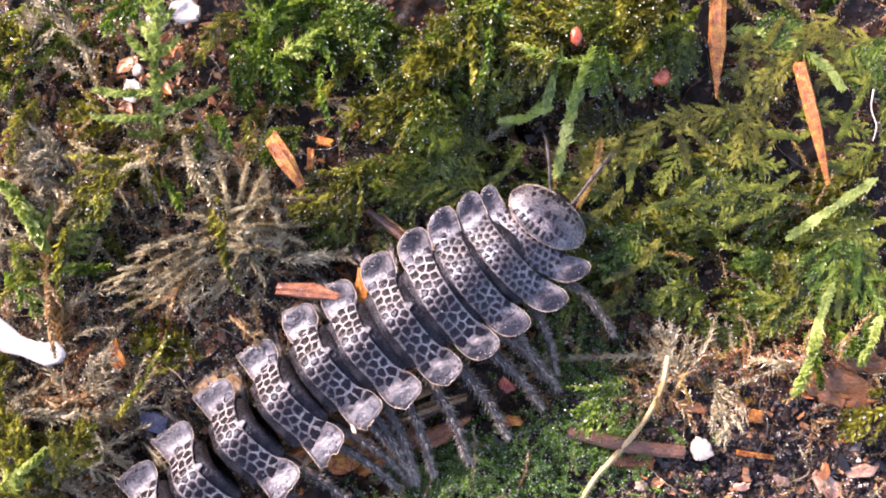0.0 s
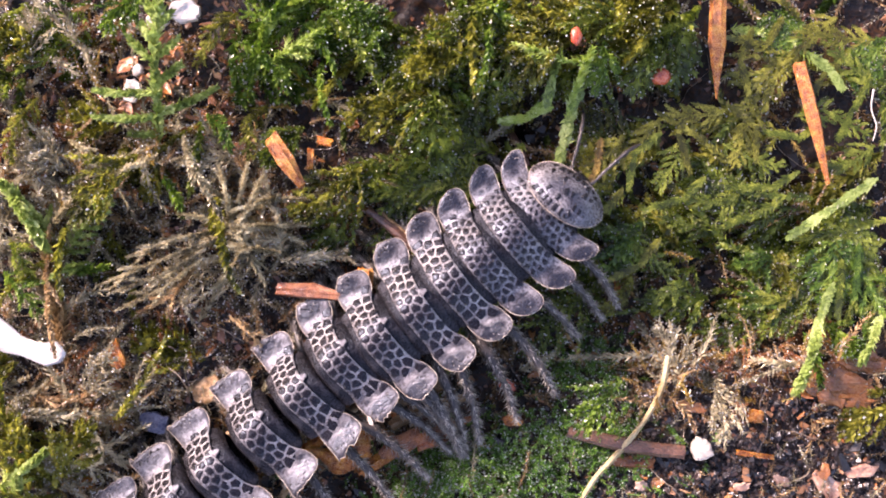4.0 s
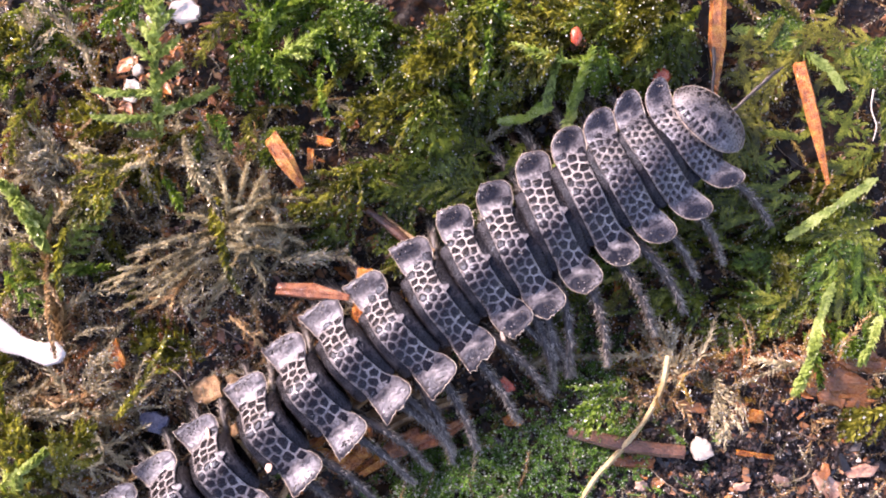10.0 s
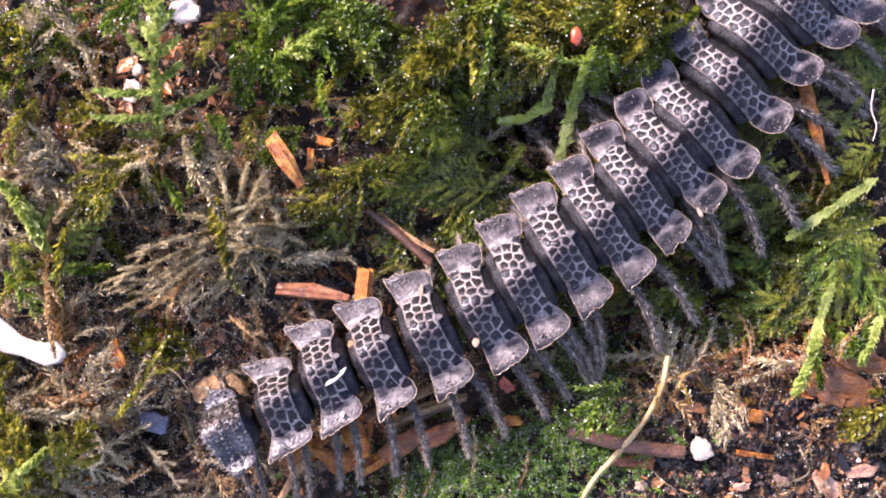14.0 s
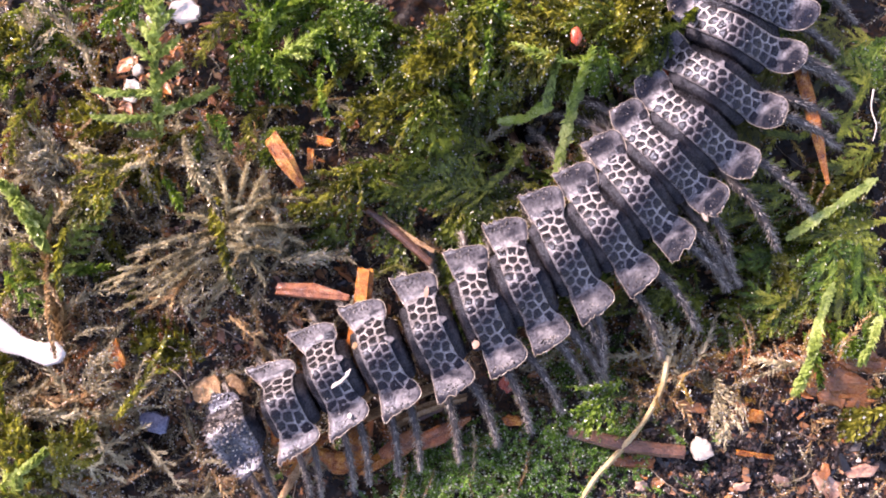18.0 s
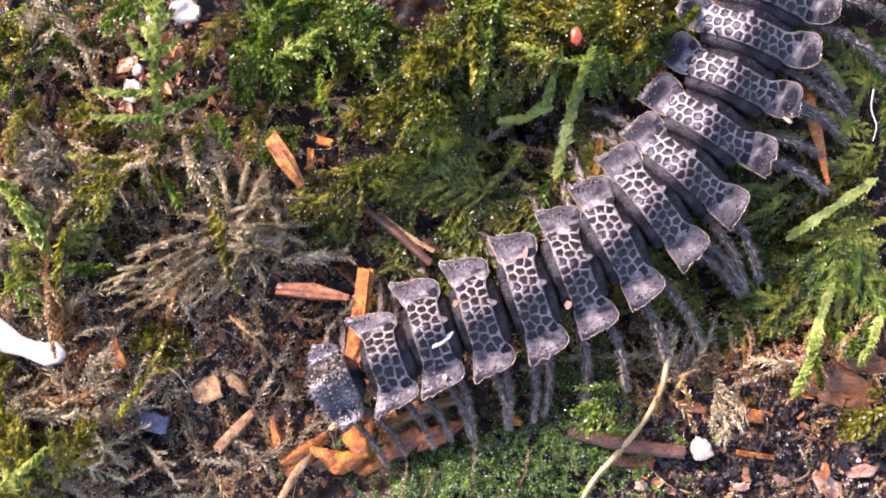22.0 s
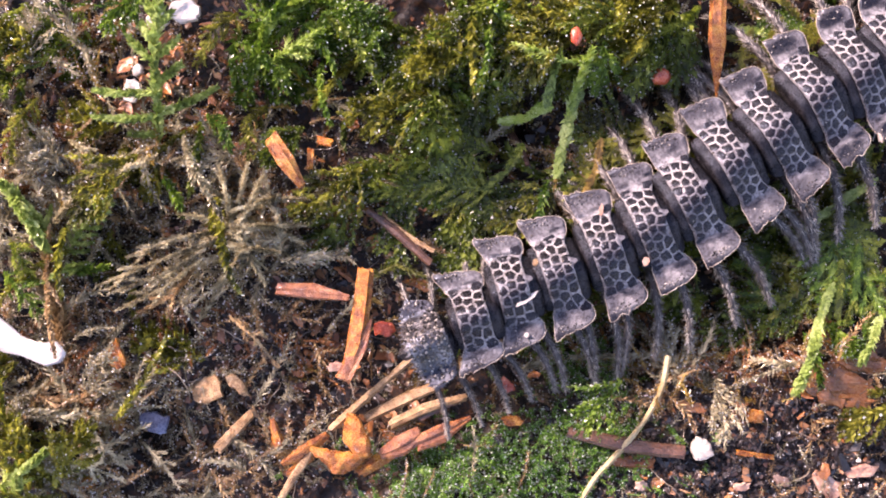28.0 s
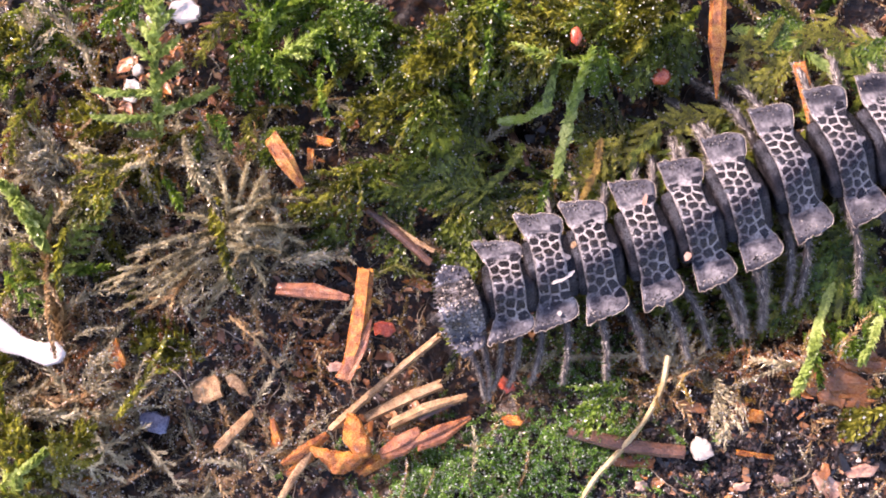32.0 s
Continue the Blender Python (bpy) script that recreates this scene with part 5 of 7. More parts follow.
    if mat in ("straw", "grey", "dead"):
        ranks = [(a, b, c * wig.uniform(0.3, 1.4), wig.normal(38, 16)) for a, b, c, d in ranks if wig.random() < 0.6]
        frond([(*pts[0], 0.8), (*pts[1], 2.4), (*pts[2], 1.6)], mat, label, 0.6, 24, alpha=0.3, width=0.3, stem=0.12, bleaf=0.55, lift=1.8, branches=ranks)
    else:
        frond([(*pts[0], 0.8), (*pts[1], 3.0), (*pts[2], 1.8)], mat, label, 0.55, 34, alpha=0.45, width=0.5, stem=0.1, bleaf=0.46, lift=high, branches=ranks)


# ---- the millipede ----
N_RINGS = 19
WIDTHS = [7.4, 11.4, 12.7, 12.8, 12.8, 12.8, 12.4, 12.1, 12.0, 11.8, 11.5, 11.3, 10.9, 10.6, 9.9, 9.5, 8.2, 7.6, 1.2]
RIDE = 4.5


class Plate:
    """The shape of one back plate: x forward, y to the left, z up, in millimetres."""

    def __init__(self, i):
        self.i, self.half = i, WIDTHS[i] / 2
        self.collum, self.tail = i == 0, i == 18
        self.sweep = {1: 1.7, 2: 1.4, 3: 1.2, 4: 1.0}.get(i, 0.95 if i < 13 else max(-0.1, 0.95 - 0.28 * (i - 12)))
        self.hook = 0.0 if i < 5 else min(0.7, 0.12 * (i - 4))
        self.len = 1.13 + 0.02 * max(0, i - 8) if i < 17 else 1.5
        self.flare = 0.0 if i < 2 else min(0.48, 0.12 * (i - 1))
        if i in (1, 2, 3, 4):
            self.len = 1.2

    def edges(self, c):
        if self.collum:
            k = 2.25 * max(0.0, 1 - c ** 2.4) ** 0.5
            return k + 0.35 * c * c - 0.1, -k + 0.35 * c * c - 0.1
        if self.i == 18:
            k = 0.4 * max(0.0, 1 - c ** 2.0) ** 0.5
            return 1.4 * (1 - 0.3 * c * c), -k
        front, rear = self.len, -self.len - 0.1
        wing = min(1.0, max(0.0, (c - 0.46) / 0.24))
        wing = wing * wing * (3 - 2 * wing)
        front += self.flare * wing
        rear -= 0.6 * self.flare * wing
        if self.i == 17:
            front, rear = 1.7 - 0.4 * c * c, -0.6 - 1.3 * max(0.0, 1 - c ** 2.2) ** 0.5
        if c > 0.6 and self.i < 17:
            rear -= self.hook * ((c - 0.6) / 0.4) ** 1.5
        mid = 0.0 if self.i >= 5 else 0.1
        s = max(0.0, (c - 0.8) / 0.2)
        front -= (front - mid) * (1 - max(0.0, 1 - s * s) ** 0.5)
        if self.i < 8:
            amount = 1.0 if self.i < 4 else 0.75 - 0.12 * (self.i - 4)
            s2 = max(0.0, (c - 0.78) / 0.22)
            rear += (mid - rear - 0.1) * amount * (1 - max(0.0, 1 - s2 * s2) ** 0.5)
        sw = self.sweep * c * c
        return front + sw, rear + sw

    def z(self, x, y):
        c = min(1.0, abs(y) / self.half)
        f, r = self.edges(c)
        v = 0.5 if f - r < 1e-6 else min(1.0, max(0.0, (f - x) / (f - r)))
        if self.collum:
            return 0.7 + 1.9 * (1 - c * c) * (0.6 + 0.4 * math.sin(math.pi * v) ** 0.6) - 1.0 * (1 - v) ** 2
        if self.tail:
            return -0.2 + 1.2 * (1 - c * c) ** 0.7 * (0.75 + 0.25 * math.sin(math.pi * v)) - 0.15 * v
        dome = (1.8 if self.i == 1 else 2.5) * (0.5 + 0.5 * math.cos(min(c / 0.76, 1) * math.pi))
        wing = 0.0 if c < 0.5 else 0.22 * ((c - 0.5) / 0.5)
        pillow = 0.16 * (1 - (2 * v - 1) ** 2) * (1 if c < 0.6 else 0.7)
        return dome + wing + pillow - (0.1 * v if c > 0.6 else 0)


def build_plate(pl):
    nu, nv = 57, 11
    top, bot = [], []
    r = np.random.default_rng(pl.i + 100)
    for a in range(nu):
        u = -1 + 2 * a / (nu - 1)
        u = math.copysign(abs(u) ** 0.85, u)
        c = abs(u)
        f, rr = pl.edges(c)
        for b in range(nv):
            v = b / (nv - 1)
            x, y = f + (rr - f) * v, u * pl.half
            if 5 <= pl.i < 18 and a in (0, nu - 1):
                y += math.copysign(((0.4 if b % 2 else -0.3) * (0.15 + v) + r.normal(0, 0.08)) * min(1.0, 0.2 * (pl.i - 3)), y)
            if pl.i == 17 and b == nv - 1:
                x -= 0.35 if a % 3 == 0 else r.uniform(-0.12, 0.05)
            z = pl.z(x, y) + r.normal(0, 0.012)
            top.append((x, y, z))
            k = 0.97
            bot.append((x * k + (f + rr) * 0.015, y * 0.985, z - 0.24))
    n = nu * nv
    v = np.array(top + bot)
    f = []
    for a in range(nu - 1):
        for b in range(nv - 1):
            q = a * nv + b
            f.append((q, q + nv, q + nv + 1, q + 1))
            f.append((n + q, n + q + 1, n + q + nv + 1, n + q + nv))
    edge = [a * nv for a in range(nu)] + [(nu - 1) * nv + b for b in range(1, nv)] + [a * nv + nv - 1 for a in range(nu - 2, -1, -1)] + [b for b in range(nv - 2, 0, -1)]
    for p, q in zip(edge, edge[1:] + edge[:1]):
        f.append((p, n + p, n + q, q))
    return v, f, [v[e] for e in edge], nu


def pigment_of(pl):
    """How dark the plate is at each of its points: a pale wing with a dark patch outside and a brownish margin."""
    nu, nv = 57, 11
    r = np.random.default_rng(pl.i + 900)
    marks = []
    for side in (-1, 1):
        marks.append((side, 0.87 + r.normal(0, 0.012), 0.6 + r.normal(0, 0.08), 0.1, 0.38, r.uniform(0.9, 1.1) * (1 - 0.7 * min(1.0, max(0.0, (pl.i - 7) / 4)))))
        for _ in range(3):
            marks.append((side, r.uniform(0.66, 0.78), r.uniform(0.15, 0.85), r.uniform(0.025, 0.045), r.uniform(0.08, 0.18), r.uniform(0.5, 0.95)))
    if pl.i == 17:
        marks += [(side, r.uniform(0, 0.85), r.uniform(0.1, 0.95), r.uniform(0.06, 0.16), r.uniform(0.1, 0.25), r.uniform(0.7, 1.1)) for side in (-1, 1) for _ in range(9)]
    if pl.collum:
        marks = [(side, 0.3, 0.3, 0.5, 0.35, 0.35) for side in (-1, 1)]
    out = []
    for a in range(nu):
        u = -1 + 2 * a / (nu - 1)
        u = math.copysign(abs(u) ** 0.85, u)
        for b in range(nv):
            v, p = b / (nv - 1), 0.0
            for side, mc, mv, rc, rv, k in marks:
                d = math.hypot((u * side - mc) / rc, (v - mv) / rv)
                p = max(p, k * min(1.0, max(0.0, (1.3 - d) / 0.45)))
            if abs(u) > 0.95 and not pl.collum:
                p = max(p, 0.55)
            out.append(p)
    return out + out


def tube_loop(pts, rad, sides=5, closed=True):
    pts = np.array(pts)
    keep = [0]
    for k in range(1, len(pts)):
        if np.linalg.norm(pts[k] - pts[keep[-1]]) > 0.05:
            keep.append(k)
    pts = pts[keep]
    n = len(pts)
    d = np.roll(pts, -1, 0) - np.roll(pts, 1, 0)
    if not closed:
        d[0], d[-1] = pts[1] - pts[0], pts[-1] - pts[-2]
    d /= np.linalg.norm(d, axis=1, keepdims=True) + 1e-9
    up = np.array([0, 0, 1.0])
    s = np.cross(d, up)
    s /= np.linalg.norm(s, axis=1, keepdims=True) + 1e-9
    w = np.cross(s, d)
    rad = np.full((n, 1, 1), rad)
    if not closed:
        rad[[0, -1]] *= 0.2
    ang = np.linspace(0, 2 * np.pi, sides, endpoint=False)
    v = pts[:, None, :] + (s[:, None, :] * np.cos(ang)[None, :, None] + w[:, None, :] * np.sin(ang)[None, :, None]) * rad
    f = []
    for i in range(n if closed else n - 1):
        j = (i + 1) % n
        for a in range(sides):
            b = (a + 1) % sides
            f.append((i * sides + a, i * sides + b, j * sides + b, j * sides + a))
    return v.reshape(-1, 3), f


def build_cells(pl):
    """The dark raised scales that leave a pale net between them."""
    r = np.random.default_rng(pl.i + 300)
    cells = []

    def flat_scale(poly, high):
        """A low scale on the plate with the outline poly, edges rounded off."""
        k = len(poly)
        cx, cy = sum(p[0] for p in poly) / k, sum(p[1] for p in poly) / k
        v, f = [], []
        for s, h in ((1.0, -0.03), (0.9, 0.02 * high), (0.6, 0.045 * high)):
            for px, py in poly:
                x, y = cx + (px - cx) * s, cy + (py - cy) * s
                v.append((x, y, pl.z(x, y) + h))
        v.append((cx, cy, pl.z(cx, cy) + 0.05 * high))
        for q in range(2):
            for a in range(k):
                b = (a + 1) % k
                f.append((q * k + a, q * k + b, (q + 1) * k + b))
                f.append((q * k + a, (q + 1) * k + b, (q + 1) * k + a))
        for a in range(k):
            f.append((2 * k + a, 2 * k + (a + 1) % k, 3 * k))
        cells.append((v, f))

    def clip(poly, nx, ny, d):
        out = []
        for (ax, ay), (bx, by) in zip(poly, poly[1:] + poly[:1]):
            da, db = ax * nx + ay * ny - d, bx * nx + by * ny - d
            if da <= 0:
                out.append((ax, ay))
            if (da < 0 < db) or (db < 0 < da):
                t = da / (da - db)
                out.append((ax + (bx - ax) * t, ay + (by - ay) * t))
        return out

    if pl.i < 17:
        size = {0: 0.55, 1: 0.58, 2: 0.64, 3: 0.72}.get(pl.i, 0.82)
        gap = {0: 0.11, 1: 0.11, 2: 0.1, 3: 0.085}.get(pl.i, 0.06)
        rows = 5 if pl.collum else 4 if pl.i < 4 else 3
        reach = 0.66 if pl.i > 2 else 0.6
        pts = []
        for row in range(-1, rows + 1):
            n = int(pl.half * reach / size) + 2
            for j in range(-n, n + 1):
                y = (j + 0.5 * (row % 2)) * size + r.normal(0, 0.12)
                c = min(1.0, abs(y) / pl.half)
                fr, re = pl.edges(c)
                x = fr + (re - fr) * ((row + 0.5) / rows * 0.94 + 0.03) + r.normal(0, 0.1)
                pts.append((x, y, 0 <= row < rows and c < reach + r.normal(0, 0.03), row))
        for x, y, use, row in pts:
            if not use or (pl.collum and 0 < row < rows - 1 and r.random() < 0.5):
                continue
            poly = [(x + 0.62 * math.cos(a * math.pi / 4), y + 0.62 * math.sin(a * math.pi / 4)) for a in range(8)]
            for x2, y2, _, _ in pts:
                dx, dy = x2 - x, y2 - y
                l = math.hypot(dx, dy)
                if 0 < l < 1.5 and poly:
                    poly = clip(poly, dx / l, dy / l, (x * dx + y * dy) / l + l / 2 - gap)
            if len(poly) > 2:
                flat_scale(poly, 1.6 if pl.i < 4 else 0.9)
    return cells


def build_granules(pl):
    """Low dark knobs, thick towards the outer ends of the plate and thin elsewhere."""
    r = np.random.default_rng(pl.i + 700)
    v, f = [], []
    for _ in range({17: 420, 0: 90, 1: 30, 2: 30, 3: 30, 4: 40}.get(pl.i, 60 if pl.i < 11 else 150)):
        if pl.i < 17 and r.random() < 0.72:
            c = 0.93 + r.normal(0, 0.04)
            s = 0.6 + r.normal(0, 0.22)
        else:
            c, s = abs(r.normal(0, 0.3)) if r.random() < 0.5 else r.random(), r.random()
        c, s = min(c, 0.97), min(0.95, max(0.05, s))
        y = c * pl.half * (1 if r.random() < 0.5 else -1)
        fr, re = pl.edges(c)
        x = fr + (re - fr) * s
        z, k = pl.z(x, y), r.uniform(0.05, 0.13) * (1.5 if pl.i == 17 else 1)
        o, a0 = len(v), r.uniform(0, 6.28)
        for a in range(5):
            t = a0 + a * 1.257
            v.append((x + k * math.cos(t), y + k * math.sin(t), z - 0.03))
        v.append((x + r.normal(0, 0.02), y + r.normal(0, 0.02), z + k * r.uniform(0.5, 1.1)))
        f += [(o + a, o + (a + 1) % 5, o + 5) for a in range(5)]
    return v, f


def build_barrel(i):
    k = WIDTHS[i] / 13.0
    prof = [(2.3, 0.7), (2.2, 0.84), (1.9, 0.93), (1.0, 0.98), (-1.2, 0.98), (-1.8, 0.93), (-2.0, 0.8), (-2.1, 0.3)]
    if i == 17:
        prof = [(2.3, 0.55), (1.5, 0.95), (0.0, 1.0), (-1.0, 0.8), (-1.5, 0.3)]
    if i == 18:
        prof = [(1.8, 0.8), (0.8, 0.8), (0.1, 0.6), (-0.4, 0.35), (-0.7, 0.1)]
    sides = 28
    v, f = [], []
    for x, s in prof:
        for a in range(sides):
            t = 2 * math.pi * a / sides
            y = 0.6 * WIDTHS[i] / 2 * math.cos(t) if i < 18 else 3.5 * k * math.cos(t)
            if math.sin(t) > 0 and i < 18:
                z = (1.5 if i < 2 else 2.5) * (0.5 + 0.5 * math.cos(min(abs(y) / (0.38 * WIDTHS[i]), 1) * math.pi)) - 0.24
            else:
                z = -0.05 + (1.9 if math.sin(t) > 0 else 1.8) * min(1, k + 0.1) * math.sin(t)
            v.append((x, y * s, -0.35 + (z + 0.35) * s))
    for q in range(len(prof) - 1):
        for a in range(sides):
            b = (a + 1) % sides
            f.append((q * sides + a, (q + 1) * sides + a, (q + 1) * sides + b, q * sides + b))
    return v, f


def build_leg(side, seed):
    """A jointed, bristly walking leg from its hip outwards."""
    r = np.random.default_rng(seed)
    joints = [(0, 0, 0), (0.1, 1.0, -0.3), (0.25, 2.6, 0.05), (0.3, 4.3, 0.0), (0.2, 5.8, -0.4), (-0.05, 7.0, -1.0), (-0.3, 7.9, -1.6), (-0.4, 8.4, -1.9)]
    rads = [0.3, 0.31, 0.32, 0.3, 0.27, 0.23, 0.16, 0.05]
    p = np.array(joints)
    p[:, 1] *= side
    (v, f) = jointed(p, rads)
    hv, hf = [], []
    for k in range(len(p) - 1):
        a, b = p[k], p[k + 1]
        d = (b - a) / np.linalg.norm(b - a)
        s = np.cross(d, (0, 0, 1.0))
        s /= np.linalg.norm(s)
        w = np.cross(s, d)
        for _ in range(70 if k else 8):
            t, an = r.random(), r.uniform(0, 6.28)
            n = s * math.cos(an) + w * math.sin(an)
            root = a + (b - a) * t + n * (rads[k] * (1 - t) + rads[k + 1] * t) * 0.95
            tip = root + n * r.uniform(0.22, 0.44) + d * r.uniform(0.15, 0.4)
            q = np.cross(n, d) * 0.035
            o2 = len(hv)
            hv += [root + q, root - q, tip, root + d * 0.04]
            hf += [(o2, o2 + 1, o2 + 2), (o2 + 1, o2 + 3, o2 + 2), (o2 + 3, o2, o2 + 2)]
    return (v, f), (hv, hf)


def jointed(p, rads, sides=8):
    """A limb of swollen joints along the points p, as one closed skin."""
    rows = []
    for k in range(len(p) - 1):
        a, b = p[k], p[k + 1]
        d = (b - a) / np.linalg.norm(b - a)
        s = np.cross(d, (0, 0, 1.0))
        s /= np.linalg.norm(s)
        w = np.cross(s, d)
        for t, q in ((0.03, 0.7), (0.14, 0.88), (0.78, 1.12), (0.94, 0.98)):
            rad = (rads[k] * (1 - t) + rads[k + 1] * t) * q
            rows.append([a + (b - a) * t + (s * math.cos(2 * math.pi * m / sides) + w * math.sin(2 * math.pi * m / sides)) * rad for m in range(sides)])
    n = len(rows)
    v = [x for row in rows for x in row] + [p[0], p[-1]]
    f = []
    for q in range(n - 1):
        for m in range(sides):
            e = (m + 1) % sides
            f += [(q * sides + m, q * sides + e, (q + 1) * sides + e), (q * sides + m, (q + 1) * sides + e, (q + 1) * sides + m)]
    for m in range(sides):
        e = (m + 1) % sides
        f += [(n * sides, e, m), (n * sides + 1, (n - 1) * sides + m, (n - 1) * sides + e)]
    return v, f


def ellipsoid(c, r, nu=18, nv=12):
    v = [(c[0] + r[0] * math.sin(math.pi * j / nv) * math.cos(2 * math.pi * i / nu), c[1] + r[1] * math.sin(math.pi * j / nv) * math.sin(2 * math.pi * i / nu),
          c[2] + r[2] * math.cos(math.pi * j / nv)) for j in range(nv + 1) for i in range(nu)]
    f = [(j * nu + i, (j + 1) * nu + i, (j + 1) * nu + (i + 1) % nu, j * nu + (i + 1) % nu) for j in range(nv) for i in range(nu)]
    return v, f


def build_antenna(side):
    p = np.array([(0, 0, 0), (0.7, 0.6 * side, 0.1), (2.0, 1.3 * side, 0.5), (3.0, 1.9 * side, 0.7), (4.0, 2.5 * side, 0.6), (4.8, 3.1 * side, 0.3), (5.2, 3.5 * side, 0.0)])
    return jointed(p, [0.13, 0.15, 0.16, 0.18, 0.19, 0.15, 0.04])


millipede = tagged(new("millipede"), "dark flat-backed millipede with a pale net pattern crawling over moss", "millipede")
LEG_MESHES = {}
for side in (1, -1):
    for k in range(3):
        (v, f), (hv, hf) = build_leg(side, 20 + k)
        o = len(v)
        me = mesh_from("leg", list(v) + list(hv), list(f) + [tuple(a + o for a in t) for t in hf], "leg")
        me.materials.append(M["hair"])
        me.polygons.foreach_set("material_index", np.array([0] * len(f) + [1] * len(hf), dtype=np.int32))
        LEG_MESHES[side, k] = me

rings, legs = [], []
for i in range(N_RINGS):
    bv, bf = build_barrel(i)
    ring = part("telson" if i == 18 else "body_ring", mesh_from("body_ring", bv, bf, "barrel"), millipede, "tapered dark tail end" if i == 18 else "")
    pl = Plate(i)
    pv, pf, edge, nu = build_plate(pl)
    plate_mesh = mesh_from("back_plate", pv, pf, "tail" if i == 18 else "front" if i < 4 or i == 17 else "shell")
    plate_mesh.attributes.new("pigment", "FLOAT", "POINT").data.foreach_set("value", pigment_of(pl))
    part("collar_plate" if i == 0 else "back_plate", plate_mesh, ring,
         "smooth dusty dark plate at the tail" if i >= 17 else "")
    if i < 18:
        half_way = len(edge) // 4
        turned = edge[half_way:] + edge[:half_way]
        runs = [edge] if i == 0 else [] if i == 17 else [[p for p in turned if p[1] > 0.56 * pl.half], [p for p in turned if p[1] < -0.56 * pl.half]]
        for run in runs:
            ev, ef = tube_loop(run, 0.033, closed=i == 0)
            part("margin", mesh_from("margin", ev, ef, "rim"), ring, "pale translucent rim of the plate")
        cells = build_cells(pl)
        for cv, cf in cells:
            part("scale", mesh_from("scale", cv, cf, "cell"), ring)
        gv, gf = build_granules(pl)
        tagged(part("grit", mesh_from("grit", gv, gf, "granule", smooth=False), ring, "dark grit-like granules on the plate ends"), kind="stuff")
        if 4 < i < 16:
            tx, tz = pl.edges(0.08)[0], pl.z(pl.edges(0.08)[0], 0.5)
            tv = [(tx - 0.25, 0.05, tz), (tx - 0.25, 1.0, tz), (tx + 0.2, 0.25, tz - 0.05), (tx + 0.2, 0.75, tz - 0.05), (tx + 0.5, 0.4, tz - 0.12), (tx + 0.5, 0.6, tz - 0.12)]
            tv = [(x, y, z + 0.03) for x, y, z in tv] + [(x, y, z - 0.2) for x, y, z in tv]
            tf = [(0, 2, 3, 1), (2, 4, 5, 3), (6, 7, 9, 8), (8, 9, 11, 10), (0, 6, 8, 2), (2, 8, 10, 4), (4, 10, 11, 5), (5, 11, 9, 3), (3, 9, 7, 1), (1, 7, 6, 0)]
            part("tab", mesh_from("tab", tv, tf, "shell", smooth=False), ring, "pale tab at the front edge of the plate")
    rings.append(ring)
    if 0 < i < 18:
        for pair, x in enumerate((0.75, -0.95) if i > 3 else (0.0,)):
            for side in (1, -1):
                lm = LEG_MESHES[side, (i + pair) % 3]
                leg = part("leg", lm, ring, "dark bristly jointed leg")
                k = 1.42 * WIDTHS[i] / 13.2 if i > 3 else 1.15
                legs.append((leg, i, pair, side, x, k))

hv, hf = ellipsoid((1.5, 0, -1.0), (1.5, 1.9, 1.4))
head = part("head", mesh_from("head", hv, hf, "barrel"), rings[0], "dark rounded head under the collar plate")
antennae = []
for side in (1, -1):
    av, af = build_antenna(side)
    antennae.append((part("antenna", mesh_from("antenna", av, af, "leg"), rings[0], "dark club-jointed antenna"), side))


def speck(ring, x, y, z, length, width, turn, mat, name, label):
    """A bit of litter stuck to the back."""
    r = np.random.default_rng(int(1000 * abs(x + 2 * y)) + 1)
    c, s = math.cos(radians(turn)), math.sin(radians(turn))
    o = [(a * length / 2 * (1 + r.normal(0, 0.1)), b * width / 2 * (1 + r.normal(0, 0.2))) for a, b in ((-1, -.5), (-.3, -1), (.6, -.8), (1, .2), (.4, 1), (-.6, .8))]
    v = [(x + c * a - s * b, y + s * a + c * b, z + h) for h in (-0.1, 0.12) for a, b in o]
    f = [(k, (k + 1) % 6, 6 + (k + 1) % 6, 6 + k) for k in range(6)] + [(6, 7, 8, 9), (6, 9, 10, 11)]
    part(name, mesh_from(name, v, f, mat, smooth=False), ring, label)


speck(rings[15], 0.85, -1.05, 1.95, 2.2, 0.5, 18, "white", "flake", "white sliver stuck to the back plate")
speck(rings[7], -1.0, -5.7, 0.3, 0.9, 0.35, 75, "rim", "spine", "pale broken tip at the plate edge")
speck(rings[13], 0.9, 3.4, 0.45, 1.2, 0.4, 60, "pink", "flake", "pale crumb stuck to the back plate")
speck(rings[12], -1.5, -2.6, 0.95, 0.7, 0.6, 20, "pink", "flake", "pale crumb stuck to the back plate")
speck(rings[14], -1.6, 1.4, 1.4, 0.7, 0.4, 50, "wood", "flake", "pale crumb stuck to the back plate")
speck(rings[15], 0.1, -3.9, 0.4, 0.5, 0.4, 50, "white", "flake", "pale crumb stuck to the back plate")
speck(rings[6], -0.2, -0.9, 1.9, 0.9, 0.15, 100, "white", "flake", "pale hair stuck to the back plate")


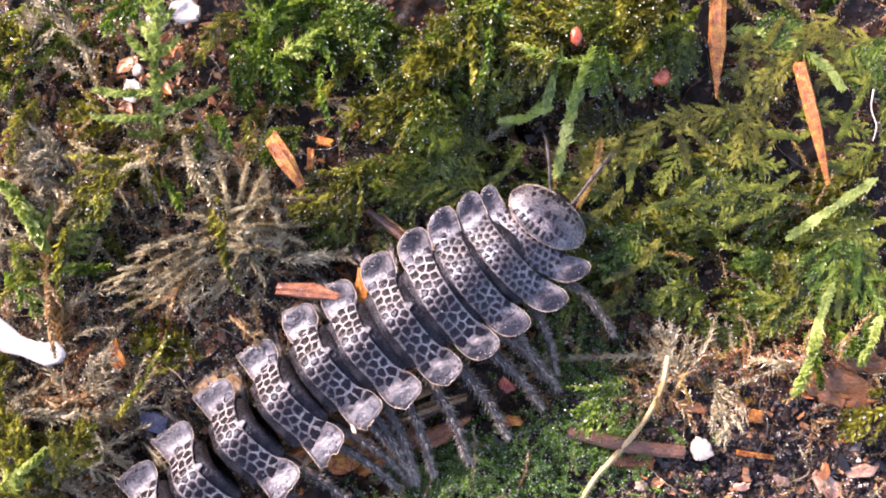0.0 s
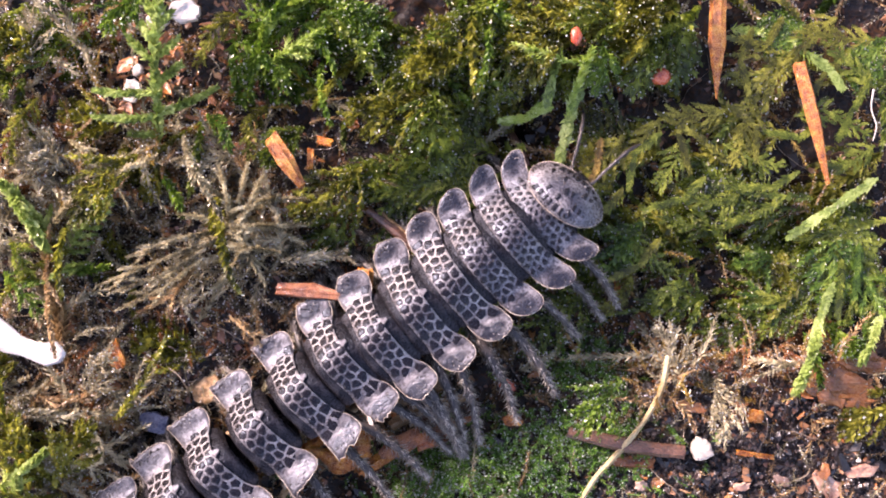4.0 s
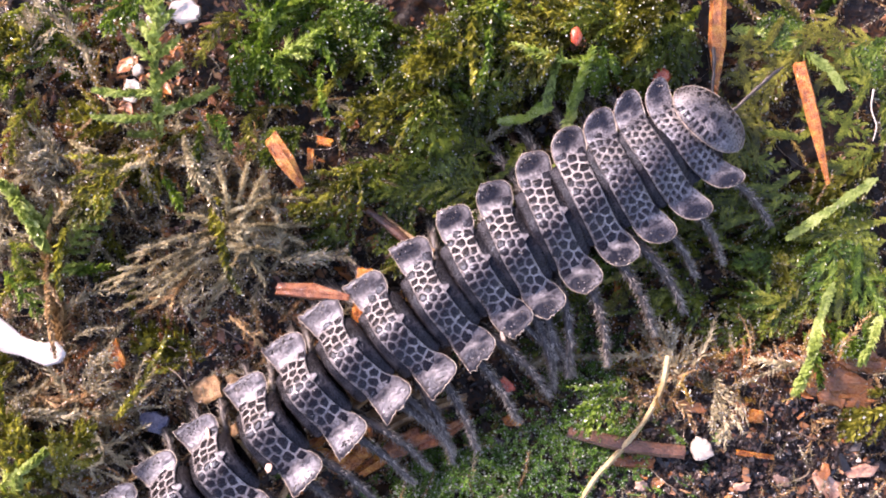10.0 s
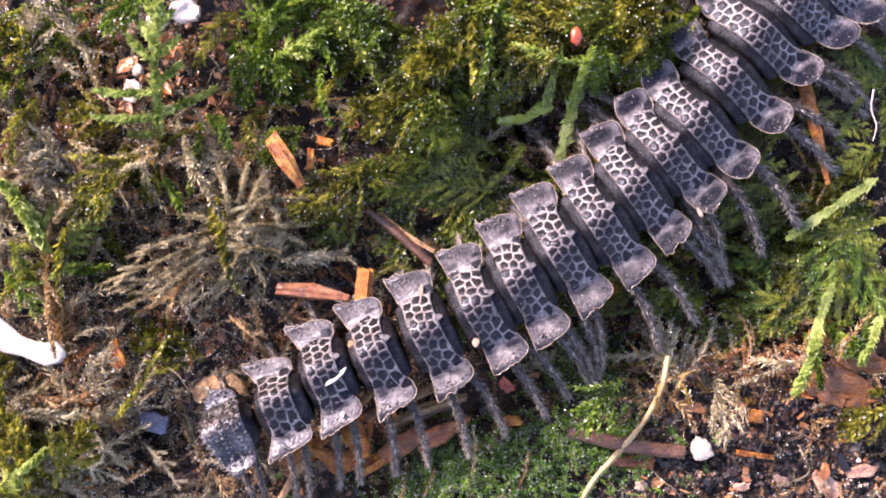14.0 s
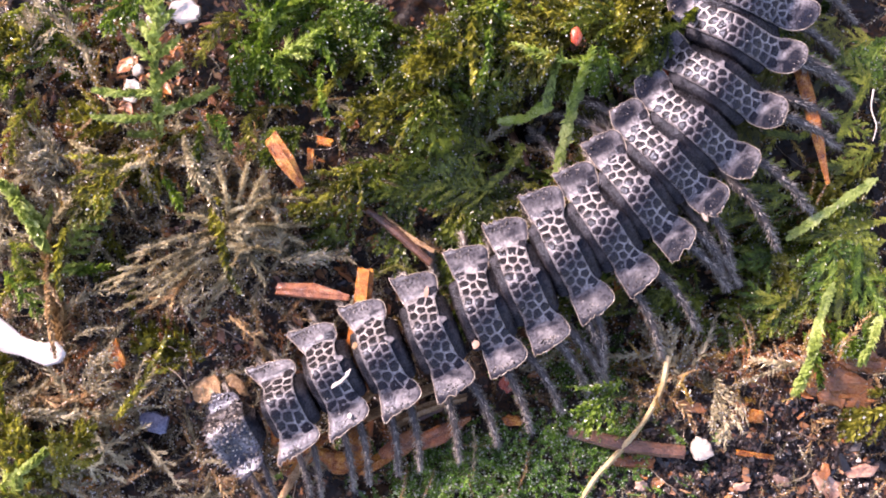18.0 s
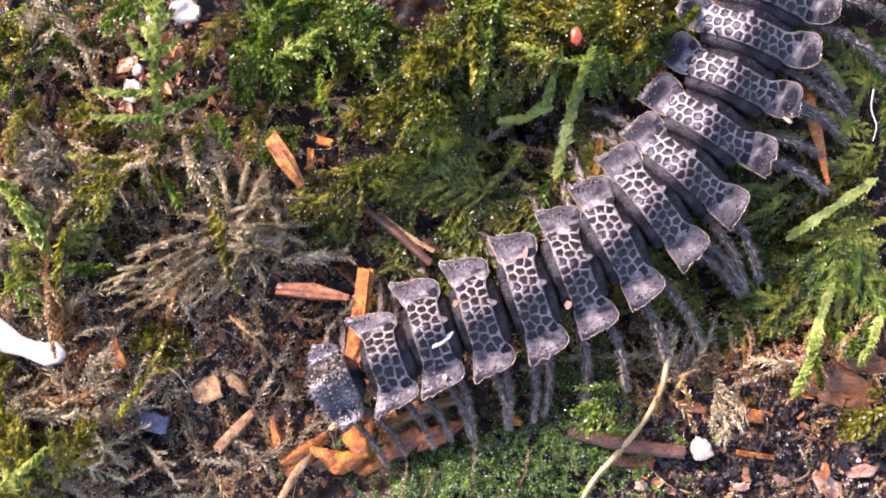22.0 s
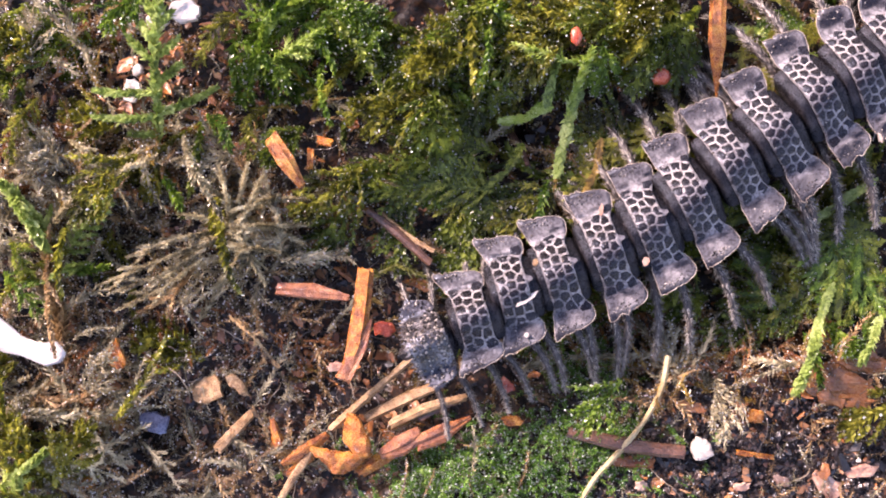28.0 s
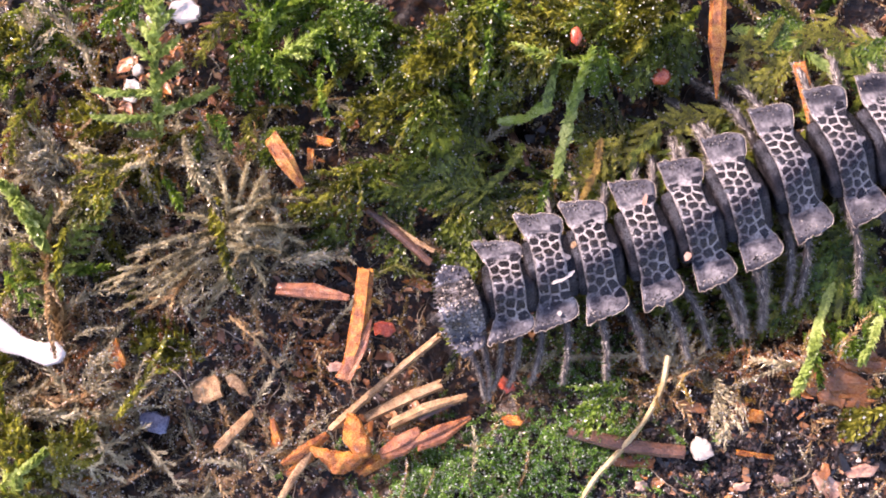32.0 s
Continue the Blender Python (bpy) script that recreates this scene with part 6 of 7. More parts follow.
# ---- how it walks ----
def motions():
    """Each ring's way in (seconds, x, y, heading in degrees); the legs step with the distance that their ring has gone."""
    ring_rows = {
        0: [(0, 8.71, 2.48, 51), (0.5, 9.35, 1.48, 44), (1, 8.90, 2.18, 48), (1.5, 8.24, 3.03, 53), (2, 7.32, 5.16, 64), (2.5, 7.62, 6.30, 67), (3, 7.67, 6.38, 65), (3.5, 8.73, 5.70, 58), (5.5, 13.23, 1.06, 22), (6, 13.39, 0.26, 18), (6.5, 15.01, -1.92, 7), (7, 16.86, -1.70, 7), (7.5, 18.59, -1.39, 6), (8, 19.44, 2.38, 18), (8.5, 20.76, 5.55, 30), (9, 21.33, 5.95, 33), (9.5, 21.36, 9.20, 43), (10, 22.31, 10.76, 45), (10.5, 21.68, 12.18, 48), (11, 24.00, 17.26, 59), (11.5, 27.79, 18.54, 53), (12, 31.96, 20.65, 37), (12.5, 34.72, 22.00, 35), (13, 36.66, 24.54, 41), (13.5, 36.01, 26.57, 41), (14, 36.10, 26.30, 40), (14.5, 34.67, 27.98, 54), (16.5, 28.62, 30.00, 71), (17, 28.35, 29.75, 72), (17.5, 27.69, 29.84, 74), (18, 27.55, 29.74, 75), (18.5, 27.84, 29.56, 74), (19, 27.71, 29.55, 74), (19.5, 27.27, 30.16, 77), (20, 29.78, 32.96, 73), (20.5, 28.61, 33.75, 80), (21, 33.59, 35.67, 67), (21.5, 31.07, 38.28, 75), (22, 33.21, 36.46, 68), (22.5, 36.11, 37.06, 64), (23, 38.17, 37.22, 65), (23.5, 39.23, 35.41, 61), (24, 39.37, 34.87, 60), (24.5, 39.48, 34.58, 59), (25, 40.77, 34.49, 57), (25.5, 48.90, 24.25, 20), (27.5, 57.23, 23.54, 20), (28, 57.19, 23.07, 19), (28.5, 57.20, 22.82, 19), (29, 57.19, 22.90, 20), (29.5, 57.26, 22.62, 19), (30, 59.50, 22.75, 18), (30.5, 59.89, 22.37, 18), (31, 54.87, 32.58, 47), (31.5, 56.36, 30.74, 45), (32, 65.54, 13.38, 8)],
        1: [(0, 6.75, 0.23, 50), (0.5, 7.08, -0.56, 43), (1, 6.74, 0.07, 46), (1.5, 6.29, 0.76, 50), (2, 5.83, 2.80, 56), (2.5, 6.25, 3.96, 58), (3, 6.24, 4.15, 56), (3.5, 6.85, 3.74, 48), (5.5, 10.53, 0.20, 11), (6, 10.66, -0.31, 6), (6.5, 12.23, -1.91, -6), (7, 13.99, -1.71, -8), (7.5, 15.67, -1.32, -9), (8, 16.80, 1.66, 6), (8.5, 18.36, 4.23, 22), (9, 19.00, 4.60, 25), (9.5, 19.17, 7.47, 34), (10, 20.24, 8.95, 38), (10.5, 19.73, 10.22, 42), (11, 22.25, 14.83, 52), (11.5, 25.99, 16.31, 50), (12, 29.84, 18.79, 35), (12.5, 34.97, 20.87, 34), (13, 34.59, 22.66, 40), (13.5, 33.84, 24.82, 43), (14, 33.91, 24.56, 43), (14.5, 33.13, 25.66, 51), (16.5, 27.76, 27.34, 70), (17, 27.53, 27.08, 70), (17.5, 27.00, 27.14, 73), (18, 26.87, 27.04, 73), (18.5, 27.10, 26.86, 72), (19, 27.00, 26.85, 73), (19.5, 26.68, 27.43, 75), (20, 28.95, 30.29, 72), (20.5, 28.16, 31.00, 79), (21, 32.51, 33.09, 67), (21.5, 30.38, 35.57, 75), (22, 32.15, 33.87, 68), (22.5, 34.87, 34.56, 64), (23, 37.03, 34.67, 64), (23.5, 37.89, 32.96, 60), (24, 37.99, 32.44, 59), (24.5, 38.08, 32.16, 58), (25, 39.27, 32.13, 56), (25.5, 46.25, 23.36, 21), (27.5, 54.60, 22.62, 20), (28, 54.56, 22.15, 20), (28.5, 54.56, 21.90, 20), (29, 54.56, 21.96, 20), (29.5, 54.61, 21.71, 20), (30, 56.84, 21.91, 18), (30.5, 57.23, 21.52, 18), (31, 52.97, 30.53, 46), (31.5, 54.38, 28.77, 44), (32, 62.77, 12.98, 9)],
        2: [(0, 4.95, -1.02, 41), (0.5, 5.08, -1.61, 35), (1, 4.80, -1.23, 37), (1.5, 4.51, -0.76, 42), (2, 4.32, 0.62, 50), (2.5, 4.81, 1.60, 52), (3, 4.80, 1.78, 51), (3.5, 5.12, 1.57, 46), (5.5, 7.53, -0.07, 14), (6, 7.63, -0.42, 10), (6.5, 9.23, -1.45, -1), (7, 11.16, -1.12, -4), (7.5, 12.92, -0.55, -8), (8, 13.90, 1.57, 3), (8.5, 15.43, 3.56, 16), (9, 16.14, 3.67, 19), (9.5, 16.51, 5.97, 28), (10, 17.67, 7.31, 32), (10.5, 17.34, 8.36, 36), (11, 20.27, 12.62, 46), (11.5, 23.69, 14.20, 44), (12, 27.11, 16.63, 37), (12.5, 32.61, 19.18, 35), (13, 32.46, 20.70, 39), (13.5, 31.58, 23.02, 47), (14, 31.64, 22.79, 48), (14.5, 31.54, 23.24, 49), (16.5, 26.90, 24.58, 67), (17, 26.72, 24.31, 68), (17.5, 26.31, 24.33, 70), (18, 26.20, 24.22, 70), (18.5, 26.36, 24.07, 69), (19, 26.29, 24.04, 70), (19.5, 26.08, 24.60, 72), (20, 28.10, 27.52, 72), (20.5, 27.69, 28.14, 78), (21, 31.40, 30.41, 67), (21.5, 29.65, 32.77, 75), (22, 31.05, 31.19, 68), (22.5, 33.58, 31.97, 64), (23, 35.87, 32.02, 62), (23.5, 36.51, 30.42, 58), (24, 36.57, 29.92, 57), (24.5, 36.63, 29.66, 56), (25, 37.72, 29.69, 54), (25.5, 43.51, 22.45, 23), (27.5, 51.86, 21.66, 20), (28, 51.82, 21.20, 20), (28.5, 51.83, 20.95, 20), (29, 51.83, 21.00, 21), (29.5, 51.88, 20.77, 20), (30, 54.07, 21.04, 18), (30.5, 54.46, 20.65, 19), (31, 51.00, 28.40, 46), (31.5, 52.33, 26.72, 43), (32, 59.91, 12.56, 9)],
        3: [(0, 2.22, -2.51, 35), (0.5, 2.22, -3.04, 30), (1, 2.09, -2.95, 32), (1.5, 2.01, -2.77, 36), (2, 2.10, -1.70, 44), (2.5, 2.70, -0.83, 46), (3, 2.66, -0.69, 46), (3.5, 2.79, -0.78, 43), (5.5, 4.52, -1.03, 19), (6, 4.65, -1.22, 16), (6.5, 6.30, -1.77, 7), (7, 8.31, -1.47, 3), (7.5, 9.95, -0.90, -2), (8, 10.92, 1.08, 4), (8.5, 12.55, 2.51, 14), (9, 13.21, 2.63, 16), (9.5, 13.83, 4.56, 24), (10, 14.98, 5.72, 28), (10.5, 14.85, 6.67, 31), (11, 17.79, 10.51, 39), (11.5, 21.19, 12.08, 39), (12, 24.07, 14.65, 38), (12.5, 29.27, 16.90, 37), (13, 29.38, 18.08, 41), (13.5, 29.15, 20.95, 50), (14, 29.19, 20.74, 51), (14.5, 29.25, 20.20, 51), (16.5, 25.90, 21.54, 64), (17, 25.77, 21.25, 64), (17.5, 25.50, 21.24, 65), (18, 25.40, 21.13, 66), (18.5, 25.49, 20.99, 66), (19, 25.46, 20.96, 66), (19.5, 25.38, 21.48, 69), (20, 27.15, 24.47, 71), (20.5, 27.15, 24.99, 77), (21, 30.17, 27.46, 67), (21.5, 28.85, 29.67, 74), (22, 29.84, 28.23, 69), (22.5, 32.17, 29.10, 64), (23, 34.55, 29.11, 60), (23.5, 34.95, 27.62, 56), (24, 34.97, 27.15, 55), (24.5, 35.01, 26.90, 54), (25, 35.99, 27.00, 52), (25.5, 40.48, 21.43, 27), (27.5, 48.84, 20.60, 21), (28, 48.80, 20.14, 21), (28.5, 48.81, 19.90, 21), (29, 48.81, 19.93, 21), (29.5, 48.85, 19.72, 21), (30, 51.02, 20.08, 19), (30.5, 51.41, 19.68, 20), (31, 48.83, 26.05, 45), (31.5, 50.06, 24.47, 42), (32, 56.74, 12.09, 9)],
        4: [(0, -0.25, -4.24, 34), (0.5, -0.39, -4.60, 29), (1, -0.53, -4.56, 31), (1.5, -0.66, -4.48, 34), (2, -0.37, -3.70, 39), (2.5, 0.30, -3.00, 41), (3, 0.34, -2.84, 41), (3.5, 0.38, -2.89, 40), (5.5, 1.83, -2.38, 25), (6, 1.82, -2.47, 23), (6.5, 3.23, -2.55, 15), (7, 4.92, -1.99, 11), (7.5, 6.67, -1.12, 6), (8, 7.86, 0.05, 9), (8.5, 9.45, 1.25, 14), (9, 10.19, 1.44, 15), (9.5, 11.06, 3.13, 21), (10, 12.19, 4.15, 25), (10.5, 12.26, 5.08, 27), (11, 15.44, 8.43, 33), (11.5, 18.30, 10.00, 35), (12, 21.12, 12.26, 37), (12.5, 25.99, 14.97, 37), (13, 26.26, 15.91, 40), (13.5, 26.37, 18.25, 48), (14, 26.27, 17.96, 49), (14.5, 26.21, 17.52, 50), (16.5, 24.84, 18.56, 60), (17, 24.75, 18.25, 60), (17.5, 24.60, 18.20, 60), (18, 24.52, 18.09, 61), (18.5, 24.55, 17.97, 61), (19, 24.54, 17.92, 61), (19.5, 24.57, 18.41, 64), (20, 26.18, 21.44, 70), (20.5, 26.55, 21.87, 75), (21, 28.93, 24.53, 66), (21.5, 28.03, 26.60, 74), (22, 28.64, 25.29, 69), (22.5, 30.77, 26.24, 64), (23, 33.18, 26.24, 57), (23.5, 33.35, 24.88, 53), (24, 33.32, 24.43, 52), (24.5, 33.34, 24.20, 51), (25, 34.21, 24.37, 49), (25.5, 37.49, 20.38, 32), (27.5, 45.85, 19.53, 22), (28, 45.81, 19.07, 22), (28.5, 45.81, 18.83, 22), (29, 45.83, 18.85, 22), (29.5, 45.85, 18.67, 22), (30, 48.00, 19.10, 20), (30.5, 48.39, 18.70, 22), (31, 46.66, 23.73, 43), (31.5, 47.80, 22.23, 40), (32, 53.60, 11.62, 10)],
        5: [(0, -3.33, -6.23, 34), (0.5, -3.51, -6.47, 31), (1, -3.60, -6.51, 31), (1.5, -3.58, -6.50, 32), (2, -3.14, -5.91, 35), (2.5, -2.40, -5.27, 36), (3, -2.34, -5.19, 37), (3.5, -2.33, -5.19, 36), (5.5, -1.53, -4.43, 30), (6, -1.51, -4.44, 29), (6.5, -0.27, -4.21, 23), (7, 1.34, -3.55, 19), (7.5, 3.05, -2.63, 14), (8, 4.46, -1.70, 15), (8.5, 6.12, -0.63, 16), (9, 6.93, -0.39, 17), (9.5, 8.07, 1.08, 22), (10, 9.17, 2.04, 24), (10.5, 9.46, 2.98, 25), (11, 12.88, 5.95, 30), (11.5, 15.52, 7.38, 32), (12, 18.32, 9.46, 34), (12.5, 22.80, 12.13, 35), (13, 23.33, 12.84, 38), (13.5, 24.01, 14.62, 45), (14, 23.87, 14.25, 46), (14.5, 23.82, 13.82, 47), (16.5, 23.18, 14.49, 55), (17, 23.13, 14.13, 55), (17.5, 23.10, 14.09, 55), (18, 23.04, 13.92, 56), (18.5, 23.03, 13.85, 56), (19, 23.05, 13.81, 56), (19.5, 23.17, 14.24, 58), (20, 24.56, 16.70, 66), (20.5, 25.65, 18.11, 71), (21, 27.41, 20.98, 66), (21.5, 27.01, 22.88, 73), (22, 27.20, 21.70, 69), (22.5, 29.08, 22.76, 63), (23, 31.39, 22.82, 56), (23.5, 31.28, 21.61, 52), (24, 31.21, 21.20, 51), (24.5, 31.20, 20.98, 50), (25, 31.94, 21.24, 48), (25.5, 33.89, 19.02, 40), (27.5, 42.23, 18.19, 23), (28, 42.18, 17.73, 23), (28.5, 42.19, 17.50, 23), (29, 42.21, 17.49, 23), (29.5, 42.22, 17.35, 23), (30, 44.33, 17.88, 21), (30.5, 44.73, 17.46, 24), (31, 44.01, 20.92, 40), (31.5, 45.03, 19.54, 38), (32, 49.78, 11.04, 11)],
        6: [(0, -6.68, -8.37, 36), (0.5, -6.88, -8.55, 34), (1, -6.88, -8.65, 33), (1.5, -6.88, -8.65, 33), (2, -6.33, -8.25, 35), (2.5, -5.55, -7.74, 36), (3, -5.47, -7.72, 36), (3.5, -5.47, -7.72, 36), (5.5, -4.79, -6.82, 34), (6, -4.79, -6.83, 33), (6.5, -3.75, -6.42, 30), (7, -2.12, -5.57, 26), (7.5, -0.47, -4.47, 23), (8, 1.03, -3.59, 22), (8.5, 2.75, -2.67, 23), (9, 3.54, -2.39, 23), (9.5, 4.92, -1.15, 26), (10, 5.98, -0.24, 26), (10.5, 6.39, 0.66, 27), (11, 10.13, 3.34, 29), (11.5, 12.67, 4.68, 30), (12, 15.49, 6.68, 32), (12.5, 19.54, 9.16, 35), (13, 20.35, 9.64, 37), (13.5, 21.41, 11.04, 42), (14, 21.34, 10.62, 43), (14.5, 21.27, 10.28, 43), (16.5, 21.18, 10.71, 49), (17, 21.18, 10.38, 49), (17.5, 21.18, 10.33, 49), (18, 21.16, 10.15, 49), (18.5, 21.16, 10.07, 49), (19, 21.15, 10.03, 49), (19.5, 21.33, 10.46, 51), (20, 22.98, 12.61, 59), (20.5, 24.19, 13.73, 64), (21, 25.28, 16.17, 64), (21.5, 25.85, 19.02, 71), (22, 25.77, 18.05, 68), (22.5, 27.51, 19.43, 62), (23, 29.34, 19.48, 58), (23.5, 28.99, 18.50, 55), (24, 28.80, 18.03, 54), (24.5, 28.78, 17.86, 54), (25, 29.22, 18.01, 52), (25.5, 30.22, 17.45, 49), (27.5, 38.48, 16.72, 24), (28, 38.43, 16.27, 24), (28.5, 38.43, 16.03, 24), (29, 38.46, 16.01, 24), (29.5, 38.46, 15.90, 24), (30, 40.54, 16.53, 22), (30.5, 40.95, 16.10, 27), (31, 41.21, 18.04, 36), (31.5, 42.11, 16.77, 34), (32, 45.80, 10.41, 13)],
        7: [(0, -9.93, -10.18, 38), (0.5, -10.15, -10.42, 37), (1, -10.17, -10.51, 37), (1.5, -10.17, -10.51, 37), (2, -9.61, -10.16, 38), (2.5, -8.83, -9.66, 39), (3, -8.72, -9.67, 39), (3.5, -8.72, -9.67, 39), (5.5, -8.06, -8.71, 38), (6, -8.06, -8.71, 38), (6.5, -7.08, -8.11, 35), (7, -5.48, -7.16, 33), (7.5, -3.88, -6.00, 31), (8, -2.30, -5.19, 30), (8.5, -0.50, -4.39, 30), (9, 0.29, -4.09, 30), (9.5, 1.83, -2.94, 31), (10, 2.96, -2.06, 31), (10.5, 3.48, -1.18, 31), (11, 7.58, 1.34, 31), (11.5, 10.12, 2.69, 30), (12, 13.05, 4.67, 30), (12.5, 16.82, 6.93, 35), (13, 17.63, 7.32, 36), (13.5, 18.89, 8.48, 39), (14, 18.81, 8.06, 39), (14.5, 18.69, 7.77, 40), (16.5, 18.86, 8.00, 43), (17, 18.83, 7.65, 43), (17.5, 18.86, 7.56, 43), (18, 18.81, 7.39, 44), (18.5, 18.81, 7.27, 43), (19, 18.81, 7.22, 43), (19.5, 19.08, 7.55, 45), (20, 20.87, 9.44, 52), (20.5, 22.15, 10.18, 56), (21, 23.45, 12.37, 60), (21.5, 24.41, 14.91, 67), (22, 24.32, 14.19, 64), (22.5, 25.83, 15.59, 61), (23, 27.13, 17.02, 57), (23.5, 26.83, 16.42, 54), (24, 26.62, 16.04, 53), (24.5, 26.60, 16.01, 53), (25, 26.92, 16.28, 51), (25.5, 28.54, 16.60, 50), (27.5, 35.11, 15.23, 26), (28, 35.06, 14.78, 27), (28.5, 35.06, 14.55, 26), (29, 35.10, 14.51, 26), (29.5, 35.09, 14.43, 26), (30, 37.12, 15.15, 24), (30.5, 37.53, 14.72, 29), (31, 38.58, 15.46, 31), (31.5, 39.39, 14.31, 28), (32, 42.17, 9.80, 15)],
        8: [(0, -13.20, -13.16, 41), (0.5, -13.42, -13.39, 41), (1, -13.40, -13.54, 41), (1.5, -13.40, -13.54, 41), (2, -12.80, -13.07, 42), (2.5, -12.01, -12.63, 42), (3, -11.91, -12.59, 42), (3.5, -11.91, -12.59, 42), (5.5, -11.22, -11.58, 41), (6, -11.23, -11.61, 42), (6.5, -10.39, -10.88, 40), (7, -8.96, -9.82, 39), (7.5, -7.39, -8.48, 38), (8, -5.85, -7.59, 36), (8.5, -3.98, -6.85, 36), (9, -3.16, -6.54, 34), (9.5, -1.49, -5.48, 35), (10, -0.35, -4.64, 34), (10.5, 0.26, -3.83, 35), (11, 4.61, -1.33, 33), (11.5, 7.18, 0.02, 30), (12, 10.34, 1.98, 29), (12.5, 14.04, 4.18, 32), (13, 14.86, 4.55, 33), (13.5, 16.19, 5.57, 36), (14, 16.06, 5.19, 35), (14.5, 15.93, 4.94, 35), (16.5, 16.34, 5.06, 37), (17, 16.34, 4.72, 37), (17.5, 16.34, 4.64, 37), (18, 16.34, 4.48, 37), (18.5, 16.34, 4.39, 37), (19, 16.34, 4.39, 37), (19.5, 16.59, 4.66, 39), (20, 18.53, 6.23, 45), (20.5, 19.95, 6.78, 49), (21, 21.30, 8.66, 53), (21.5, 22.55, 10.79, 58), (22, 22.43, 10.27, 57), (22.5, 23.92, 11.70, 56), (23, 25.21, 13.14, 55), (23.5, 24.89, 12.76, 52), (24, 24.64, 12.44, 51), (24.5, 24.62, 12.41, 50), (25, 24.82, 12.72, 50), (25.5, 25.75, 12.96, 47), (27.5, 31.30, 13.15, 31), (28, 31.34, 12.74, 31), (28.5, 31.34, 12.52, 31), (29, 31.38, 12.45, 31), (29.5, 31.30, 12.38, 31), (30, 32.98, 13.06, 29), (30.5, 34.20, 13.10, 28), (31, 35.46, 12.61, 25), (31.5, 36.15, 11.59, 22), (32, 38.01, 9.00, 17)],
        9: [(0, -16.88, -16.41, 43), (0.5, -17.08, -16.75, 43), (1, -17.08, -16.86, 43), (1.5, -17.06, -16.86, 43), (2, -16.48, -16.40, 43), (2.5, -15.65, -15.87, 43), (3, -15.56, -15.78, 43), (3.5, -15.54, -15.78, 43), (5.5, -14.81, -14.65, 43), (6, -14.80, -14.67, 46), (6.5, -13.94, -13.84, 45), (7, -12.48, -12.66, 46), (7.5, -10.89, -11.23, 46), (8, -9.34, -10.22, 44), (8.5, -7.57, -9.39, 43), (9, -6.81, -9.04, 41), (9.5, -5.09, -8.11, 41), (10, -3.85, -7.28, 40), (10.5, -3.16, -6.54, 41), (11, 1.25, -4.06, 38), (11.5, 3.97, -2.75, 35), (12, 7.43, -0.83, 31), (12.5, 11.18, 1.32, 31), (13, 11.92, 1.65, 31), (13.5, 13.34, 2.57, 34), (14, 13.21, 2.30, 33), (14.5, 13.06, 2.07, 32), (16.5, 13.57, 2.16, 33), (17, 13.55, 1.86, 32), (17.5, 13.55, 1.81, 32), (18, 13.55, 1.67, 32), (18.5, 13.53, 1.61, 32), (19, 13.53, 1.60, 31), (19.5, 13.83, 1.79, 33), (20, 15.87, 3.14, 38), (20.5, 17.42, 3.49, 41), (21, 18.96, 5.20, 44), (21.5, 20.42, 6.99, 48), (22, 20.42, 6.54, 48), (22.5, 21.96, 8.01, 49), (23, 23.24, 9.42, 50), (23.5, 22.90, 9.17, 48), (24, 22.61, 8.88, 47), (24.5, 22.57, 8.88, 47), (25, 22.75, 9.17, 47), (25.5, 23.48, 9.60, 45), (27.5, 27.83, 10.15, 33), (28, 27.83, 9.74, 33), (28.5, 27.83, 9.49, 33), (29, 27.82, 9.45, 33), (29.5, 27.79, 9.42, 32), (30, 29.28, 10.08, 31), (30.5, 30.22, 10.29, 28), (31, 31.63, 9.58, 25), (31.5, 32.31, 8.81, 21), (32, 33.76, 8.02, 19)],
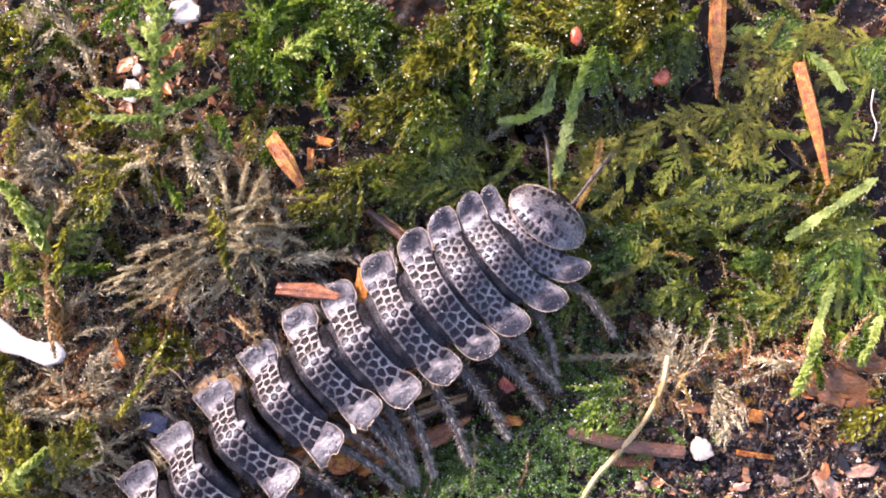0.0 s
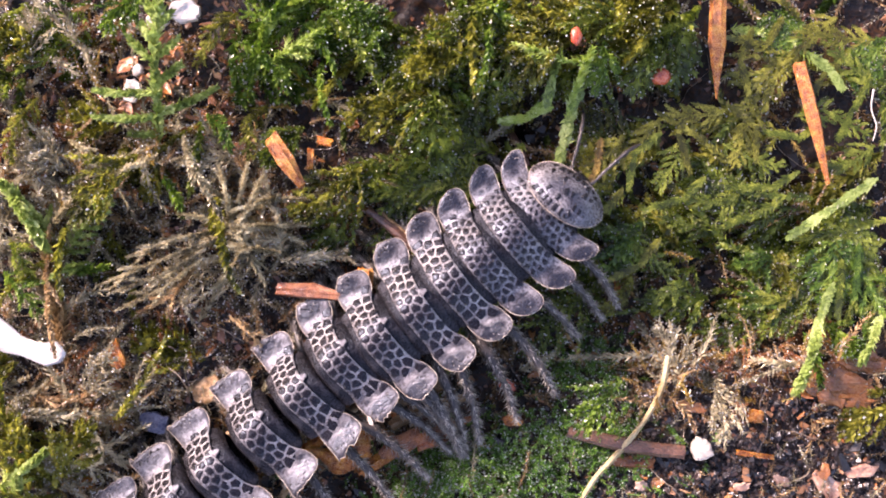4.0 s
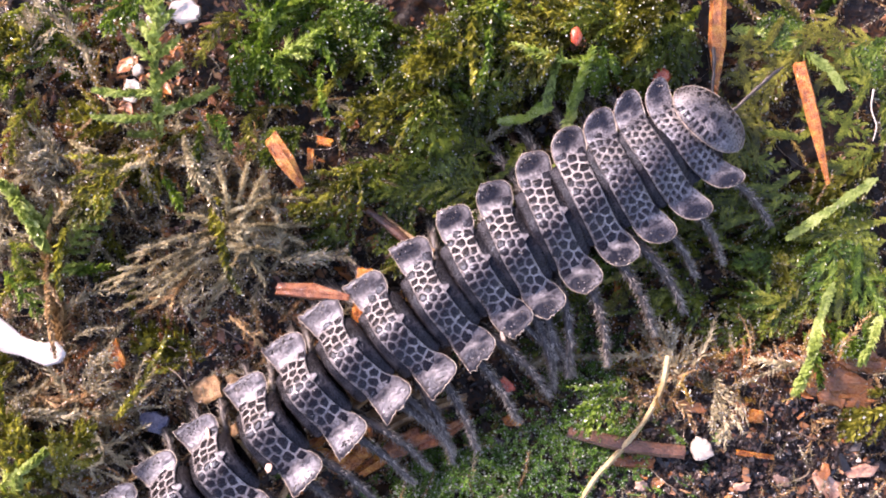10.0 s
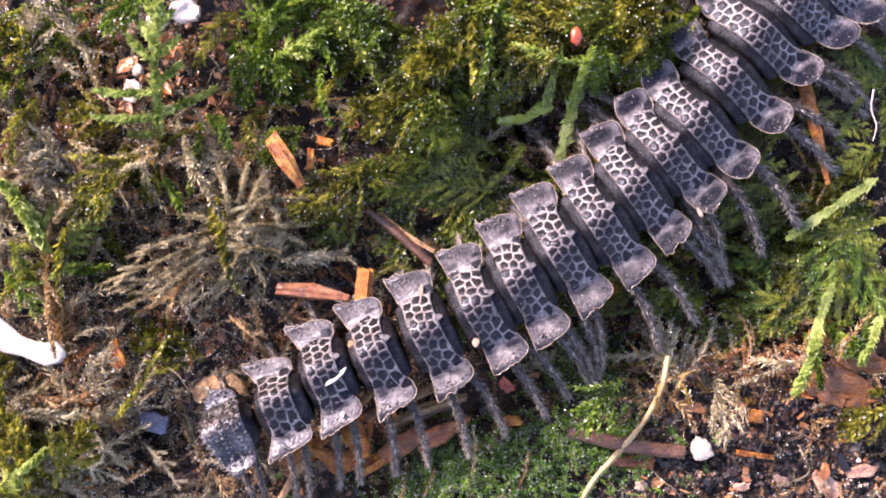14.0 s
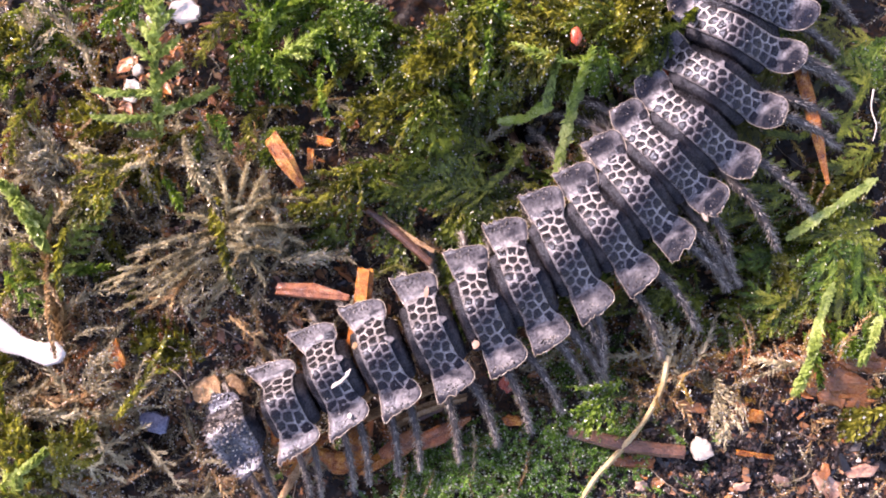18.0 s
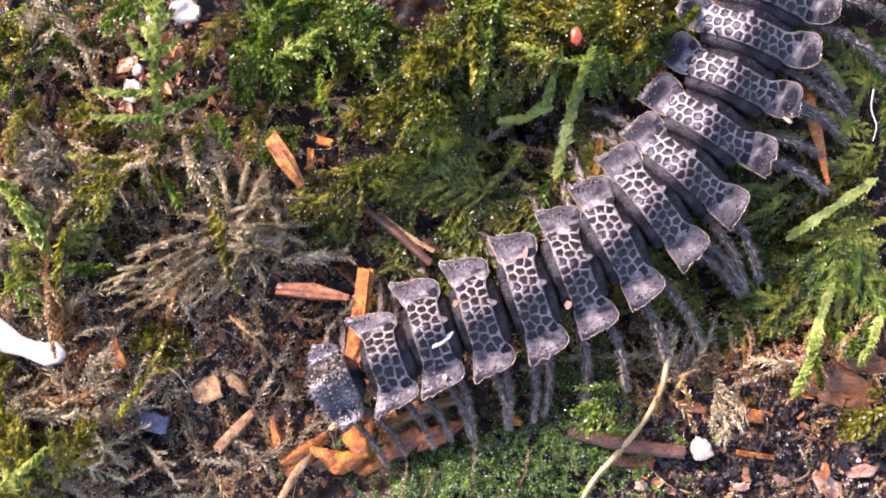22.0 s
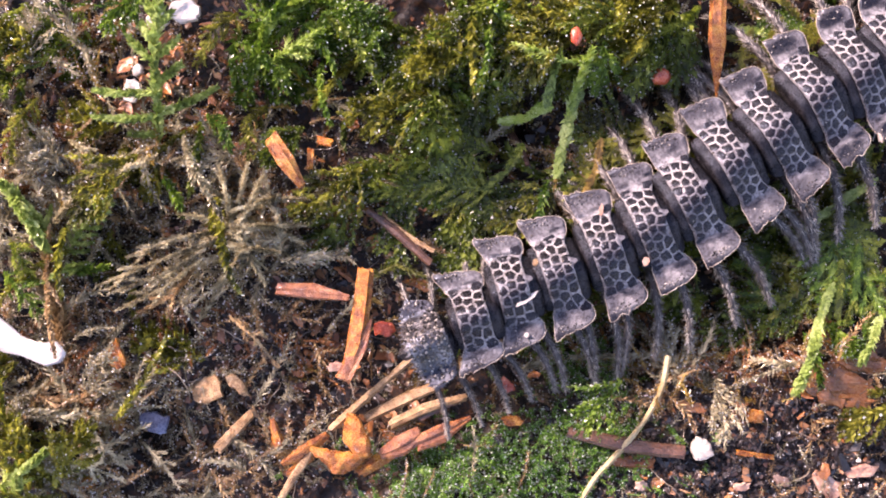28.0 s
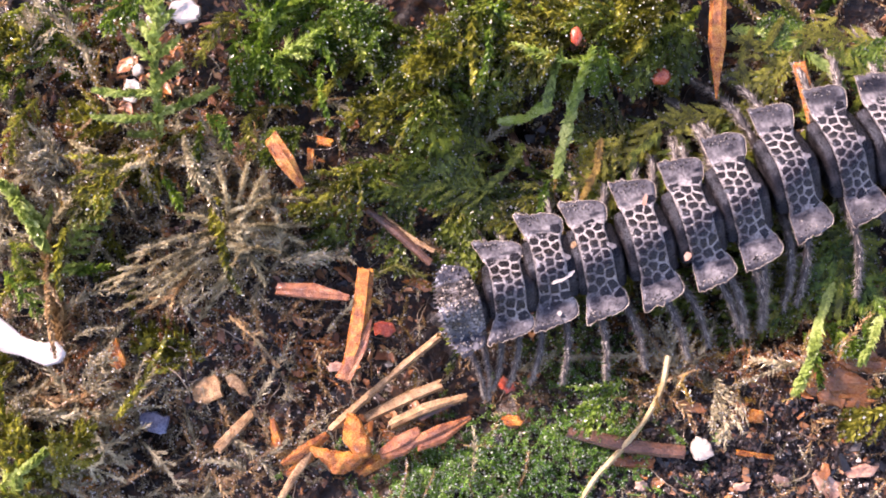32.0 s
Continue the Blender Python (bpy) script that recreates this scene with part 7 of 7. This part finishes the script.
        10: [(0, -20.48, -20.00, 43), (0.5, -20.59, -20.11, 43), (1, -20.61, -20.21, 43), (1.5, -20.54, -20.20, 43), (2, -19.94, -19.68, 43), (2.5, -19.30, -19.05, 43), (3, -19.24, -19.03, 42), (3.5, -19.19, -19.02, 43), (5.5, -18.68, -17.88, 44), (6, -18.67, -17.89, 45), (6.5, -17.82, -16.95, 46), (7, -16.33, -15.61, 47), (7.5, -14.69, -14.07, 48), (8, -13.21, -12.67, 47), (8.5, -11.45, -11.67, 45), (9, -10.64, -11.29, 43), (9.5, -8.85, -10.28, 43), (10, -7.59, -9.40, 42), (10.5, -6.80, -8.68, 43), (11, -2.31, -6.23, 39), (11.5, 0.54, -4.91, 36), (12, 4.10, -3.04, 30), (12.5, 7.74, -0.87, 29), (13, 8.48, -0.55, 28), (13.5, 9.98, 0.24, 31), (14, 9.81, -0.02, 30), (14.5, 9.68, -0.17, 29), (16.5, 10.26, -0.08, 28), (17, 10.25, -0.29, 27), (17.5, 10.22, -0.33, 27), (18, 10.18, -0.41, 26), (18.5, 10.16, -0.45, 26), (19, 10.15, -0.50, 25), (19.5, 10.59, -0.33, 26), (20, 12.70, 0.80, 30), (20.5, 14.29, 1.07, 31), (21, 15.91, 2.53, 33), (21.5, 17.60, 3.99, 37), (22, 17.62, 3.62, 37), (22.5, 19.22, 4.98, 39), (23, 20.57, 6.26, 41), (23.5, 20.33, 6.10, 40), (24, 20.01, 5.86, 40), (24.5, 19.96, 5.86, 40), (25, 20.18, 6.13, 40), (25.5, 20.81, 6.68, 39), (27.5, 24.26, 7.60, 31), (28, 24.25, 7.22, 31), (28.5, 24.10, 7.06, 30), (29, 24.10, 7.03, 31), (29.5, 24.02, 6.94, 30), (30, 25.30, 7.74, 30), (30.5, 26.11, 8.08, 28), (31, 27.32, 7.63, 24), (31.5, 27.91, 7.09, 21), (32, 29.11, 6.56, 19)],
        11: [(0, -23.54, -23.27, 44), (0.5, -23.78, -23.26, 44), (1, -23.81, -23.34, 43), (1.5, -23.71, -23.37, 44), (2, -23.15, -22.80, 43), (2.5, -22.68, -21.99, 42), (3, -22.57, -22.01, 42), (3.5, -22.53, -22.01, 42), (5.5, -22.14, -20.72, 42), (6, -22.13, -20.73, 43), (6.5, -21.05, -21.21, 45), (7, -19.65, -19.87, 46), (7.5, -18.01, -18.07, 48), (8, -16.74, -16.33, 45), (8.5, -15.06, -15.06, 42), (9, -14.29, -14.51, 40), (9.5, -12.41, -13.34, 40), (10, -11.06, -12.36, 39), (10.5, -10.25, -11.64, 40), (11, -5.90, -8.79, 35), (11.5, -2.97, -7.53, 33), (12, 0.56, -5.49, 27), (12.5, 4.23, -3.37, 25), (13, 5.04, -3.08, 25), (13.5, 6.64, -2.44, 27), (14, 6.46, -2.68, 26), (14.5, 6.27, -2.82, 26), (16.5, 6.85, -2.75, 24), (17, 6.74, -2.89, 23), (17.5, 6.74, -2.95, 23), (18, 6.72, -3.02, 22), (18.5, 6.70, -3.04, 21), (19, 6.71, -3.04, 21), (19.5, 7.05, -2.89, 21), (20, 9.19, -1.86, 23), (20.5, 10.74, -1.57, 23), (21, 12.57, -0.22, 24), (21.5, 14.55, 0.92, 28), (22, 14.47, 0.59, 27), (22.5, 16.13, 1.79, 31), (23, 17.53, 2.90, 31), (23.5, 17.27, 2.84, 31), (24, 16.94, 2.60, 31), (24.5, 16.88, 2.60, 31), (25, 17.14, 2.83, 31), (25.5, 17.77, 3.43, 31), (27.5, 20.79, 4.55, 27), (28, 20.76, 4.21, 27), (28.5, 20.70, 4.04, 27), (29, 20.71, 3.97, 27), (29.5, 20.65, 3.92, 27), (30, 21.86, 4.67, 28), (30.5, 22.55, 4.98, 27), (31, 23.50, 4.76, 23), (31.5, 23.94, 4.41, 20), (32, 24.92, 4.10, 18)],
        12: [(0, -26.34, -26.36, 46), (0.5, -26.72, -26.20, 44), (1, -26.77, -26.27, 44), (1.5, -26.63, -26.34, 44), (2, -26.12, -25.72, 44), (2.5, -25.83, -24.71, 42), (3, -25.67, -24.79, 42), (3.5, -25.62, -24.80, 42), (5.5, -25.36, -23.36, 41), (6, -25.35, -23.37, 42), (6.5, -23.27, -24.75, 48), (7, -21.91, -23.38, 49), (7.5, -20.77, -21.59, 49), (8, -19.79, -20.02, 46), (8.5, -18.42, -18.67, 42), (9, -17.86, -18.02, 40), (9.5, -15.97, -16.66, 39), (10, -14.59, -15.62, 38), (10.5, -13.65, -14.77, 39), (11, -9.37, -11.34, 35), (11.5, -6.46, -9.96, 34), (12, -3.04, -7.76, 29), (12.5, 0.79, -5.62, 28), (13, 1.67, -5.42, 28), (13.5, 3.21, -4.77, 27), (14, 3.02, -4.97, 26), (14.5, 2.85, -5.09, 26), (16.5, 3.42, -4.96, 24), (17, 3.27, -5.07, 22), (17.5, 3.28, -5.12, 22), (18, 3.25, -5.17, 21), (18.5, 3.22, -5.18, 21), (19, 3.23, -5.21, 21), (19.5, 3.57, -5.03, 21), (20, 5.62, -4.01, 20), (20.5, 7.20, -3.64, 19), (21, 9.23, -2.46, 20), (21.5, 11.35, -1.53, 22), (22, 11.04, -1.85, 20), (22.5, 12.76, -0.77, 23), (23, 14.18, 0.30, 24), (23.5, 13.96, 0.20, 24), (24, 13.62, -0.01, 24), (24.5, 13.55, -0.02, 24), (25, 13.84, 0.20, 24), (25.5, 14.53, 0.80, 25), (27.5, 17.51, 2.10, 23), (28, 17.42, 1.83, 23), (28.5, 17.34, 1.68, 23), (29, 17.34, 1.61, 23), (29.5, 17.31, 1.53, 23), (30, 18.50, 2.21, 25), (30.5, 19.14, 2.57, 24), (31, 19.93, 2.57, 20), (31.5, 20.29, 2.39, 18), (32, 21.16, 2.20, 17)],
        13: [(0, -29.33, -29.73, 47), (0.5, -29.90, -29.41, 45), (1, -29.96, -29.46, 44), (1.5, -29.78, -29.57, 45), (2, -29.33, -28.90, 44), (2.5, -29.24, -27.66, 41), (3, -29.02, -27.82, 42), (3.5, -28.97, -27.83, 42), (5.5, -28.85, -26.22, 41), (6, -28.84, -26.24, 41), (6.5, -25.50, -28.68, 53), (7, -24.18, -27.28, 53), (7.5, -23.50, -25.18, 51), (8, -22.53, -23.60, 48), (8.5, -21.36, -22.09, 45), (9, -20.97, -21.28, 42), (9.5, -19.91, -19.99, 40), (10, -18.70, -18.98, 39), (10.5, -17.71, -18.08, 40), (11, -13.45, -13.87, 38), (11.5, -10.61, -12.22, 36), (12, -7.15, -9.82, 32), (12.5, -3.24, -7.81, 32), (13, -2.45, -7.62, 29), (13.5, -1.07, -6.87, 26), (14, -1.25, -7.08, 25), (14.5, -1.40, -7.19, 25), (16.5, -0.78, -7.00, 23), (17, -0.93, -7.14, 23), (17.5, -0.93, -7.14, 22), (18, -0.97, -7.21, 22), (18.5, -0.97, -7.25, 21), (19, -0.97, -7.25, 21), (19.5, -0.68, -7.10, 21), (20, 1.44, -6.03, 19), (20.5, 3.05, -5.62, 18), (21, 5.20, -4.64, 19), (21.5, 7.43, -3.76, 19), (22, 7.17, -3.94, 18), (22.5, 8.89, -2.85, 19), (23, 10.36, -1.90, 20), (23.5, 10.21, -2.02, 21), (24, 9.85, -2.24, 21), (24.5, 9.78, -2.24, 21), (25, 10.10, -2.06, 22), (25.5, 10.87, -1.55, 22), (27.5, 13.83, -0.08, 20), (28, 13.75, -0.26, 20), (28.5, 13.68, -0.41, 20), (29, 13.68, -0.48, 20), (29.5, 13.64, -0.55, 20), (30, 14.85, 0.02, 22), (30.5, 15.40, 0.47, 20), (31, 16.05, 0.64, 17), (31.5, 16.34, 0.61, 15), (32, 17.11, 0.57, 15)],
        14: [(0, -32.37, -33.16, 47), (0.5, -33.12, -32.66, 45), (1, -33.19, -32.71, 45), (1.5, -32.97, -32.85, 45), (2, -32.58, -32.12, 44), (2.5, -32.71, -30.66, 41), (3, -32.42, -30.88, 42), (3.5, -32.36, -30.90, 42), (5.5, -32.39, -29.12, 40), (6, -32.38, -29.14, 40), (6.5, -27.70, -32.70, 56), (7, -26.43, -31.28, 56), (7.5, -26.26, -28.84, 52), (8, -25.26, -27.28, 50), (8.5, -24.31, -25.60, 47), (9, -24.10, -24.63, 44), (9.5, -23.50, -22.83, 40), (10, -22.34, -21.76, 39), (10.5, -21.43, -21.41, 40), (11, -17.49, -17.55, 40), (11.5, -14.80, -15.41, 37), (12, -11.46, -12.11, 33), (12.5, -7.53, -9.94, 31), (13, -6.77, -9.67, 28), (13.5, -5.40, -8.74, 24), (14, -5.62, -8.95, 24), (14.5, -5.73, -9.06, 24), (16.5, -5.11, -8.88, 24), (17, -5.25, -9.02, 24), (17.5, -5.25, -9.06, 24), (18, -5.25, -9.09, 24), (18.5, -5.25, -9.09, 23), (19, -5.25, -9.09, 23), (19.5, -4.96, -8.95, 23), (20, -2.78, -7.91, 22), (20.5, -1.13, -7.55, 21), (21, 1.17, -6.60, 21), (21.5, 3.31, -5.59, 17), (22, 3.02, -5.66, 17), (22.5, 4.71, -4.76, 19), (23, 6.28, -3.97, 20), (23.5, 6.14, -4.12, 21), (24, 5.78, -4.34, 21), (24.5, 5.70, -4.34, 22), (25, 6.07, -4.19, 22), (25.5, 6.88, -3.73, 22), (27.5, 9.86, -1.95, 19), (28, 9.75, -2.13, 18), (28.5, 9.67, -2.27, 18), (29, 9.71, -2.32, 18), (29.5, 9.67, -2.42, 18), (30, 10.92, -1.84, 19), (30.5, 11.31, -1.28, 16), (31, 11.92, -0.97, 13), (31.5, 12.18, -0.93, 13), (32, 12.87, -0.82, 13)],
        15: [(0, -35.22, -36.38, 48), (0.5, -36.15, -35.72, 45), (1, -36.23, -35.76, 45), (1.5, -35.97, -35.94, 45), (2, -35.63, -35.16, 45), (2.5, -35.96, -33.47, 41), (3, -35.62, -33.77, 42), (3.5, -35.55, -33.79, 42), (5.5, -35.72, -31.85, 40), (6, -35.70, -31.88, 40), (6.5, -29.74, -36.48, 58), (7, -28.51, -35.04, 58), (7.5, -28.84, -32.28, 52), (8, -27.80, -30.75, 52), (8.5, -27.06, -28.90, 48), (9, -27.03, -27.79, 45), (9.5, -26.91, -25.46, 39), (10, -25.80, -24.32, 38), (10.5, -24.57, -24.35, 41), (11, -20.93, -20.22, 41), (11.5, -18.70, -18.03, 37), (12, -15.44, -14.37, 33), (12.5, -11.64, -11.70, 29), (13, -10.95, -11.45, 27), (13.5, -9.63, -10.35, 22), (14, -9.85, -10.57, 22), (14.5, -10.00, -10.83, 24), (16.5, -9.34, -10.61, 24), (17, -9.41, -10.75, 25), (17.5, -9.41, -10.79, 25), (18, -9.41, -10.79, 25), (18.5, -9.41, -10.79, 25), (19, -9.41, -10.79, 25), (19.5, -9.05, -10.64, 25), (20, -6.82, -9.55, 23), (20.5, -5.10, -9.11, 23), (21, -2.84, -8.19, 22), (21.5, -0.68, -6.99, 15), (22, -1.05, -7.17, 17), (22.5, 0.71, -6.40, 19), (23, 2.35, -5.71, 21), (23.5, 2.24, -5.89, 21), (24, 1.88, -6.11, 21), (24.5, 1.84, -6.11, 22), (25, 2.17, -5.96, 21), (25.5, 3.01, -5.53, 21), (27.5, 6.01, -3.51, 16), (28, 5.93, -3.59, 15), (28.5, 5.93, -3.59, 15), (29, 5.93, -3.59, 15), (29.5, 5.93, -3.59, 15), (30, 7.14, -3.08, 16), (30.5, 7.61, -2.31, 12), (31, 8.16, -1.90, 10), (31.5, 8.38, -1.87, 10), (32, 9.04, -1.69, 10)],
        16: [(0, -38.07, -39.62, 48), (0.5, -39.18, -38.79, 45), (1, -39.27, -38.81, 45), (1.5, -38.97, -39.03, 46), (2, -38.69, -38.20, 45), (2.5, -39.23, -36.29, 41), (3, -38.82, -36.66, 42), (3.5, -38.75, -36.69, 42), (5.5, -39.05, -34.59, 40), (6, -39.03, -34.62, 40), (6.5, -31.78, -40.29, 60), (7, -30.59, -38.82, 59), (7.5, -31.43, -35.73, 53), (8, -30.34, -34.24, 53), (8.5, -29.81, -32.23, 49), (9, -29.95, -30.96, 46), (9.5, -30.34, -28.07, 38), (10, -29.28, -26.86, 37), (10.5, -27.68, -27.34, 42), (11, -24.45, -22.73, 40), (11.5, -22.36, -20.33, 36), (12, -18.75, -17.57, 34), (12.5, -15.12, -14.57, 29), (13, -14.42, -14.14, 26), (13.5, -13.36, -12.98, 20), (14, -13.62, -13.16, 20), (14.5, -13.73, -13.30, 21), (16.5, -13.07, -13.01, 21), (17, -13.11, -13.12, 22), (17.5, -13.11, -13.23, 22), (18, -13.11, -13.30, 23), (18.5, -13.14, -13.37, 24), (19, -13.11, -13.37, 23), (19.5, -12.67, -13.23, 24), (20, -10.44, -12.06, 23), (20.5, -8.72, -11.55, 22), (21, -6.42, -10.49, 22), (21.5, -4.44, -9.11, 16), (22, -4.70, -9.36, 19), (22.5, -2.87, -8.81, 20), (23, -1.08, -8.19, 21), (23.5, -1.27, -8.41, 22), (24, -1.63, -8.62, 22), (24.5, -1.63, -8.62, 23), (25, -1.34, -8.48, 23), (25.5, -0.46, -8.01, 21), (27.5, 2.61, -5.86, 16), (28, 2.61, -5.86, 16), (28.5, 2.61, -5.86, 16), (29, 2.61, -5.86, 16), (29.5, 2.61, -5.86, 16), (30, 3.93, -5.38, 16), (30.5, 4.26, -4.51, 12), (31, 4.69, -3.93, 10), (31.5, 4.91, -3.79, 10), (32, 5.54, -3.39, 9)],
        17: [(0, -41.36, -43.35, 48), (0.5, -42.68, -42.33, 45), (1, -42.78, -42.34, 45), (1.5, -42.44, -42.60, 46), (2, -42.22, -41.71, 45), (2.5, -42.99, -39.55, 41), (3, -42.51, -40.00, 42), (3.5, -42.44, -40.03, 42), (5.5, -42.90, -37.75, 40), (6, -42.87, -37.78, 40), (6.5, -34.13, -44.68, 61), (7, -32.98, -43.19, 60), (7.5, -34.42, -39.71, 53), (8, -33.27, -38.27, 53), (8.5, -32.98, -36.07, 50), (9, -33.33, -34.62, 46), (9.5, -34.31, -31.08, 38), (10, -33.32, -29.78, 37), (10.5, -31.26, -30.80, 43), (11, -28.54, -25.56, 38), (11.5, -26.60, -22.93, 34), (12, -22.07, -21.28, 38), (12.5, -19.39, -17.79, 33), (13, -18.76, -17.03, 30), (13.5, -17.79, -15.29, 25), (14, -18.02, -15.44, 24), (14.5, -18.13, -15.58, 25), (16.5, -17.49, -15.28, 25), (17, -17.61, -15.46, 27), (17.5, -17.55, -15.59, 27), (18, -17.59, -15.69, 27), (18.5, -17.59, -15.80, 28), (19, -17.59, -15.86, 28), (19.5, -17.12, -15.65, 29), (20, -14.83, -14.46, 28), (20.5, -13.20, -13.90, 26), (21, -10.83, -12.81, 26), (21.5, -8.84, -11.16, 21), (22, -9.09, -11.59, 25), (22.5, -7.13, -11.10, 26), (23, -5.33, -10.59, 27), (23.5, -5.52, -10.80, 28), (24, -5.86, -11.01, 29), (24.5, -5.86, -11.05, 29), (25, -5.55, -10.86, 29), (25.5, -4.64, -10.34, 28), (27.5, -1.18, -7.88, 22), (28, -1.17, -7.94, 22), (28.5, -1.17, -7.98, 22), (29, -1.17, -8.02, 22), (29.5, -1.17, -8.09, 22), (30, 0.20, -7.62, 22), (30.5, 0.45, -6.58, 19), (31, 0.88, -5.85, 17), (31.5, 1.04, -5.69, 16), (32, 1.61, -5.12, 15)],
        18: [(0, -42.98, -45.19, 48), (0.5, -44.40, -44.07, 45), (1, -44.51, -44.08, 45), (1.5, -44.15, -44.36, 46), (2, -43.96, -43.44, 45), (2.5, -44.85, -41.15, 41), (3, -44.33, -41.64, 42), (3.5, -44.25, -41.67, 42), (5.5, -44.80, -39.30, 39), (6, -44.76, -39.34, 40), (6.5, -35.28, -46.84, 61), (7, -34.16, -45.34, 61), (7.5, -35.89, -41.68, 53), (8, -34.71, -40.25, 54), (8.5, -34.53, -37.96, 50), (9, -34.99, -36.42, 47), (9.5, -36.27, -32.55, 38), (10, -35.30, -31.21, 36), (10.5, -33.02, -32.50, 43), (11, -30.57, -26.93, 36), (11.5, -28.70, -24.20, 33), (12, -23.63, -23.17, 43), (12.5, -21.38, -19.23, 35), (13, -20.84, -18.33, 31), (13.5, -20.02, -16.29, 26), (14, -20.26, -16.44, 26), (14.5, -20.36, -16.60, 26), (16.5, -19.72, -16.29, 26), (17, -19.83, -16.51, 28), (17.5, -19.76, -16.65, 27), (18, -19.81, -16.73, 28), (18.5, -19.79, -16.87, 29), (19, -19.79, -16.94, 29), (19.5, -19.33, -16.71, 29), (20, -17.04, -15.53, 28), (20.5, -15.43, -14.92, 27), (21, -13.04, -13.88, 27), (21.5, -11.09, -12.13, 23), (22, -11.31, -12.64, 26), (22.5, -9.34, -12.17, 27), (23, -7.52, -11.70, 28), (23.5, -7.70, -11.90, 29), (24, -8.05, -12.11, 30), (24.5, -8.04, -12.17, 30), (25, -7.73, -11.97, 30), (25.5, -6.83, -11.44, 29), (27.5, -3.39, -8.92, 24), (28, -3.37, -9.04, 25), (28.5, -3.35, -9.10, 25), (29, -3.34, -9.16, 25), (29.5, -3.32, -9.28, 26), (30, -1.94, -8.82, 26), (30.5, -1.75, -7.67, 23), (31, -1.34, -6.89, 21), (31.5, -1.18, -6.73, 21), (32, -0.65, -6.07, 19)],
    }
    lean = {}
    for i, rows in ring_rows.items():
        poses = []
        for t, x, y, turn in rows:
            roll = -6 - 16 / (1 + math.exp((x + 4) / 4.5))
            z = RIDE + 0.25 * math.sin(0.35 * x + 0.5 * i) - {17: 0.5, 18: 1.9}.get(i, 0)
            nod = {0: 12, 1: 7, 2: 3}.get(i, 0)
            poses.append((t, pose(x * MM, y * MM, (z - 0.02 * nod) * MM, roll, nod, turn)))
        walk(rings[i], poses)
        lean[i] = rows
    for leg, i, pair, side, hip, k in legs:
        rows = lean[i]
        ts = np.array([r[0] for r in rows])
        xs, ys = np.array([r[1] for r in rows]), np.array([r[2] for r in rows])
        hd = np.radians([r[3] for r in rows])
        step = np.diff(xs) * np.cos(hd[1:]) + np.diff(ys) * np.sin(hd[1:])
        gone = np.concatenate([[0], np.cumsum(step)])
        out, last = [], None
        for t in np.arange(0, 32.01, 0.2):
            s = float(np.interp(t, ts, gone))
            ph = 2 * math.pi * (s / 7.0 + (2 * i + pair) * 0.115 + (0.0 if side > 0 else 0.06))
            if last is not None and abs(ph - last) < 0.25 and t < 31.9:
                continue
            last = ph
            swing = 17 * math.cos(ph) + 4
            lift = max(0.0, math.sin(ph)) * 9
            x_now = float(np.interp(t, ts, xs))
            roll = 6 + 16 / (1 + math.exp((x_now + 4) / 4.5))
            m = pose(hip * MM, side * 1.2 * MM, -1.35 * MM, roll * 0.8 + side * (lift - 2) - (26 - 15 / (1 + math.exp((13 - x_now) / 3)) if side > 0 else 0), 0, -side * swing)
            out.append((float(t), m))
        if out[-1][0] < 31.95:
            out.append((32.0, out[-1][1]))
        leg.scale = (k, k, k)
        walk(leg, out)
    for an, side in antennae:
        walk(an, [(t, pose(2.2 * MM, side * 0.8 * MM, -0.6 * MM, 0, -6 + 10 * math.sin(1.9 * t + side), side * (-10 + 22 * math.sin(1.3 * t + 1.4 * side)))) for t in np.arange(0, 32.01, 0.5)])


motions()
